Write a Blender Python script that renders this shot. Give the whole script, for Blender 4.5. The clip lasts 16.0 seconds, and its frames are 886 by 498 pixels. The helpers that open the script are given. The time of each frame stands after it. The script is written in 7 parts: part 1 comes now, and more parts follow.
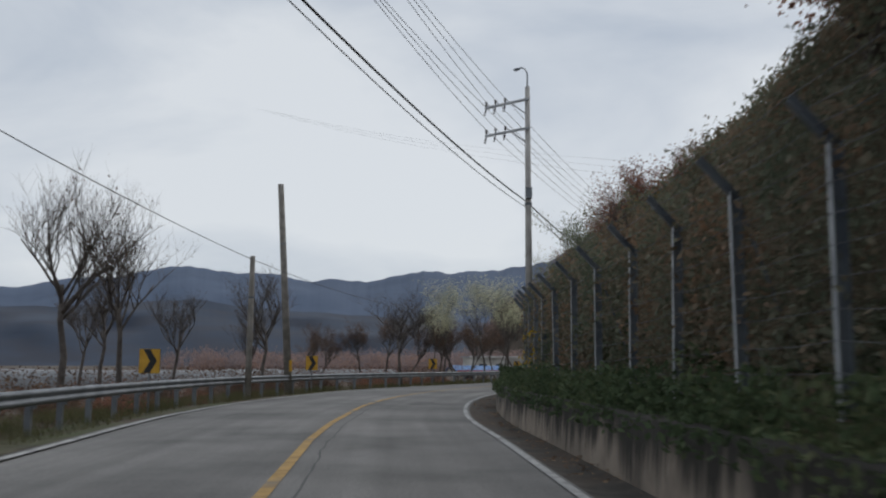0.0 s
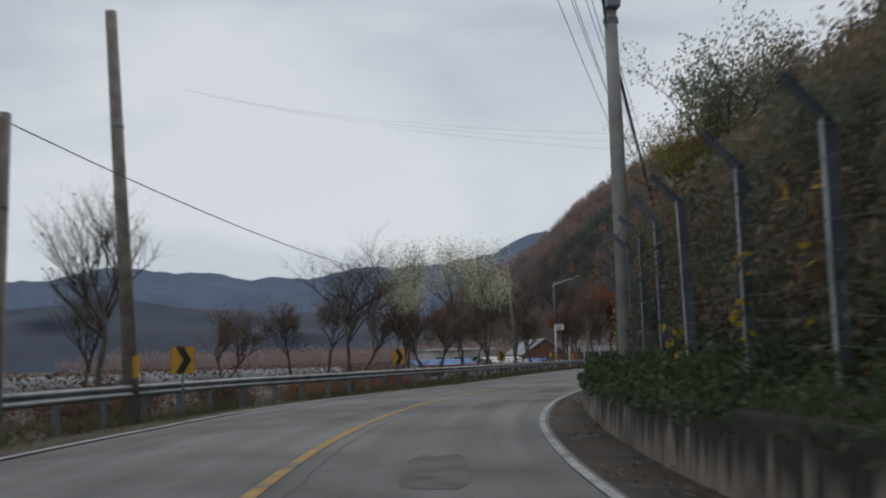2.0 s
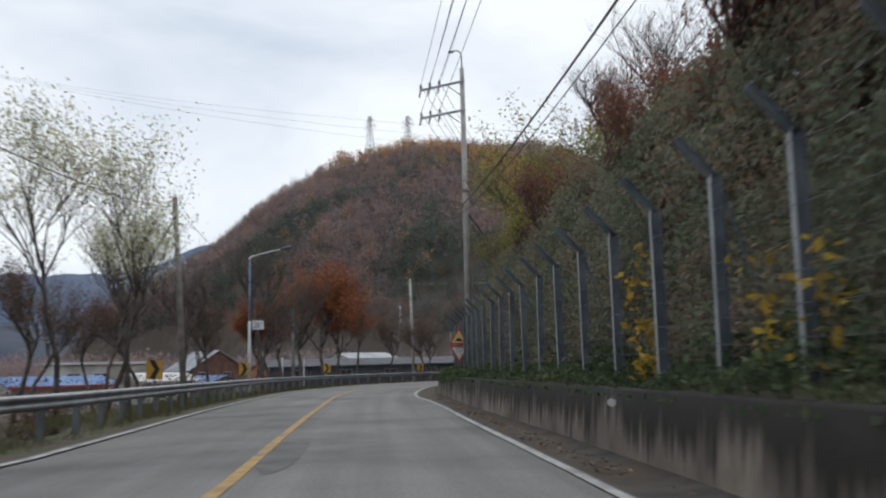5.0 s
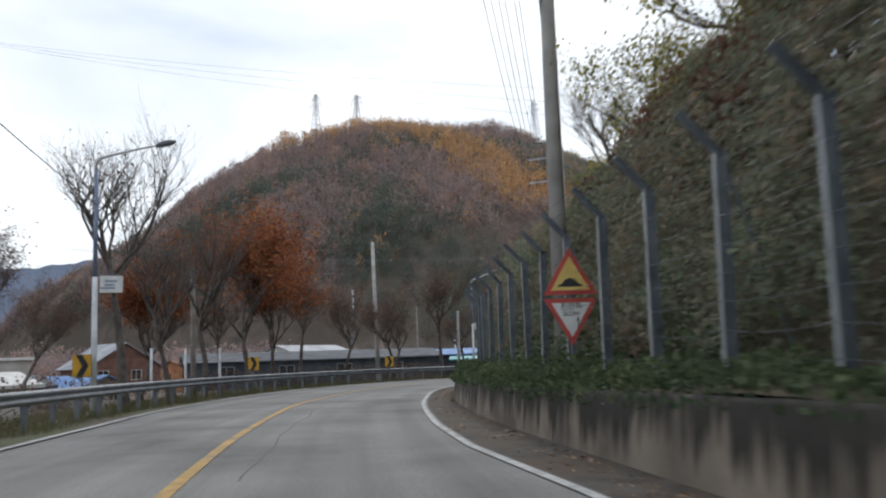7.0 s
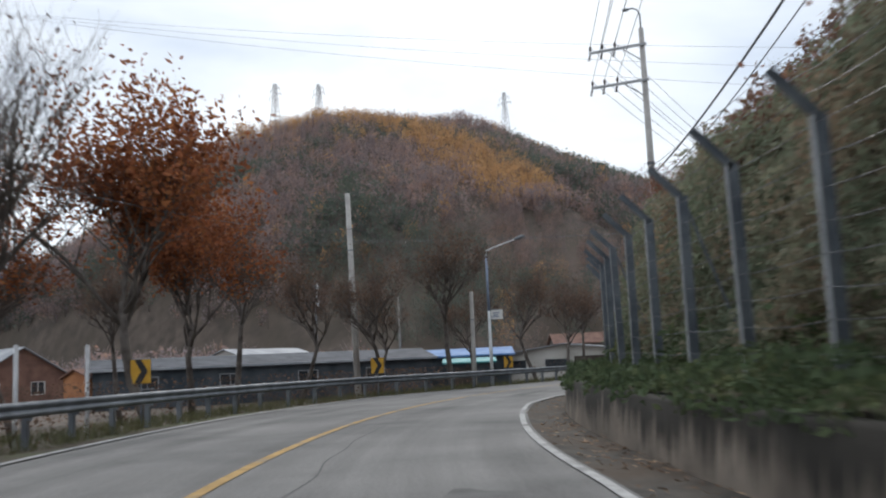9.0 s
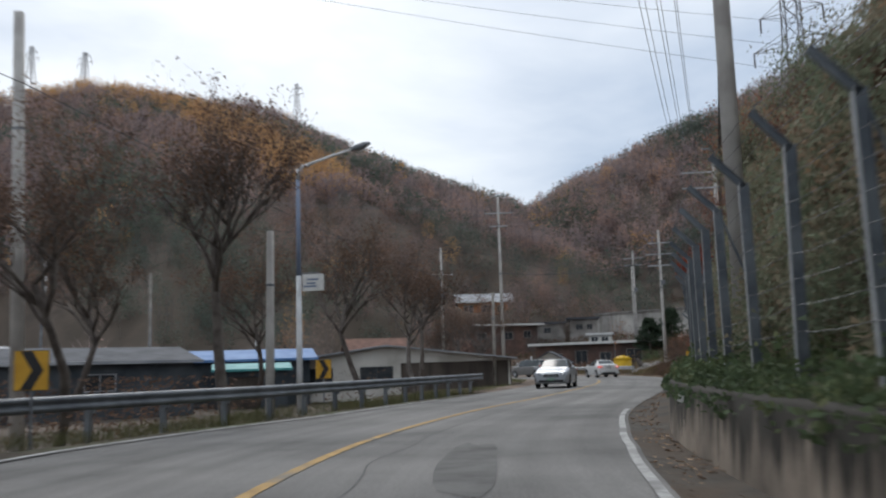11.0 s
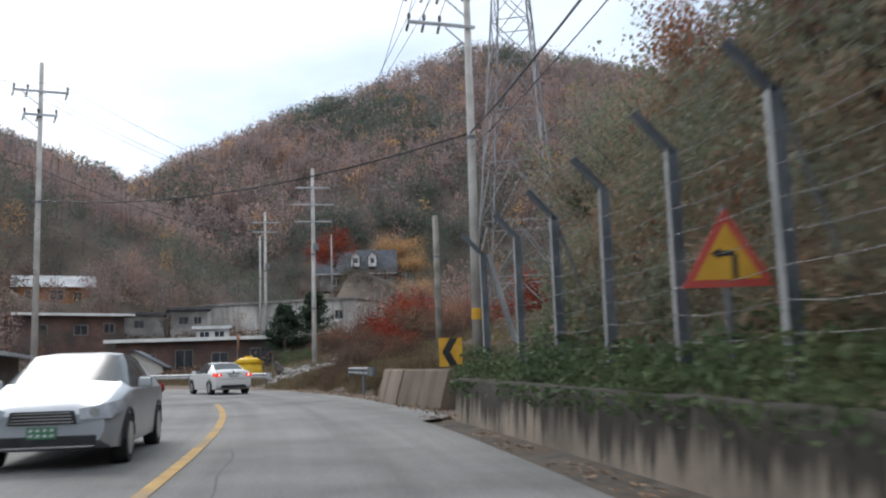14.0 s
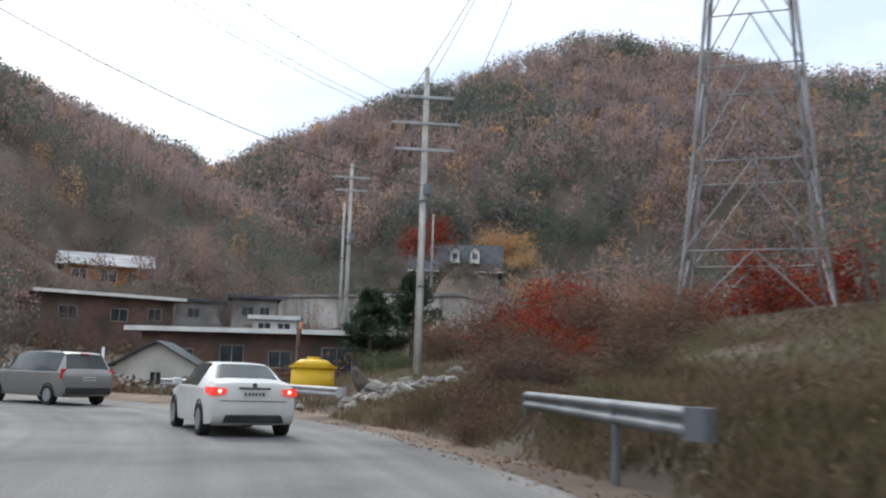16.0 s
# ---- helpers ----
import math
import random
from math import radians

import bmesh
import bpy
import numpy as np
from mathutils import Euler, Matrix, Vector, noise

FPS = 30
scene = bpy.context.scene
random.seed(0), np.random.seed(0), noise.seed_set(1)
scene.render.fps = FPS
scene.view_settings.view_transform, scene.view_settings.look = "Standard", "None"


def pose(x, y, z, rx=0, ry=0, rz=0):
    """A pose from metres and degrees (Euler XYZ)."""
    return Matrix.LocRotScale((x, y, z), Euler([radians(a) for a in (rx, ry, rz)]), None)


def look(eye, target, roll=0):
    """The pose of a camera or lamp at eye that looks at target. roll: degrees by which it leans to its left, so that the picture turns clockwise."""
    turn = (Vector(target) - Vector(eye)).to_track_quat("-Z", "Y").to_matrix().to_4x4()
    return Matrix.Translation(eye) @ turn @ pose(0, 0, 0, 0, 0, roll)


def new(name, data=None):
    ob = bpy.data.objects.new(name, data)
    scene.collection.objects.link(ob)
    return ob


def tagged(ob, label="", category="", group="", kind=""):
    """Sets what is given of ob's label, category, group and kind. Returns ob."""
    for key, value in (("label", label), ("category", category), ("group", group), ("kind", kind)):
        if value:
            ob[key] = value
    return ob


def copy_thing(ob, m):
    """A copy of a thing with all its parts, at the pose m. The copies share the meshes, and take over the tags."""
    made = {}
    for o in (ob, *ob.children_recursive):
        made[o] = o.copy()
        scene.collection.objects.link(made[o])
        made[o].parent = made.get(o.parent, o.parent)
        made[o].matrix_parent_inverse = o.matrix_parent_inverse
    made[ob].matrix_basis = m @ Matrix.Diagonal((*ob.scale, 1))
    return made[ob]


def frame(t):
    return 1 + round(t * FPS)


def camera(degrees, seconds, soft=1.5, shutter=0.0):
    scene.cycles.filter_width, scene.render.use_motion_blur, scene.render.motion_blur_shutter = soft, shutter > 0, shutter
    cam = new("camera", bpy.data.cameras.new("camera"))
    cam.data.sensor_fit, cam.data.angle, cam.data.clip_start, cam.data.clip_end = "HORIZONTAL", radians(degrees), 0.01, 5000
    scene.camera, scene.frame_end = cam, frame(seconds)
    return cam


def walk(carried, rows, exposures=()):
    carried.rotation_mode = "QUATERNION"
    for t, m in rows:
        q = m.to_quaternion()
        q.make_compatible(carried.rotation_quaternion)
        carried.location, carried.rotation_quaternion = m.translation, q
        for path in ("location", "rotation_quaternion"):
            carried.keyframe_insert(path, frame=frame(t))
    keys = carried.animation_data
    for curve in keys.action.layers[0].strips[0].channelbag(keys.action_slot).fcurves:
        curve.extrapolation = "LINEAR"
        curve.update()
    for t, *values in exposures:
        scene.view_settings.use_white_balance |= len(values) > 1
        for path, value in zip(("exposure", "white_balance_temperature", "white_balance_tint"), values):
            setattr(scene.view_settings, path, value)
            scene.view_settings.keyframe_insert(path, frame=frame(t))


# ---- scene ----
cam = camera(52.0, 16.0, soft=2.1, shutter=0.35)
PATH = [
    (0, (0.001, 0.000, 1.381), (0.001, 1.984, 1.634), 0.21),
    (0.5, (-0.273, 5.043, 1.340), (-0.274, 7.028, 1.586), -0.65),
    (1, (-0.558, 10.565, 1.259), (-0.555, 12.551, 1.497), -1.83),
    (1.5, (-0.798, 16.423, 1.254), (-0.756, 18.408, 1.494), -1.79),
    (2, (-1.266, 22.147, 1.280), (-1.139, 24.128, 1.521), -1.57),
    (2.5, (-1.291, 27.682, 1.258), (-1.077, 29.655, 1.502), -2.21),
    (3, (-1.046, 33.494, 1.246), (-0.714, 35.451, 1.492), -2.08),
    (3.5, (-0.477, 39.570, 1.233), (0.010, 41.495, 1.474), -2.31),
    (4, (0.576, 45.112, 1.231), (1.190, 47.000, 1.475), -2.40),
    (4.5, (1.692, 50.187, 1.228), (2.417, 52.034, 1.480), -1.56),
    (5, (3.190, 55.322, 1.170), (4.007, 57.129, 1.431), -1.41),
    (5.2, (3.813, 57.498, 1.153), (4.667, 59.287, 1.417), -1.29),
    (7.3, (12.934, 83.218, 1.197), (13.866, 84.971, 1.443), -2.13),
    (7.5, (13.632, 85.189, 1.178), (14.570, 86.939, 1.425), -2.44),
    (8, (15.561, 90.276, 1.180), (16.506, 92.020, 1.426), -2.72),
    (8.2, (16.418, 92.366, 1.195), (17.366, 94.109, 1.443), -2.57),
    (10.3, (27.665, 115.914, 1.156), (28.881, 117.481, 1.415), -1.87),
    (10.5, (29.061, 117.878, 1.163), (30.328, 119.404, 1.421), -1.32),
    (11, (32.526, 122.596, 1.175), (33.901, 124.025, 1.435), -1.74),
    (11.5, (36.195, 126.825, 1.161), (37.684, 128.135, 1.416), -1.78),
    (12, (40.645, 131.132, 1.240), (42.262, 132.281, 1.494), -1.62),
    (12.5, (45.315, 134.820, 1.258), (47.046, 135.790, 1.508), -1.37),
    (13, (49.960, 137.780, 1.245), (51.768, 138.600, 1.490), -1.60),
    (13.5, (54.704, 140.516, 1.224), (56.546, 141.257, 1.466), -1.93),
    (14, (59.882, 143.632, 1.174), (61.725, 144.368, 1.421), -1.66),
    (14.5, (65.010, 146.556, 1.200), (66.847, 147.304, 1.454), -1.23),
    (15, (70.017, 149.528, 1.255), (71.840, 150.303, 1.531), -0.33),
    (15.5, (75.158, 152.822, 1.276), (76.954, 153.652, 1.562), 0.78),
    (16, (80.516, 156.564, 1.277), (82.276, 157.471, 1.556), 1.78),
]


EXPOSE = [(0, -0.08), (2, -0.17), (3.5, -0.01), (5, 0.36), (8, 0.64), (11, 0.48), (12.5, 0.57), (13.5, 0.9), (15, 1.08), (16, 1.08)]
walk(cam, [(t, look(eye, target, roll)) for t, eye, target, roll in PATH], EXPOSE)

# ---- overcast sky and one wide, weak sun ----
world = bpy.data.worlds.new("sky")
scene.world = world
world.use_nodes = True
wn, wl = world.node_tree.nodes, world.node_tree.links
wn.clear()
w_out, w_bg = wn.new("ShaderNodeOutputWorld"), wn.new("ShaderNodeBackground")
w_sky = wn.new("ShaderNodeTexSky")
w_sky.sky_type, w_sky.sun_disc, w_sky.sun_elevation, w_sky.sun_rotation = "NISHITA", False, radians(42), radians(35)
w_tc, w_map = wn.new("ShaderNodeTexCoord"), wn.new("ShaderNodeMapping")
w_map.inputs["Scale"].default_value = (1.0, 1.0, 2.6)
w_n = wn.new("ShaderNodeTexNoise")
w_n.inputs["Scale"].default_value, w_n.inputs["Detail"].default_value, w_n.inputs["Roughness"].default_value = 1.7, 6.0, 0.52
w_n.inputs["Distortion"].default_value = 0.35
w_r = wn.new("ShaderNodeValToRGB")
w_r.color_ramp.elements[0].position, w_r.color_ramp.elements[0].color = 0.33, (0.42, 0.50, 0.62, 1)
w_r.color_ramp.elements[1].position, w_r.color_ramp.elements[1].color = 0.63, (0.83, 0.872, 0.918, 1)
w_mul = wn.new("ShaderNodeVectorMath")
w_mul.operation = "SCALE"
w_mul.inputs["Scale"].default_value = 0.08
w_mix = wn.new("ShaderNodeMix")
w_mix.data_type = "RGBA"
w_mix.inputs["Factor"].default_value = 0.9
wl.new(w_tc.outputs["Generated"], w_map.inputs["Vector"])
wl.new(w_map.outputs["Vector"], w_n.inputs["Vector"])
wl.new(w_n.outputs["Fac"], w_r.inputs["Fac"])
wl.new(w_sky.outputs["Color"], w_mul.inputs[0])
wl.new(w_mul.outputs["Vector"], w_mix.inputs["A"])
wl.new(w_r.outputs["Color"], w_mix.inputs["B"])
wl.new(w_mix.outputs["Result"], w_bg.inputs["Color"])
wl.new(w_bg.outputs["Background"], w_out.inputs["Surface"])
w_bg.inputs["Strength"].default_value = 0.92

sun = new("sun", bpy.data.lights.new("sun", "SUN"))
sun.data.energy, sun.data.angle, sun.data.color = 1.05, radians(25), (1.0, 0.97, 0.93)
sun.matrix_world = look((0, 0, 60), (-35, -50, 0))


# ---- materials ----
def material(name, c1, c2, scale=4.0, rough=0.8, bump=0.15, metal=0.0, c3=None, scale3=0.4, spread=0.0, by="", bump_scale=None, edge=(0.35, 0.65), edge3=(0.42, 0.62)):
    """Two-scale noise material; by: 'island' or 'object' varies the brightness of pieces by spread."""
    m = bpy.data.materials.new(name)
    m.use_nodes = True
    n, l = m.node_tree.nodes, m.node_tree.links
    b = n["Principled BSDF"]
    geo = n.new("ShaderNodeNewGeometry")
    no = n.new("ShaderNodeTexNoise")
    no.inputs["Scale"].default_value, no.inputs["Detail"].default_value = scale, 5.0
    l.new(geo.outputs["Position"], no.inputs["Vector"])
    ramp = n.new("ShaderNodeValToRGB")
    ramp.color_ramp.elements[0].position, ramp.color_ramp.elements[0].color = edge[0], (*c1, 1)
    ramp.color_ramp.elements[1].position, ramp.color_ramp.elements[1].color = edge[1], (*c2, 1)
    l.new(no.outputs["Fac"], ramp.inputs["Fac"])
    colour = ramp.outputs["Color"]
    if c3:
        no3 = n.new("ShaderNodeTexNoise")
        no3.inputs["Scale"].default_value, no3.inputs["Detail"].default_value = scale3, 4.0
        l.new(geo.outputs["Position"], no3.inputs["Vector"])
        r3 = n.new("ShaderNodeMapRange")
        r3.inputs["From Min"].default_value, r3.inputs["From Max"].default_value = edge3
        l.new(no3.outputs["Fac"], r3.inputs["Value"])
        mx = n.new("ShaderNodeMix")
        mx.data_type = "RGBA"
        l.new(r3.outputs["Result"], mx.inputs["Factor"])
        l.new(colour, mx.inputs["A"])
        mx.inputs["B"].default_value = (*c3, 1)
        colour = mx.outputs["Result"]
    if by:
        if by == "island":
            val = geo.outputs["Random Per Island"]
        else:
            val = n.new("ShaderNodeObjectInfo").outputs["Random"]
        mr = n.new("ShaderNodeMapRange")
        mr.inputs["To Min"].default_value, mr.inputs["To Max"].default_value = 1 - spread, 1 + spread
        l.new(val, mr.inputs["Value"])
        sc = n.new("ShaderNodeVectorMath")
        sc.operation = "SCALE"
        l.new(colour, sc.inputs[0])
        l.new(mr.outputs["Result"], sc.inputs["Scale"])
        colour = sc.outputs["Vector"]
    l.new(colour, b.inputs["Base Color"])
    b.inputs["Roughness"].default_value, b.inputs["Metallic"].default_value = rough, metal
    b.inputs["Specular IOR Level"].default_value = 0.3
    if bump:
        nb = n.new("ShaderNodeTexNoise")
        nb.inputs["Scale"].default_value, nb.inputs["Detail"].default_value = bump_scale or scale * 6, 4.0
        l.new(geo.outputs["Position"], nb.inputs["Vector"])
        bp = n.new("ShaderNodeBump")
        bp.inputs["Strength"].default_value, bp.inputs["Distance"].default_value = bump, 0.02
        l.new(nb.outputs["Fac"], bp.inputs["Height"])
        l.new(bp.outputs["Normal"], b.inputs["Normal"])
    return m


def leaf_material(name, stops, spread=0.35, patch=0.12, shine=0.25, own=0.5):
    """Foliage: colour from a patchy noise over the place and from each leaf's own random value."""
    m = bpy.data.materials.new(name)
    m.use_nodes = True
    n, l = m.node_tree.nodes, m.node_tree.links
    b = n["Principled BSDF"]
    geo, no = n.new("ShaderNodeNewGeometry"), n.new("ShaderNodeTexNoise")
    no.inputs["Scale"].default_value, no.inputs["Detail"].default_value = patch, 4.0
    l.new(geo.outputs["Position"], no.inputs["Vector"])
    add = n.new("ShaderNodeMath")
    add.operation = "MULTIPLY_ADD"
    add.inputs[1].default_value, add.inputs[2].default_value = own, -own / 2
    l.new(geo.outputs["Random Per Island"], add.inputs[0])
    su = n.new("ShaderNodeMath")
    l.new(no.outputs["Fac"], su.inputs[0])
    l.new(add.outputs[0], su.inputs[1])
    ramp = n.new("ShaderNodeValToRGB")
    cr = ramp.color_ramp
    while len(cr.elements) < len(stops):
        cr.elements.new(0.5)
    for e, (p, c) in zip(cr.elements, stops):
        e.position, e.color = p, (*c, 1)
    l.new(su.outputs[0], ramp.inputs["Fac"])
    mr = n.new("ShaderNodeMapRange")
    mr.inputs["To Min"].default_value, mr.inputs["To Max"].default_value = 1 - spread, 1 + spread
    wv = n.new("ShaderNodeTexWhiteNoise")
    wv.noise_dimensions = "1D"
    l.new(geo.outputs["Random Per Island"], wv.inputs["W"])
    l.new(wv.outputs["Value"], mr.inputs["Value"])
    sc = n.new("ShaderNodeVectorMath")
    sc.operation = "SCALE"
    l.new(ramp.outputs["Color"], sc.inputs[0])
    l.new(mr.outputs["Result"], sc.inputs["Scale"])
    l.new(sc.outputs["Vector"], b.inputs["Base Color"])
    b.inputs["Roughness"].default_value = 0.85
    b.inputs["Specular IOR Level"].default_value = 0.2
    if shine:
        tr, mixs = n.new("ShaderNodeBsdfTranslucent"), n.new("ShaderNodeMixShader")
        mixs.inputs[0].default_value = shine
        l.new(sc.outputs["Vector"], tr.inputs["Color"])
        l.new(b.outputs["BSDF"], mixs.inputs[1])
        l.new(tr.outputs["BSDF"], mixs.inputs[2])
        l.new(mixs.outputs["Shader"], n["Material Output"].inputs["Surface"])
    return m


def asphalt_material():
    """Worn asphalt: fine speckle, broad patches, and streaks that run along the lane."""
    m = material("asphalt", (0.105, 0.103, 0.100), (0.165, 0.162, 0.157), 0.5, 0.86, 0.35, c3=(0.19, 0.185, 0.178), scale3=0.18, bump_scale=60)
    n, l = m.node_tree.nodes, m.node_tree.links
    b = n["Principled BSDF"]
    old = b.inputs["Base Color"].links[0].from_socket
    uv, mp = n.new("ShaderNodeUVMap"), n.new("ShaderNodeMapping")
    uv.uv_map = "along_road"
    mp.inputs["Scale"].default_value = (1.7, 0.035, 1.0)
    l.new(uv.outputs["UV"], mp.inputs["Vector"])
    streak, speck = n.new("ShaderNodeTexNoise"), n.new("ShaderNodeTexNoise")
    streak.inputs["Scale"].default_value, streak.inputs["Detail"].default_value = 1.0, 5.0
    l.new(mp.outputs["Vector"], streak.inputs["Vector"])
    speck.inputs["Scale"].default_value, speck.inputs["Detail"].default_value = 22.0, 6.0
    l.new(n.new("ShaderNodeNewGeometry").outputs["Position"], speck.inputs["Vector"])
    mr, ms = n.new("ShaderNodeMapRange"), n.new("ShaderNodeMapRange")
    for q, src, lo, hi in ((mr, streak, 0.78, 1.16), (ms, speck, 0.80, 1.20)):
        q.inputs["From Min"].default_value, q.inputs["From Max"].default_value = 0.30, 0.70
        q.inputs["To Min"].default_value, q.inputs["To Max"].default_value = lo, hi
        l.new(src.outputs["Fac"], q.inputs["Value"])
    mul, sc = n.new("ShaderNodeMath"), n.new("ShaderNodeVectorMath")
    mul.operation, sc.operation = "MULTIPLY", "SCALE"
    l.new(mr.outputs["Result"], mul.inputs[0])
    l.new(ms.outputs["Result"], mul.inputs[1])
    l.new(old, sc.inputs[0])
    l.new(mul.outputs[0], sc.inputs["Scale"])
    l.new(sc.outputs["Vector"], b.inputs["Base Color"])
    return m


ASPHALT = asphalt_material()
WHITE_LINE = material("road_paint_white", (0.27, 0.27, 0.265), (0.45, 0.45, 0.44), 5, 0.75, 0.1, c3=(0.18, 0.18, 0.175), scale3=1.1, edge3=(0.50, 0.66))
YELLOW_LINE = material("road_paint_yellow", (0.27, 0.165, 0.05), (0.42, 0.26, 0.08), 3, 0.75, 0.1, c3=(0.17, 0.145, 0.11), scale3=0.9, edge3=(0.52, 0.70))
CRACK = material("crack_filler", (0.06, 0.06, 0.06), (0.10, 0.10, 0.10), 5, 0.8, 0.1)
GUTTER = material("gutter_debris", (0.035, 0.032, 0.028), (0.085, 0.073, 0.06), 1.8, 0.9, 0.6, c3=(0.07, 0.05, 0.035), scale3=0.6)
VERGE = material("verge_soil", (0.045, 0.036, 0.027), (0.10, 0.078, 0.058), 1.1, 0.95, 0.6, c3=(0.07, 0.08, 0.035), scale3=0.35)
DIRT = material("dirt_apron", (0.135, 0.098, 0.072), (0.235, 0.175, 0.132), 0.9, 0.95, 0.5, c3=(0.09, 0.068, 0.053), scale3=0.3)
GROUND = material("ground_earth", (0.072, 0.058, 0.048), (0.135, 0.105, 0.084), 0.25, 0.95, 0.5, c3=(0.085, 0.068, 0.052), scale3=0.05)
BANK = material("bank_soil", (0.055, 0.050, 0.030), (0.12, 0.095, 0.062), 0.8, 0.95, 0.6)
GALV = material("galvanised_steel", (0.125, 0.135, 0.15), (0.21, 0.225, 0.24), 1.5, 0.5, 0.05, metal=0.4)
FENCE_STEEL = material("fence_post_steel", (0.105, 0.120, 0.140), (0.185, 0.205, 0.225), 2.0, 0.5, 0.05, metal=0.4)
PALE_STEEL = material("pale_galvanised_steel", (0.30, 0.31, 0.32), (0.44, 0.45, 0.46), 1.5, 0.5, 0.05, metal=0.25)
POLE_CONC = material("pole_concrete", (0.34, 0.32, 0.30), (0.48, 0.46, 0.43), 1.5, 0.85, 0.15)
WOOD_POLE = material("weathered_wood_pole", (0.17, 0.155, 0.135), (0.29, 0.265, 0.235), 2.5, 0.9, 0.3)
CABLE = material("black_cable", (0.035, 0.035, 0.04), (0.06, 0.06, 0.065), 3, 0.6, 0)
WIRE = material("thin_wire", (0.12, 0.12, 0.13), (0.18, 0.18, 0.19), 3, 0.5, 0, metal=0.5)
INSULATOR = material("porcelain_insulator", (0.05, 0.04, 0.04), (0.09, 0.07, 0.065), 8, 0.35, 0)


WHITE_PLATE = material("white_sheet", (0.60, 0.60, 0.58), (0.76, 0.76, 0.74), 3, 0.6, 0.05)


def wall_material():
    """Concrete retaining wall: grey-brown below, black algae spreading and running down from the coping."""
    m = material("stained_concrete", (0.20, 0.165, 0.132), (0.33, 0.275, 0.22), 1.6, 0.92, 0.45, c3=(0.13, 0.108, 0.088), scale3=0.8)
    n, l = m.node_tree.nodes, m.node_tree.links
    b = n["Principled BSDF"]
    old = b.inputs["Base Color"].links[0].from_socket
    geo, sep = n.new("ShaderNodeNewGeometry"), n.new("ShaderNodeSeparateXYZ")
    l.new(geo.outputs["Position"], sep.inputs[0])
    total = None
    for scale, weight in (((2.6, 2.6, 0.16), 2.0), ((8.0, 8.0, 0.35), 1.7), ((0.5, 0.5, 0.5), 1.4)):
        mp, no, k = n.new("ShaderNodeMapping"), n.new("ShaderNodeTexNoise"), n.new("ShaderNodeMath")
        mp.inputs["Scale"].default_value = scale
        no.inputs["Scale"].default_value, no.inputs["Detail"].default_value = 1.0, 4.0
        l.new(geo.outputs["Position"], mp.inputs["Vector"])
        l.new(mp.outputs["Vector"], no.inputs["Vector"])
        k.operation = "MULTIPLY_ADD"
        k.inputs[1].default_value, k.inputs[2].default_value = weight, -weight / 2
        l.new(no.outputs["Fac"], k.inputs[0])
        if total is not None:
            l.new(total, k.inputs[2])
            k2 = n.new("ShaderNodeMath")
            k2.operation = "SUBTRACT"
            k2.inputs[1].default_value = weight / 2
            l.new(k.outputs[0], k2.inputs[0])
            k = k2
        total = k.outputs[0]
    run = n.new("ShaderNodeMath")
    run.operation = "MULTIPLY_ADD"
    run.inputs[1].default_value = 1.6
    l.new(sep.outputs["Z"], run.inputs[0])
    l.new(total, run.inputs[2])
    mr = n.new("ShaderNodeMapRange")
    mr.inputs["From Min"].default_value, mr.inputs["From Max"].default_value = 0.22, 0.78
    mr.inputs["To Max"].default_value = 0.95
    l.new(run.outputs[0], mr.inputs["Value"])
    mx = n.new("ShaderNodeMix")
    mx.data_type = "RGBA"
    mx.inputs["B"].default_value = (0.026, 0.024, 0.020, 1)
    l.new(mr.outputs["Result"], mx.inputs["Factor"])
    l.new(old, mx.inputs["A"])
    l.new(mx.outputs["Result"], b.inputs["Base Color"])
    return m


WALL = wall_material()


def streaked(name, c1, c2, stain):
    """Painted or bare wall with rain streaks."""
    m = material(name, c1, c2, 0.8, 0.92, 0.2, c3=tuple(0.75 * v for v in c1), scale3=0.4)
    n, l = m.node_tree.nodes, m.node_tree.links
    b = n["Principled BSDF"]
    old = b.inputs["Base Color"].links[0].from_socket
    geo, mp, no, mr, mx = n.new("ShaderNodeNewGeometry"), n.new("ShaderNodeMapping"), n.new("ShaderNodeTexNoise"), n.new("ShaderNodeMapRange"), n.new("ShaderNodeMix")
    mp.inputs["Scale"].default_value = (1.3, 1.3, 0.12)
    no.inputs["Scale"].default_value, no.inputs["Detail"].default_value = 1.2, 5.0
    mr.inputs["From Min"].default_value, mr.inputs["From Max"].default_value, mr.inputs["To Max"].default_value = 0.48, 0.66, 0.8
    mx.data_type = "RGBA"
    mx.inputs["B"].default_value = (*stain, 1)
    l.new(geo.outputs["Position"], mp.inputs["Vector"])
    l.new(mp.outputs["Vector"], no.inputs["Vector"])
    l.new(no.outputs["Fac"], mr.inputs["Value"])
    l.new(mr.outputs["Result"], mx.inputs["Factor"])
    l.new(old, mx.inputs["A"])
    l.new(mx.outputs["Result"], b.inputs["Base Color"])
    return m


BLOCK_CONC = streaked("barrier_concrete", (0.165, 0.128, 0.098), (0.245, 0.195, 0.152), (0.075, 0.060, 0.048))


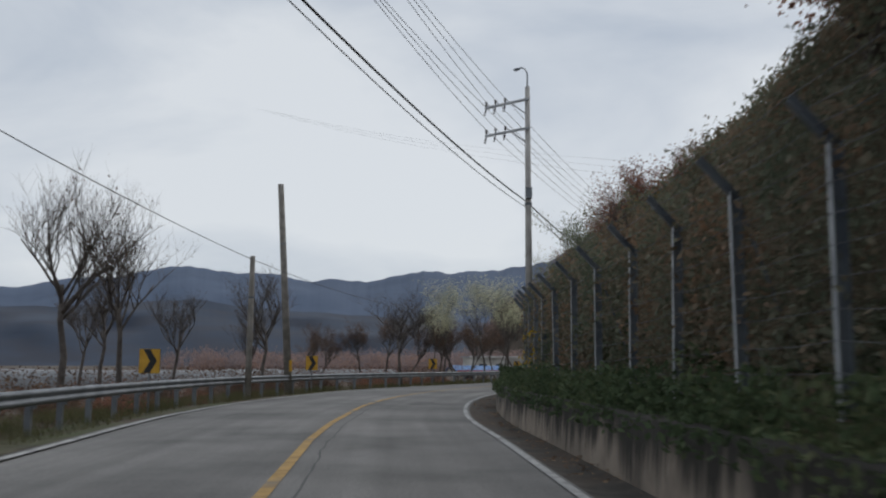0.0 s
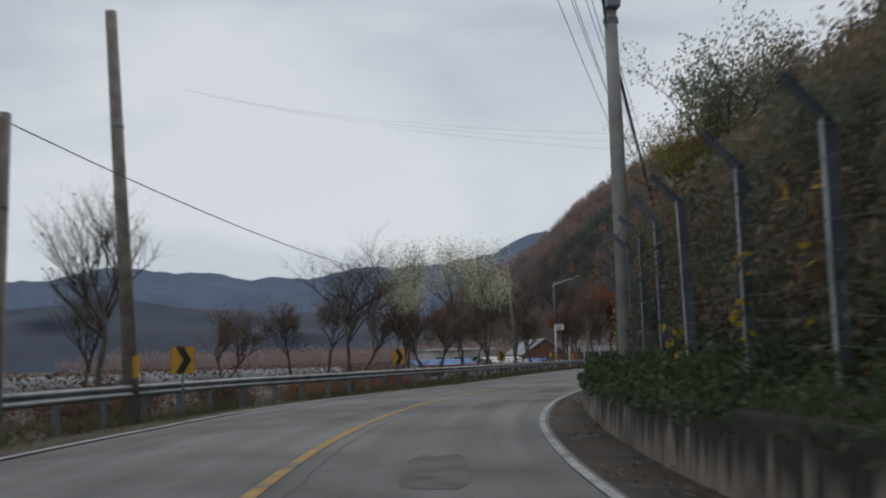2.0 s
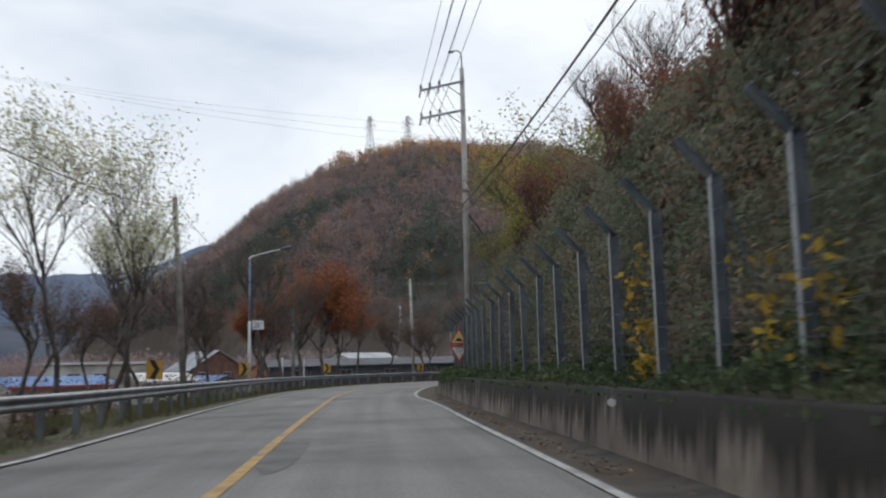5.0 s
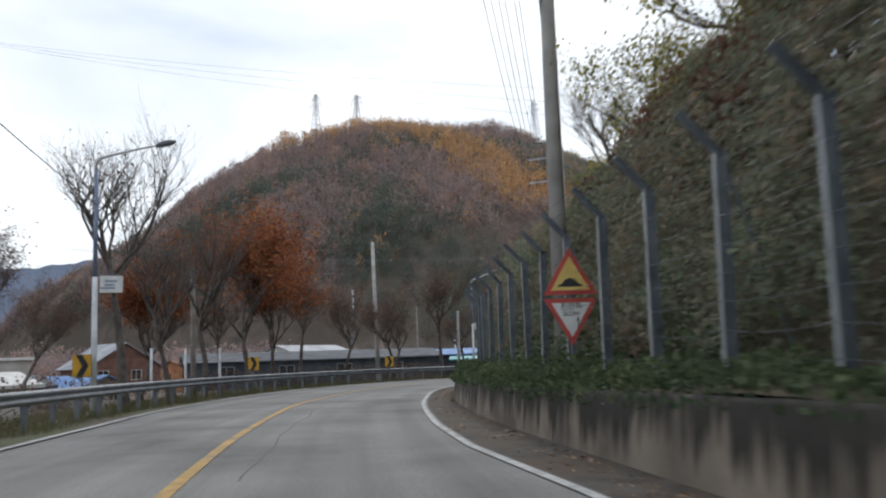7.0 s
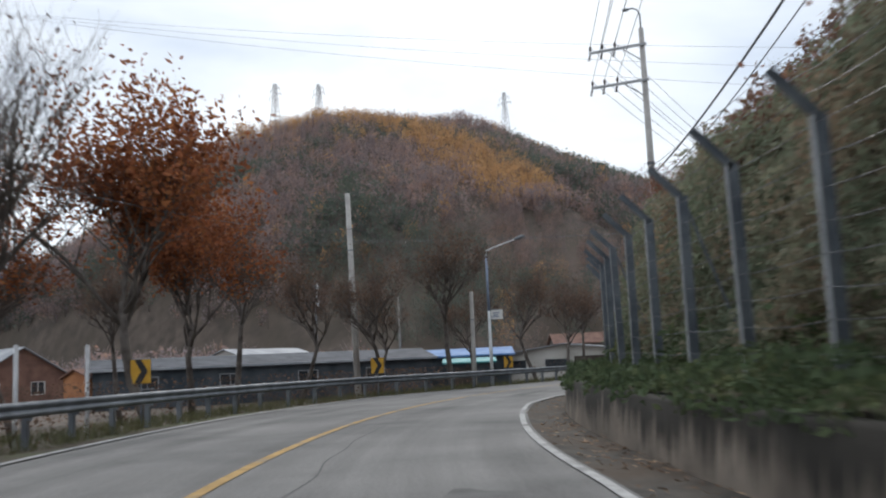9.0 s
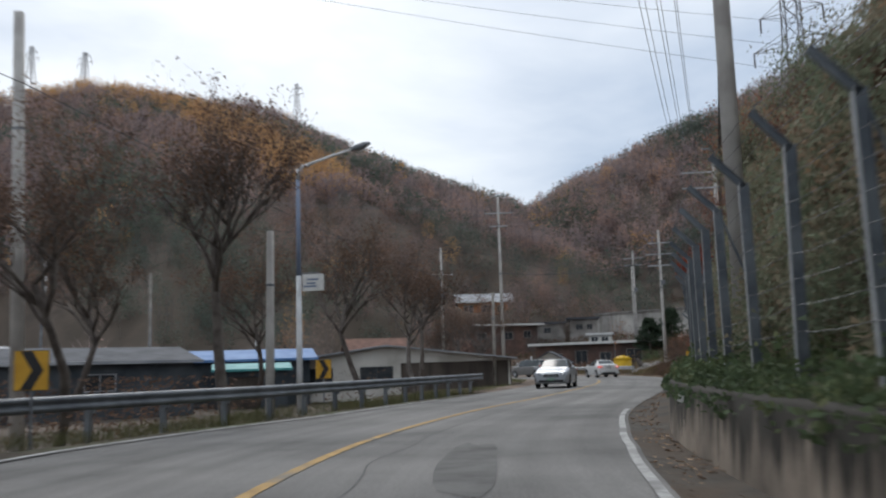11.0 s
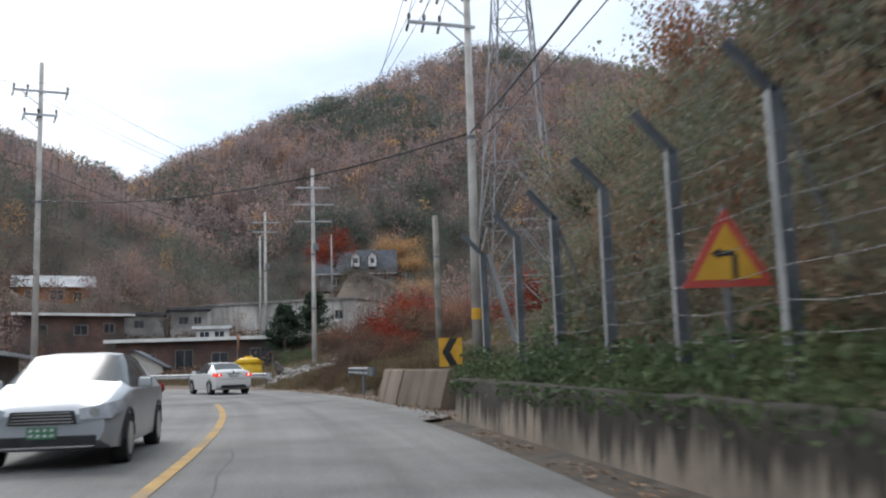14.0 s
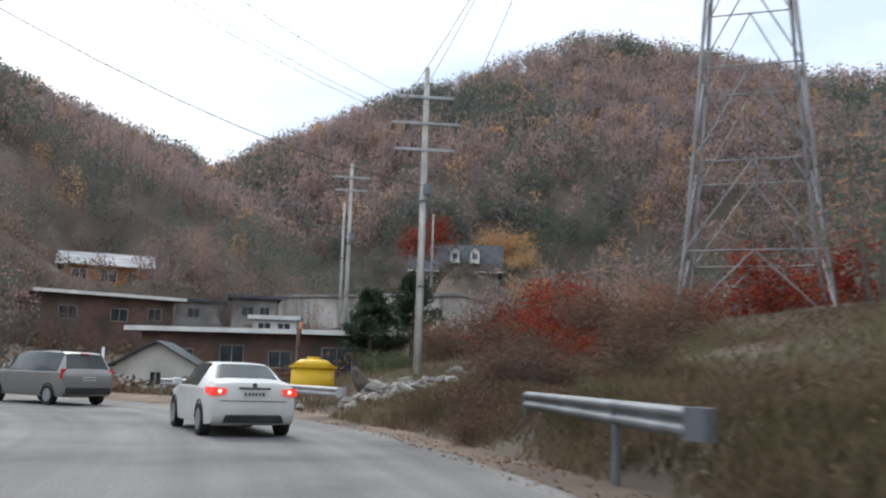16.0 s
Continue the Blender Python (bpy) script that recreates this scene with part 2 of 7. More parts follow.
# ---- mesh helpers ----
class Geo:
    """Collects faces for one mesh."""

    def __init__(self):
        self.v, self.f = [], []

    def add(self, verts, faces):
        k = len(self.v)
        self.v += [tuple(p) for p in verts]
        self.f += [tuple(i + k for i in f) for f in faces]
        return self

    def box(self, c, size, m=None, taper=1.0):
        x, y, z = (s / 2 for s in size)
        pts = [Vector((sx * x * (taper if sz > 0 else 1), sy * y * (taper if sz > 0 else 1), sz * z)) for sz in (-1, 1) for sx, sy in ((-1, -1), (1, -1), (1, 1), (-1, 1))]
        if m is not None:
            pts = [m @ p for p in pts]
        c = Vector(c)
        return self.add([p + c for p in pts], [(3, 2, 1, 0), (4, 5, 6, 7), (0, 1, 5, 4), (1, 2, 6, 5), (2, 3, 7, 6), (3, 0, 4, 7)])

    def tube(self, p0, p1, r0, r1=None, n=8, caps=True):
        r1 = r0 if r1 is None else r1
        p0, p1 = Vector(p0), Vector(p1)
        d = (p1 - p0).normalized()
        a = d.cross(Vector((0, 0, 1)) if abs(d.z) < 0.9 else Vector((1, 0, 0))).normalized()
        b = d.cross(a)
        ring = [a * math.cos(6.28318 * i / n) + b * math.sin(6.28318 * i / n) for i in range(n)]
        faces = [(i, (i + 1) % n, n + (i + 1) % n, n + i) for i in range(n)]
        if caps:
            faces += [tuple(range(n - 1, -1, -1)), tuple(range(n, 2 * n))]
        return self.add([p0 + q * r0 for q in ring] + [p1 + q * r1 for q in ring], faces)

    def path(self, pts, r, n=6):
        """A bent round bar; r may be a list."""
        pts = [Vector(p) for p in pts]
        rs = r if isinstance(r, (list, tuple)) else [r] * len(pts)
        vs = []
        for i, p in enumerate(pts):
            d = (pts[min(i + 1, len(pts) - 1)] - pts[max(i - 1, 0)]).normalized()
            a = d.cross(Vector((0, 0, 1)) if abs(d.z) < 0.95 else Vector((1, 0, 0))).normalized()
            b = d.cross(a)
            vs += [p + (a * math.cos(6.28318 * k / n) + b * math.sin(6.28318 * k / n)) * rs[i] for k in range(n)]
        fs = [(i * n + k, i * n + (k + 1) % n, (i + 1) * n + (k + 1) % n, (i + 1) * n + k) for i in range(len(pts) - 1) for k in range(n)]
        fs += [tuple(range(n - 1, -1, -1)), tuple(range((len(pts) - 1) * n, len(pts) * n))]
        return self.add(vs, fs)

    def grid(self, rows):
        """A sheet through rows of points."""
        w = len(rows[0])
        return self.add([p for r in rows for p in r], [(i * w + j, i * w + j + 1, (i + 1) * w + j + 1, (i + 1) * w + j) for i in range(len(rows) - 1) for j in range(w - 1)])

    def prism(self, outline, a, b):
        """An outline of (u, v) pairs drawn from the frame a (a Matrix) by the vector b."""
        n = len(outline)
        low = [a @ Vector((u, 0, v)) for u, v in outline]
        return self.add(low + [p + Vector(b) for p in low], [tuple(range(n)), tuple(range(2 * n - 1, n - 1, -1))] + [(i, n + i, n + (i + 1) % n, (i + 1) % n) for i in range(n)])

    def mesh(self, name, mat, smooth=False):
        me = bpy.data.meshes.new(name)
        me.from_pydata([tuple(p) for p in self.v], [], self.f)
        me.materials.append(mat)
        if smooth:
            me.shade_smooth()
        me.update()
        return me


def part(name, geo, mat=None, parent=None, label="", smooth=False):
    """Links a Geo (or a ready mesh) as one mesh object, under parent if given."""
    me = geo.mesh(name, mat, smooth) if isinstance(geo, Geo) else geo
    ob = new(name, me)
    ob.parent = parent
    if label:
        tagged(ob, label)
    return ob


def thing(name, x, y, z=0.0, label="", category="", group="", kind="", turn=0.0):
    ob = new(name)
    ob.matrix_world = pose(x, y, z, 0, 0, turn)
    return tagged(ob, label, category, group, kind)


def bevelled(ob, width, segments=2):
    bm = bmesh.new()
    bm.from_mesh(ob.data)
    bmesh.ops.bevel(bm, geom=bm.edges[:], offset=width, segments=segments, affect="EDGES", profile=0.6, clamp_overlap=True)
    bm.to_mesh(ob.data)
    bm.free()
    return ob


def quads_mesh(name, centres, normals_a, normals_b, mat):
    """Many loose four-cornered leaves: centre, half-axis a, half-axis b (numpy arrays)."""
    n = len(centres)
    v = np.empty((n, 4, 3))
    v[:, 0], v[:, 1], v[:, 2], v[:, 3] = centres - normals_a, centres - normals_b * 0.75, centres + normals_a, centres + normals_b * 0.75
    me = bpy.data.meshes.new(name)
    me.vertices.add(4 * n)
    me.vertices.foreach_set("co", v.ravel())
    me.loops.add(4 * n)
    me.loops.foreach_set("vertex_index", np.arange(4 * n))
    me.polygons.add(n)
    me.polygons.foreach_set("loop_start", np.arange(n) * 4)
    me.materials.append(mat)
    me.update(calc_edges=True)
    return me


def random_leaves(rng, centres, size, droop=0.0):
    """Half-axes for leaves of about that size, turned at random."""
    n = len(centres)
    a = rng.normal(size=(n, 3))
    a[:, 2] = a[:, 2] * 0.8 - droop
    a /= np.linalg.norm(a, axis=1)[:, None]
    b = np.cross(a, rng.normal(size=(n, 3)))
    b /= np.linalg.norm(b, axis=1)[:, None] + 1e-9
    k = (size * rng.uniform(0.55, 1.35, n))[:, None]
    return a * k, b * k * 0.7


def slivers_mesh(name, centres, a, b, mat):
    """Many loose three-cornered twigs or leaves."""
    n = len(centres)
    v = np.empty((n, 3, 3))
    v[:, 0], v[:, 1], v[:, 2] = centres - a - b * 0.5, centres - a * 0.6 + b, centres + a
    me = bpy.data.meshes.new(name)
    me.vertices.add(3 * n)
    me.vertices.foreach_set("co", v.ravel())
    me.loops.add(3 * n)
    me.loops.foreach_set("vertex_index", np.arange(3 * n))
    me.polygons.add(n)
    me.polygons.foreach_set("loop_start", np.arange(n) * 3)
    me.materials.append(mat)
    me.update(calc_edges=True)
    return me


# ---- the road's line: s metres along the lane, offset to the right ----
LANE = [(2.17, -39.94), (1.09, -19.97), (0.0, 0.0), (-0.83, 15.98), (-1.23, 23.97), (-1.09, 31.96), (-0.31, 39.92), (1.18, 47.78), (3.27, 55.5), (8.38, 70.66),
        (13.85, 85.7), (19.78, 100.55), (23.15, 107.81), (27.06, 114.79), (31.63, 121.35), (36.87, 127.39), (42.78, 132.77), (49.34, 137.35), (63.12, 145.48),
        (76.7, 153.93), (84.0, 159.2), (90.6, 164.6), (96.3, 170.4), (100.6, 177.0), (102.9, 184.6), (103.1, 193.0), (101.5, 202.0), (98.0, 212.0)]


def dense_line():
    p = np.array(LANE)
    u = np.r_[0, np.cumsum(np.linalg.norm(np.diff(p, axis=0), axis=1))]
    m = np.gradient(p, u, axis=0)
    out = []
    for i in range(len(p) - 1):
        h = u[i + 1] - u[i]
        for t in np.arange(0, 1, 1.0 / max(2, int(h))):
            out.append((2 * t**3 - 3 * t**2 + 1) * p[i] + (t**3 - 2 * t**2 + t) * h * m[i] + (3 * t**2 - 2 * t**3) * p[i + 1] + (t**3 - t**2) * h * m[i + 1])
    return np.array(out + [p[-1]])


LINE = dense_line()
LS = np.r_[0, np.cumsum(np.linalg.norm(np.diff(LINE, axis=0), axis=1))]
LS = LS - LS[np.argmin((LINE**2).sum(1))]
LT = np.gradient(LINE, LS, axis=0)
LT /= np.linalg.norm(LT, axis=1)[:, None]


def on_road(s, off, z=0.0):
    x, y = np.interp(s, LS, LINE[:, 0]), np.interp(s, LS, LINE[:, 1])
    tx, ty = np.interp(s, LS, LT[:, 0]), np.interp(s, LS, LT[:, 1])
    return Vector((x + ty * off, y - tx * off, z))


def heading(s):
    """Degrees that a thing facing along the road is turned about z (0: facing +y)."""
    return math.degrees(math.atan2(-np.interp(s, LS, LT[:, 0]), np.interp(s, LS, LT[:, 1])))


def lane_place(xy):
    """Arrays of s and offset for points in the plan."""
    best = np.full(len(xy), 1e18)
    s, off = np.zeros(len(xy)), np.zeros(len(xy))
    for i in range(len(LINE)):
        d = xy - LINE[i]
        q = (d**2).sum(1)
        near = q < best
        best[near] = q[near]
        s[near] = LS[i] + d[near] @ LT[i]
        off[near] = d[near, 0] * LT[i, 1] - d[near, 1] * LT[i, 0]
    return s, off


LEFT_LINE = [(-40, -5.5), (13, -5.65), (25, -6.15), (31, -6.25), (41, -6.15), (47, -6.35), (55, -6.0), (63.5, -5.2), (70, -4.75), (76, -4.85), (90, -5.3), (103, -5.6), (110, -6.0), (117, -6.1), (131, -6.8), (137, -6.85), (144, -6.9), (149, -6.3), (153, -5.72), (156, -5.64), (162, -5.4), (186, -5.2), (200, -5.1), (260, -5.1)]
RAIL_LINE = [(-40, -6.55), (10, -6.75), (22, -7.35), (36, -8.05), (50, -8.25), (58, -7.25), (66, -7.05), (76, -6.15), (96, -6.55), (110, -7.25), (123, -7.95), (137, -8.95), (145, -8.75), (152, -7.05), (162, -6.55), (186, -6.35), (260, -6.25)]
RIGHT_LINE = [(-40, 2.0), (18, 2.0), (25, 1.92), (33, 1.94), (40, 2.0), (50, 2.16), (59, 2.4), (66, 2.47), (84, 2.46), (90, 2.28), (95, 1.95), (100, 1.92), (103, 1.97), (107, 2.02), (114, 2.15), (125, 1.95), (132, 1.73), (135.5, 1.86), (139, 2.14), (143, 2.38), (147, 2.42), (151, 2.32), (164, 2.38), (180, 2.5), (260, 2.6)]
WALL_LINE = [(-40, 2.85), (20, 2.8), (33, 2.95), (41, 3.05), (48, 2.95), (53, 3.1), (65, 3.5), (73, 3.55), (90, 3.3), (103, 3.05), (118, 3.1), (134, 2.78), (138, 2.95), (150, 3.35), (166, 3.4), (184, 3.2)]


def wall_of(s):
    """Offset of the retaining wall's foot."""
    return float(np.interp(s, [a for a, b in WALL_LINE], [b for a, b in WALL_LINE]))


def left_of(s):
    return float(np.interp(s, [a for a, b in LEFT_LINE], [b for a, b in LEFT_LINE]))


def right_of(s):
    return float(np.interp(s, [a for a, b in RIGHT_LINE], [b for a, b in RIGHT_LINE]))


YELLOW = [(-40, -1.4), (10, -1.39), (17, -1.55), (25, -1.4), (31, -1.5), (43, -1.6), (48, -1.65), (60, -1.38), (66, -1.3), (71, -1.35), (85, -1.45), (97, -1.73), (103, -1.8), (111, -1.95), (120, -1.85), (150, -1.85), (156, -1.77), (162, -1.6), (167, -1.6), (180, -1.49), (187, -1.42), (260, -1.4)]


def yellow_of(s):
    return float(np.interp(s, [a for a, b in YELLOW], [b for a, b in YELLOW]))


def rail_of(s):
    return float(np.interp(s, [a for a, b in RAIL_LINE], [b for a, b in RAIL_LINE]))


# ---- land ----
RIDGE_A = [(20, 480, 18), (35, 475, 30), (71, 471, 48), (93, 467, 68), (115, 462, 86), (134, 457, 98), (163, 446, 106), (190, 440, 106), (226, 440, 108), (271, 468, 111), (298, 448, 92), (327, 422, 75), (362, 383, 68), (420, 350, 64)]
RIDGE_B = [(229, 283, 35), (242, 274, 45), (263, 270, 61), (288, 266, 75), (309, 257, 87), (330, 246, 97), (338, 240, 100), (344, 220, 96), (349, 200, 90), (352, 184, 88), (350, 120, 78), (340, 60, 66)]

RIDGE_C = [(174, 146, 32), (205, 118, 48), (240, 90, 58)]


# level ground under the houses: x, y, radius, height
PADS = [(127, 197, 9, 0.65), (123, 232, 7, 1.4), (144, 226, 9, 2.2), (155, 221, 7, 4.4), (170, 212, 12, 5.2), (164, 249, 8, 8.5), (120, 196, 5, 0.0), (204, 218, 9, 14.0), (184, 298, 9, 14.0), (190, 208, 5, 15.5)]


def ridge_height(xy, ridge, fall, west=1.0, east=0.0):
    p = np.array(ridge, float)
    u = np.linspace(0, len(p) - 1, 4 * len(p))
    d = np.stack([np.interp(u, range(len(p)), p[:, k]) for k in range(3)], 1)
    h = np.full(len(xy), -1e9)
    for x, y, z in d:
        dx = xy[:, 0] - x
        steep = fall * (1 + east * min(1.0, max(0.0, (x - 190) / 80)))
        h = np.maximum(h, z - steep * np.hypot(np.where(dx < 0, dx * west, dx), xy[:, 1] - y))
    return h


def lumps(xy, size, seed):
    return np.array([noise.noise(Vector((x / size, y / size, seed))) for x, y in xy])


def land(xy):
    """Height of the ground sheet, which lies a little under roads and banks."""
    s, off = lane_place(xy)
    h = np.full(len(xy), -0.9)
    edge = np.interp(s, [a for a, b in LEFT_LINE], [b for a, b in LEFT_LINE]) - 2.2
    road = off > edge
    h[road] = -0.25
    ramp = (off <= edge) & (off > edge - 4)
    h[ramp] = -0.25 - 0.65 * (edge[ramp] - off[ramp]) / 4
    # wooded slope over the road's right side
    steep = np.interp(s, [-60, 30, 60, 100, 130, 165, 180, 190, 222, 232], [1.0, 0.95, 0.8, 0.7, 0.75, 0.8, 0.7, 0.24, 0.2, 0.0])
    cap = np.interp(s, [-60, 30, 60, 120, 175, 190, 222, 232], [26, 18, 13, 14, 22, 7, 4, 0])
    rise = np.minimum(np.maximum(off - 6.5, 0) * steep, cap)
    slope = (off > 3.0) & (s > -60) & (s < 232)
    h[slope] = np.maximum(h[slope], -0.25 + rise[slope])
    mound = np.clip(np.minimum((s - 184) / 3, (222 - s) / 14), 0, 1) * np.clip((off - 4.2) / 1.6, 0, 1)
    h = np.where((s > 184) & (s < 222) & (off > 4.2), np.maximum(h, h + 1.05 * mound), h)
    big = np.maximum(ridge_height(xy, RIDGE_A, 0.425, 1.9, 0.5), ridge_height(xy, RIDGE_B, 0.435, 1.45))
    big = np.maximum(big, ridge_height(xy, RIDGE_C, 0.85))
    w = lumps(xy, 60, 3.0) * 4 + lumps(xy, 22, 7.0) * 1.8
    low = np.clip(big, 0, 40)
    big = np.where(big < 40, 40 * (low / 40) ** 1.45 + np.minimum(big, 0), big)
    big = big + w * np.clip((big - 2) / 20, 0, 1)
    away = np.clip((np.abs(off) - 10) / 12, 0, 1)
    h = np.maximum(h, np.where(away > 0, big * away + h * (1 - away), h))
    for x, y, r, z in PADS:
        k = np.clip(1.8 - np.hypot(xy[:, 0] - x, xy[:, 1] - y) / r, 0, 1)
        k = k * k * (3 - 2 * k)
        h = h * (1 - k) + z * k
    return h


def spaced(lo, hi, fine_lo, fine_hi, fine, mid, mid_lo, mid_hi):
    a = list(np.arange(fine_lo, fine_hi + 0.1, fine))
    up, down = list(np.arange(fine_hi + mid, mid_hi, mid)), list(np.arange(fine_lo - mid, mid_lo, -mid))
    far = [mid_hi * k for k in (1.15, 1.5, 2.0, 3.0)] + [hi]
    back = [mid_lo - k for k in (60, 200, 600, 1400)] + [lo]
    return np.array(sorted(set(a + up + down + far + back)))


GX, GY = spaced(-3000, 3000, -36, 150, 2.5, 9, -110, 520), spaced(-3000, 3600, -45, 250, 2.5, 9, -100, 640)
gxy = np.array([(x, y) for y in GY for x in GX])
gz = land(gxy)
ground = Geo()
w = len(GX)
ground.v = [(x, y, z) for (x, y), z in zip(gxy, gz)]
ground.f = [(i * w + j, i * w + j + 1, (i + 1) * w + j + 1, (i + 1) * w + j) for i in range(len(GY) - 1) for j in range(w - 1)]
tagged(part("ground", ground, GROUND, smooth=True), "brown autumn earth of the valley and hills", "ground", kind="structure")


def strip(name, s0, s1, step, profile, mat, label, category, kind="structure"):
    """A band along the road; profile(s) gives (offset, z) pairs."""
    g = Geo()
    stations = np.arange(s0, s1 + 0.01, step)
    profiles = [profile(s) for s in stations]
    g.grid([[on_road(s, o, z) for o, z in row] for s, row in zip(stations, profiles)])
    ob = tagged(part(name, g, mat, smooth=True), label, category, kind=kind)
    flat = [(o, s) for s, row in zip(stations, profiles) for o, z in row]
    layer = ob.data.uv_layers.new(name="along_road")
    for loop in ob.data.loops:
        layer.data[loop.index].uv = flat[loop.vertex_index]
    return ob


strip("road", -38, 262, 1.0, lambda s: [(left_of(s) - 0.35, -0.03), (left_of(s) * 0.6, 0.0), (0.0, 0.0), (right_of(s) + 0.13 + (0.85 if s > 183 else 0.0), -0.01)], ASPHALT, "worn grey asphalt two-lane road with patches", "road")
strip("white_edge_line_left", -38, 163, 1.0, lambda s: [(left_of(s) - 0.08, 0.008), (left_of(s) + 0.08, 0.008)], WHITE_LINE, "faded white painted edge line on asphalt", "road marking")
strip("white_edge_line_right", -38, 154, 1.0, lambda s: [(right_of(s) - 0.06, 0.008), (right_of(s) + 0.06, 0.008)], WHITE_LINE, "faded white painted edge line on asphalt", "road marking")
strip("yellow_centre_line", -38, 196, 1.0, lambda s: [(yellow_of(s) - 0.08, 0.009), (yellow_of(s) + 0.08, 0.009)], YELLOW_LINE, "worn yellow painted centre line on asphalt", "road marking")
strip("crack_seal", -20, 62, 0.5, lambda s: [(yellow_of(s) + 0.34 + 0.10 * noise.noise(Vector((s * 0.7, 3, 0))), 0.004), (yellow_of(s) + 0.375 + 0.10 * noise.noise(Vector((s * 0.7, 3, 0))) + 0.012 * noise.noise(Vector((s * 3, 3, 0))), 0.004)], CRACK, "dark sealed crack along the centre line", "road marking")
strip("crack_seal", 92, 178, 0.5, lambda s: [(-0.95 + 0.22 * noise.noise(Vector((s * 0.35, 8, 0))), 0.004), (-0.92 + 0.22 * noise.noise(Vector((s * 0.35, 8, 0))), 0.004)], CRACK, "dark sealed crack in the lane", "road marking")


def road_patch(s0, off, length, width, seed):
    """An irregular patch of newer, darker asphalt."""
    g, n = Geo(), 18
    rim = []
    for k in range(n):
        a = 6.28318 * k / n
        q = 1 + 0.28 * noise.noise(Vector((math.cos(a) * 1.6, math.sin(a) * 1.6, seed)))
        ca, sa = math.cos(a), math.sin(a)
        box = (abs(ca) ** 4 + abs(sa) ** 4) ** -0.25
        rim.append(on_road(s0 + sa * box * q * length / 2, off + ca * box * q * width / 2, 0.005))
    g.add([on_road(s0, off, 0.005)] + rim, [(0, 1 + k, 1 + (k + 1) % n) for k in range(n)])
    tagged(part("road_patch", g, PATCH_TAR), "dark patch of newer asphalt on the lane", "road patch", kind="structure")


PATCH_TAR = material("patched_asphalt", (0.075, 0.074, 0.072), (0.115, 0.113, 0.110), 2.5, 0.88, 0.3, c3=(0.13, 0.128, 0.124), scale3=1.3, bump_scale=50)
for k, (a, b, c, d) in enumerate(((33.0, 0.3, 3.2, 0.8), (47.0, 0.35, 2.6, 0.7), (58.5, 1.2, 4.5, 0.9), (69.5, -1.0, 5.0, 0.5), (112.0, 0.9, 4.0, 0.8), (141.0, 0.2, 5.5, 0.7), (166.8, -2.2, 0.9, 0.5), (170.5, -1.75, 3.0, 0.5))):
    road_patch(a, b, c, d, 3.7 * k + 1)
strip("verge", -38, 172, 1.0, lambda s: [(left_of(s) - 3.6, -0.42), (left_of(s) - 2.2, -0.16 + 0.05 * noise.noise(Vector((s * 0.5, 1, 0)))), (left_of(s) - 1.2, -0.06 + 0.05 * noise.noise(Vector((s * 0.6, 5, 0)))), (left_of(s) - 0.3, -0.02)], VERGE, "soil and weeds under the guard rail", "verge")
strip("dirt_apron_left", 172, 250, 1.0, lambda s: [(left_of(s) - 7, -0.24), (left_of(s) - 3.0, -0.10), (left_of(s) - 1.2, 0.01 + 0.05 * noise.noise(Vector((s * 0.6, 5, 0)))), (left_of(s) - 0.2, -0.015)], DIRT, "brown dirt apron beside the road", "verge")
strip("dirt_apron_right", 180, 262, 1.0, lambda s: [(right_of(s) + 0.9, -0.022), (right_of(s) + 2.0, 0.02 + 0.06 * noise.noise(Vector((s * 0.4, 9, 0)))), (right_of(s) + 5.0, 0.12), (right_of(s) + 9.0, -0.1)], DIRT, "brown dirt and gravel beside the road", "verge")
strip("gutter", -38, 183, 1.0, lambda s: [(right_of(s) + 0.10, -0.022), (right_of(s) + 0.35, -0.06 + 0.04 * noise.noise(Vector((s * 0.9, 2, 0)))), (wall_of(s) - 0.15, -0.05), (wall_of(s) + 0.08, 0.0)], GUTTER, "dark gutter with soil and fallen leaves", "gutter")


def bank_z(s, off):
    """Height of the steep planted bank behind the wall."""
    n = 0.12 * noise.noise(Vector((s * 0.35, off, 4)))
    steep = float(np.interp(s, [-60, 30, 60, 100, 130, 165, 180, 184], [1.0, 0.95, 0.8, 0.7, 0.75, 0.8, 0.6, 0.3]))
    cut = min(1.0, max(0.0, (off - 5.0) / 1.2))
    scarp = float(np.interp(s, [-60, 172, 182], [1.7, 1.7, 0.2])) * cut * cut * (3 - 2 * cut)
    return 0.72 + max(0, min(off - 3.4, 1.0)) * 0.3 + max(0, off - 4.6) * steep + scarp + n


strip("bank", -38, 184, 1.5, lambda s: [(o, bank_z(s, o)) for o in (wall_of(s) + 0.25, wall_of(s) + 0.4, wall_of(s) + 0.6, 4.3, 4.7, 5.0, 5.3, 5.8, 6.5, 8.0, 10.0, 13.0)], BANK, "dark planted bank behind the retaining wall", "bank")


def wall_profile(s):
    w, top = wall_of(s), float(np.interp(s, [20, 42, 60, 87, 95, 114, 131, 150, 162, 182], [0.80, 0.73, 0.86, 0.85, 0.75, 0.70, 0.82, 0.85, 0.78, 0.84]))
    lean = 0.012 * noise.noise(Vector((s * 0.31, 2, 6)))
    top += 0.025 * noise.noise(Vector((s * 0.8, 7, 1)))
    return [(w, -0.1), (w + 0.03 + lean, top * 0.5), (w + 0.06 + lean, top - 0.04), (w + 0.085, top - 0.008), (w + 0.11, top), (w + 0.27, top), (w + 0.31, top - 0.04), (w + 0.31, 0.3)]


strip("retaining_wall", -38, 182.5, 0.5, wall_profile, WALL, "stained grey concrete retaining wall with dark streaks", "retaining wall")

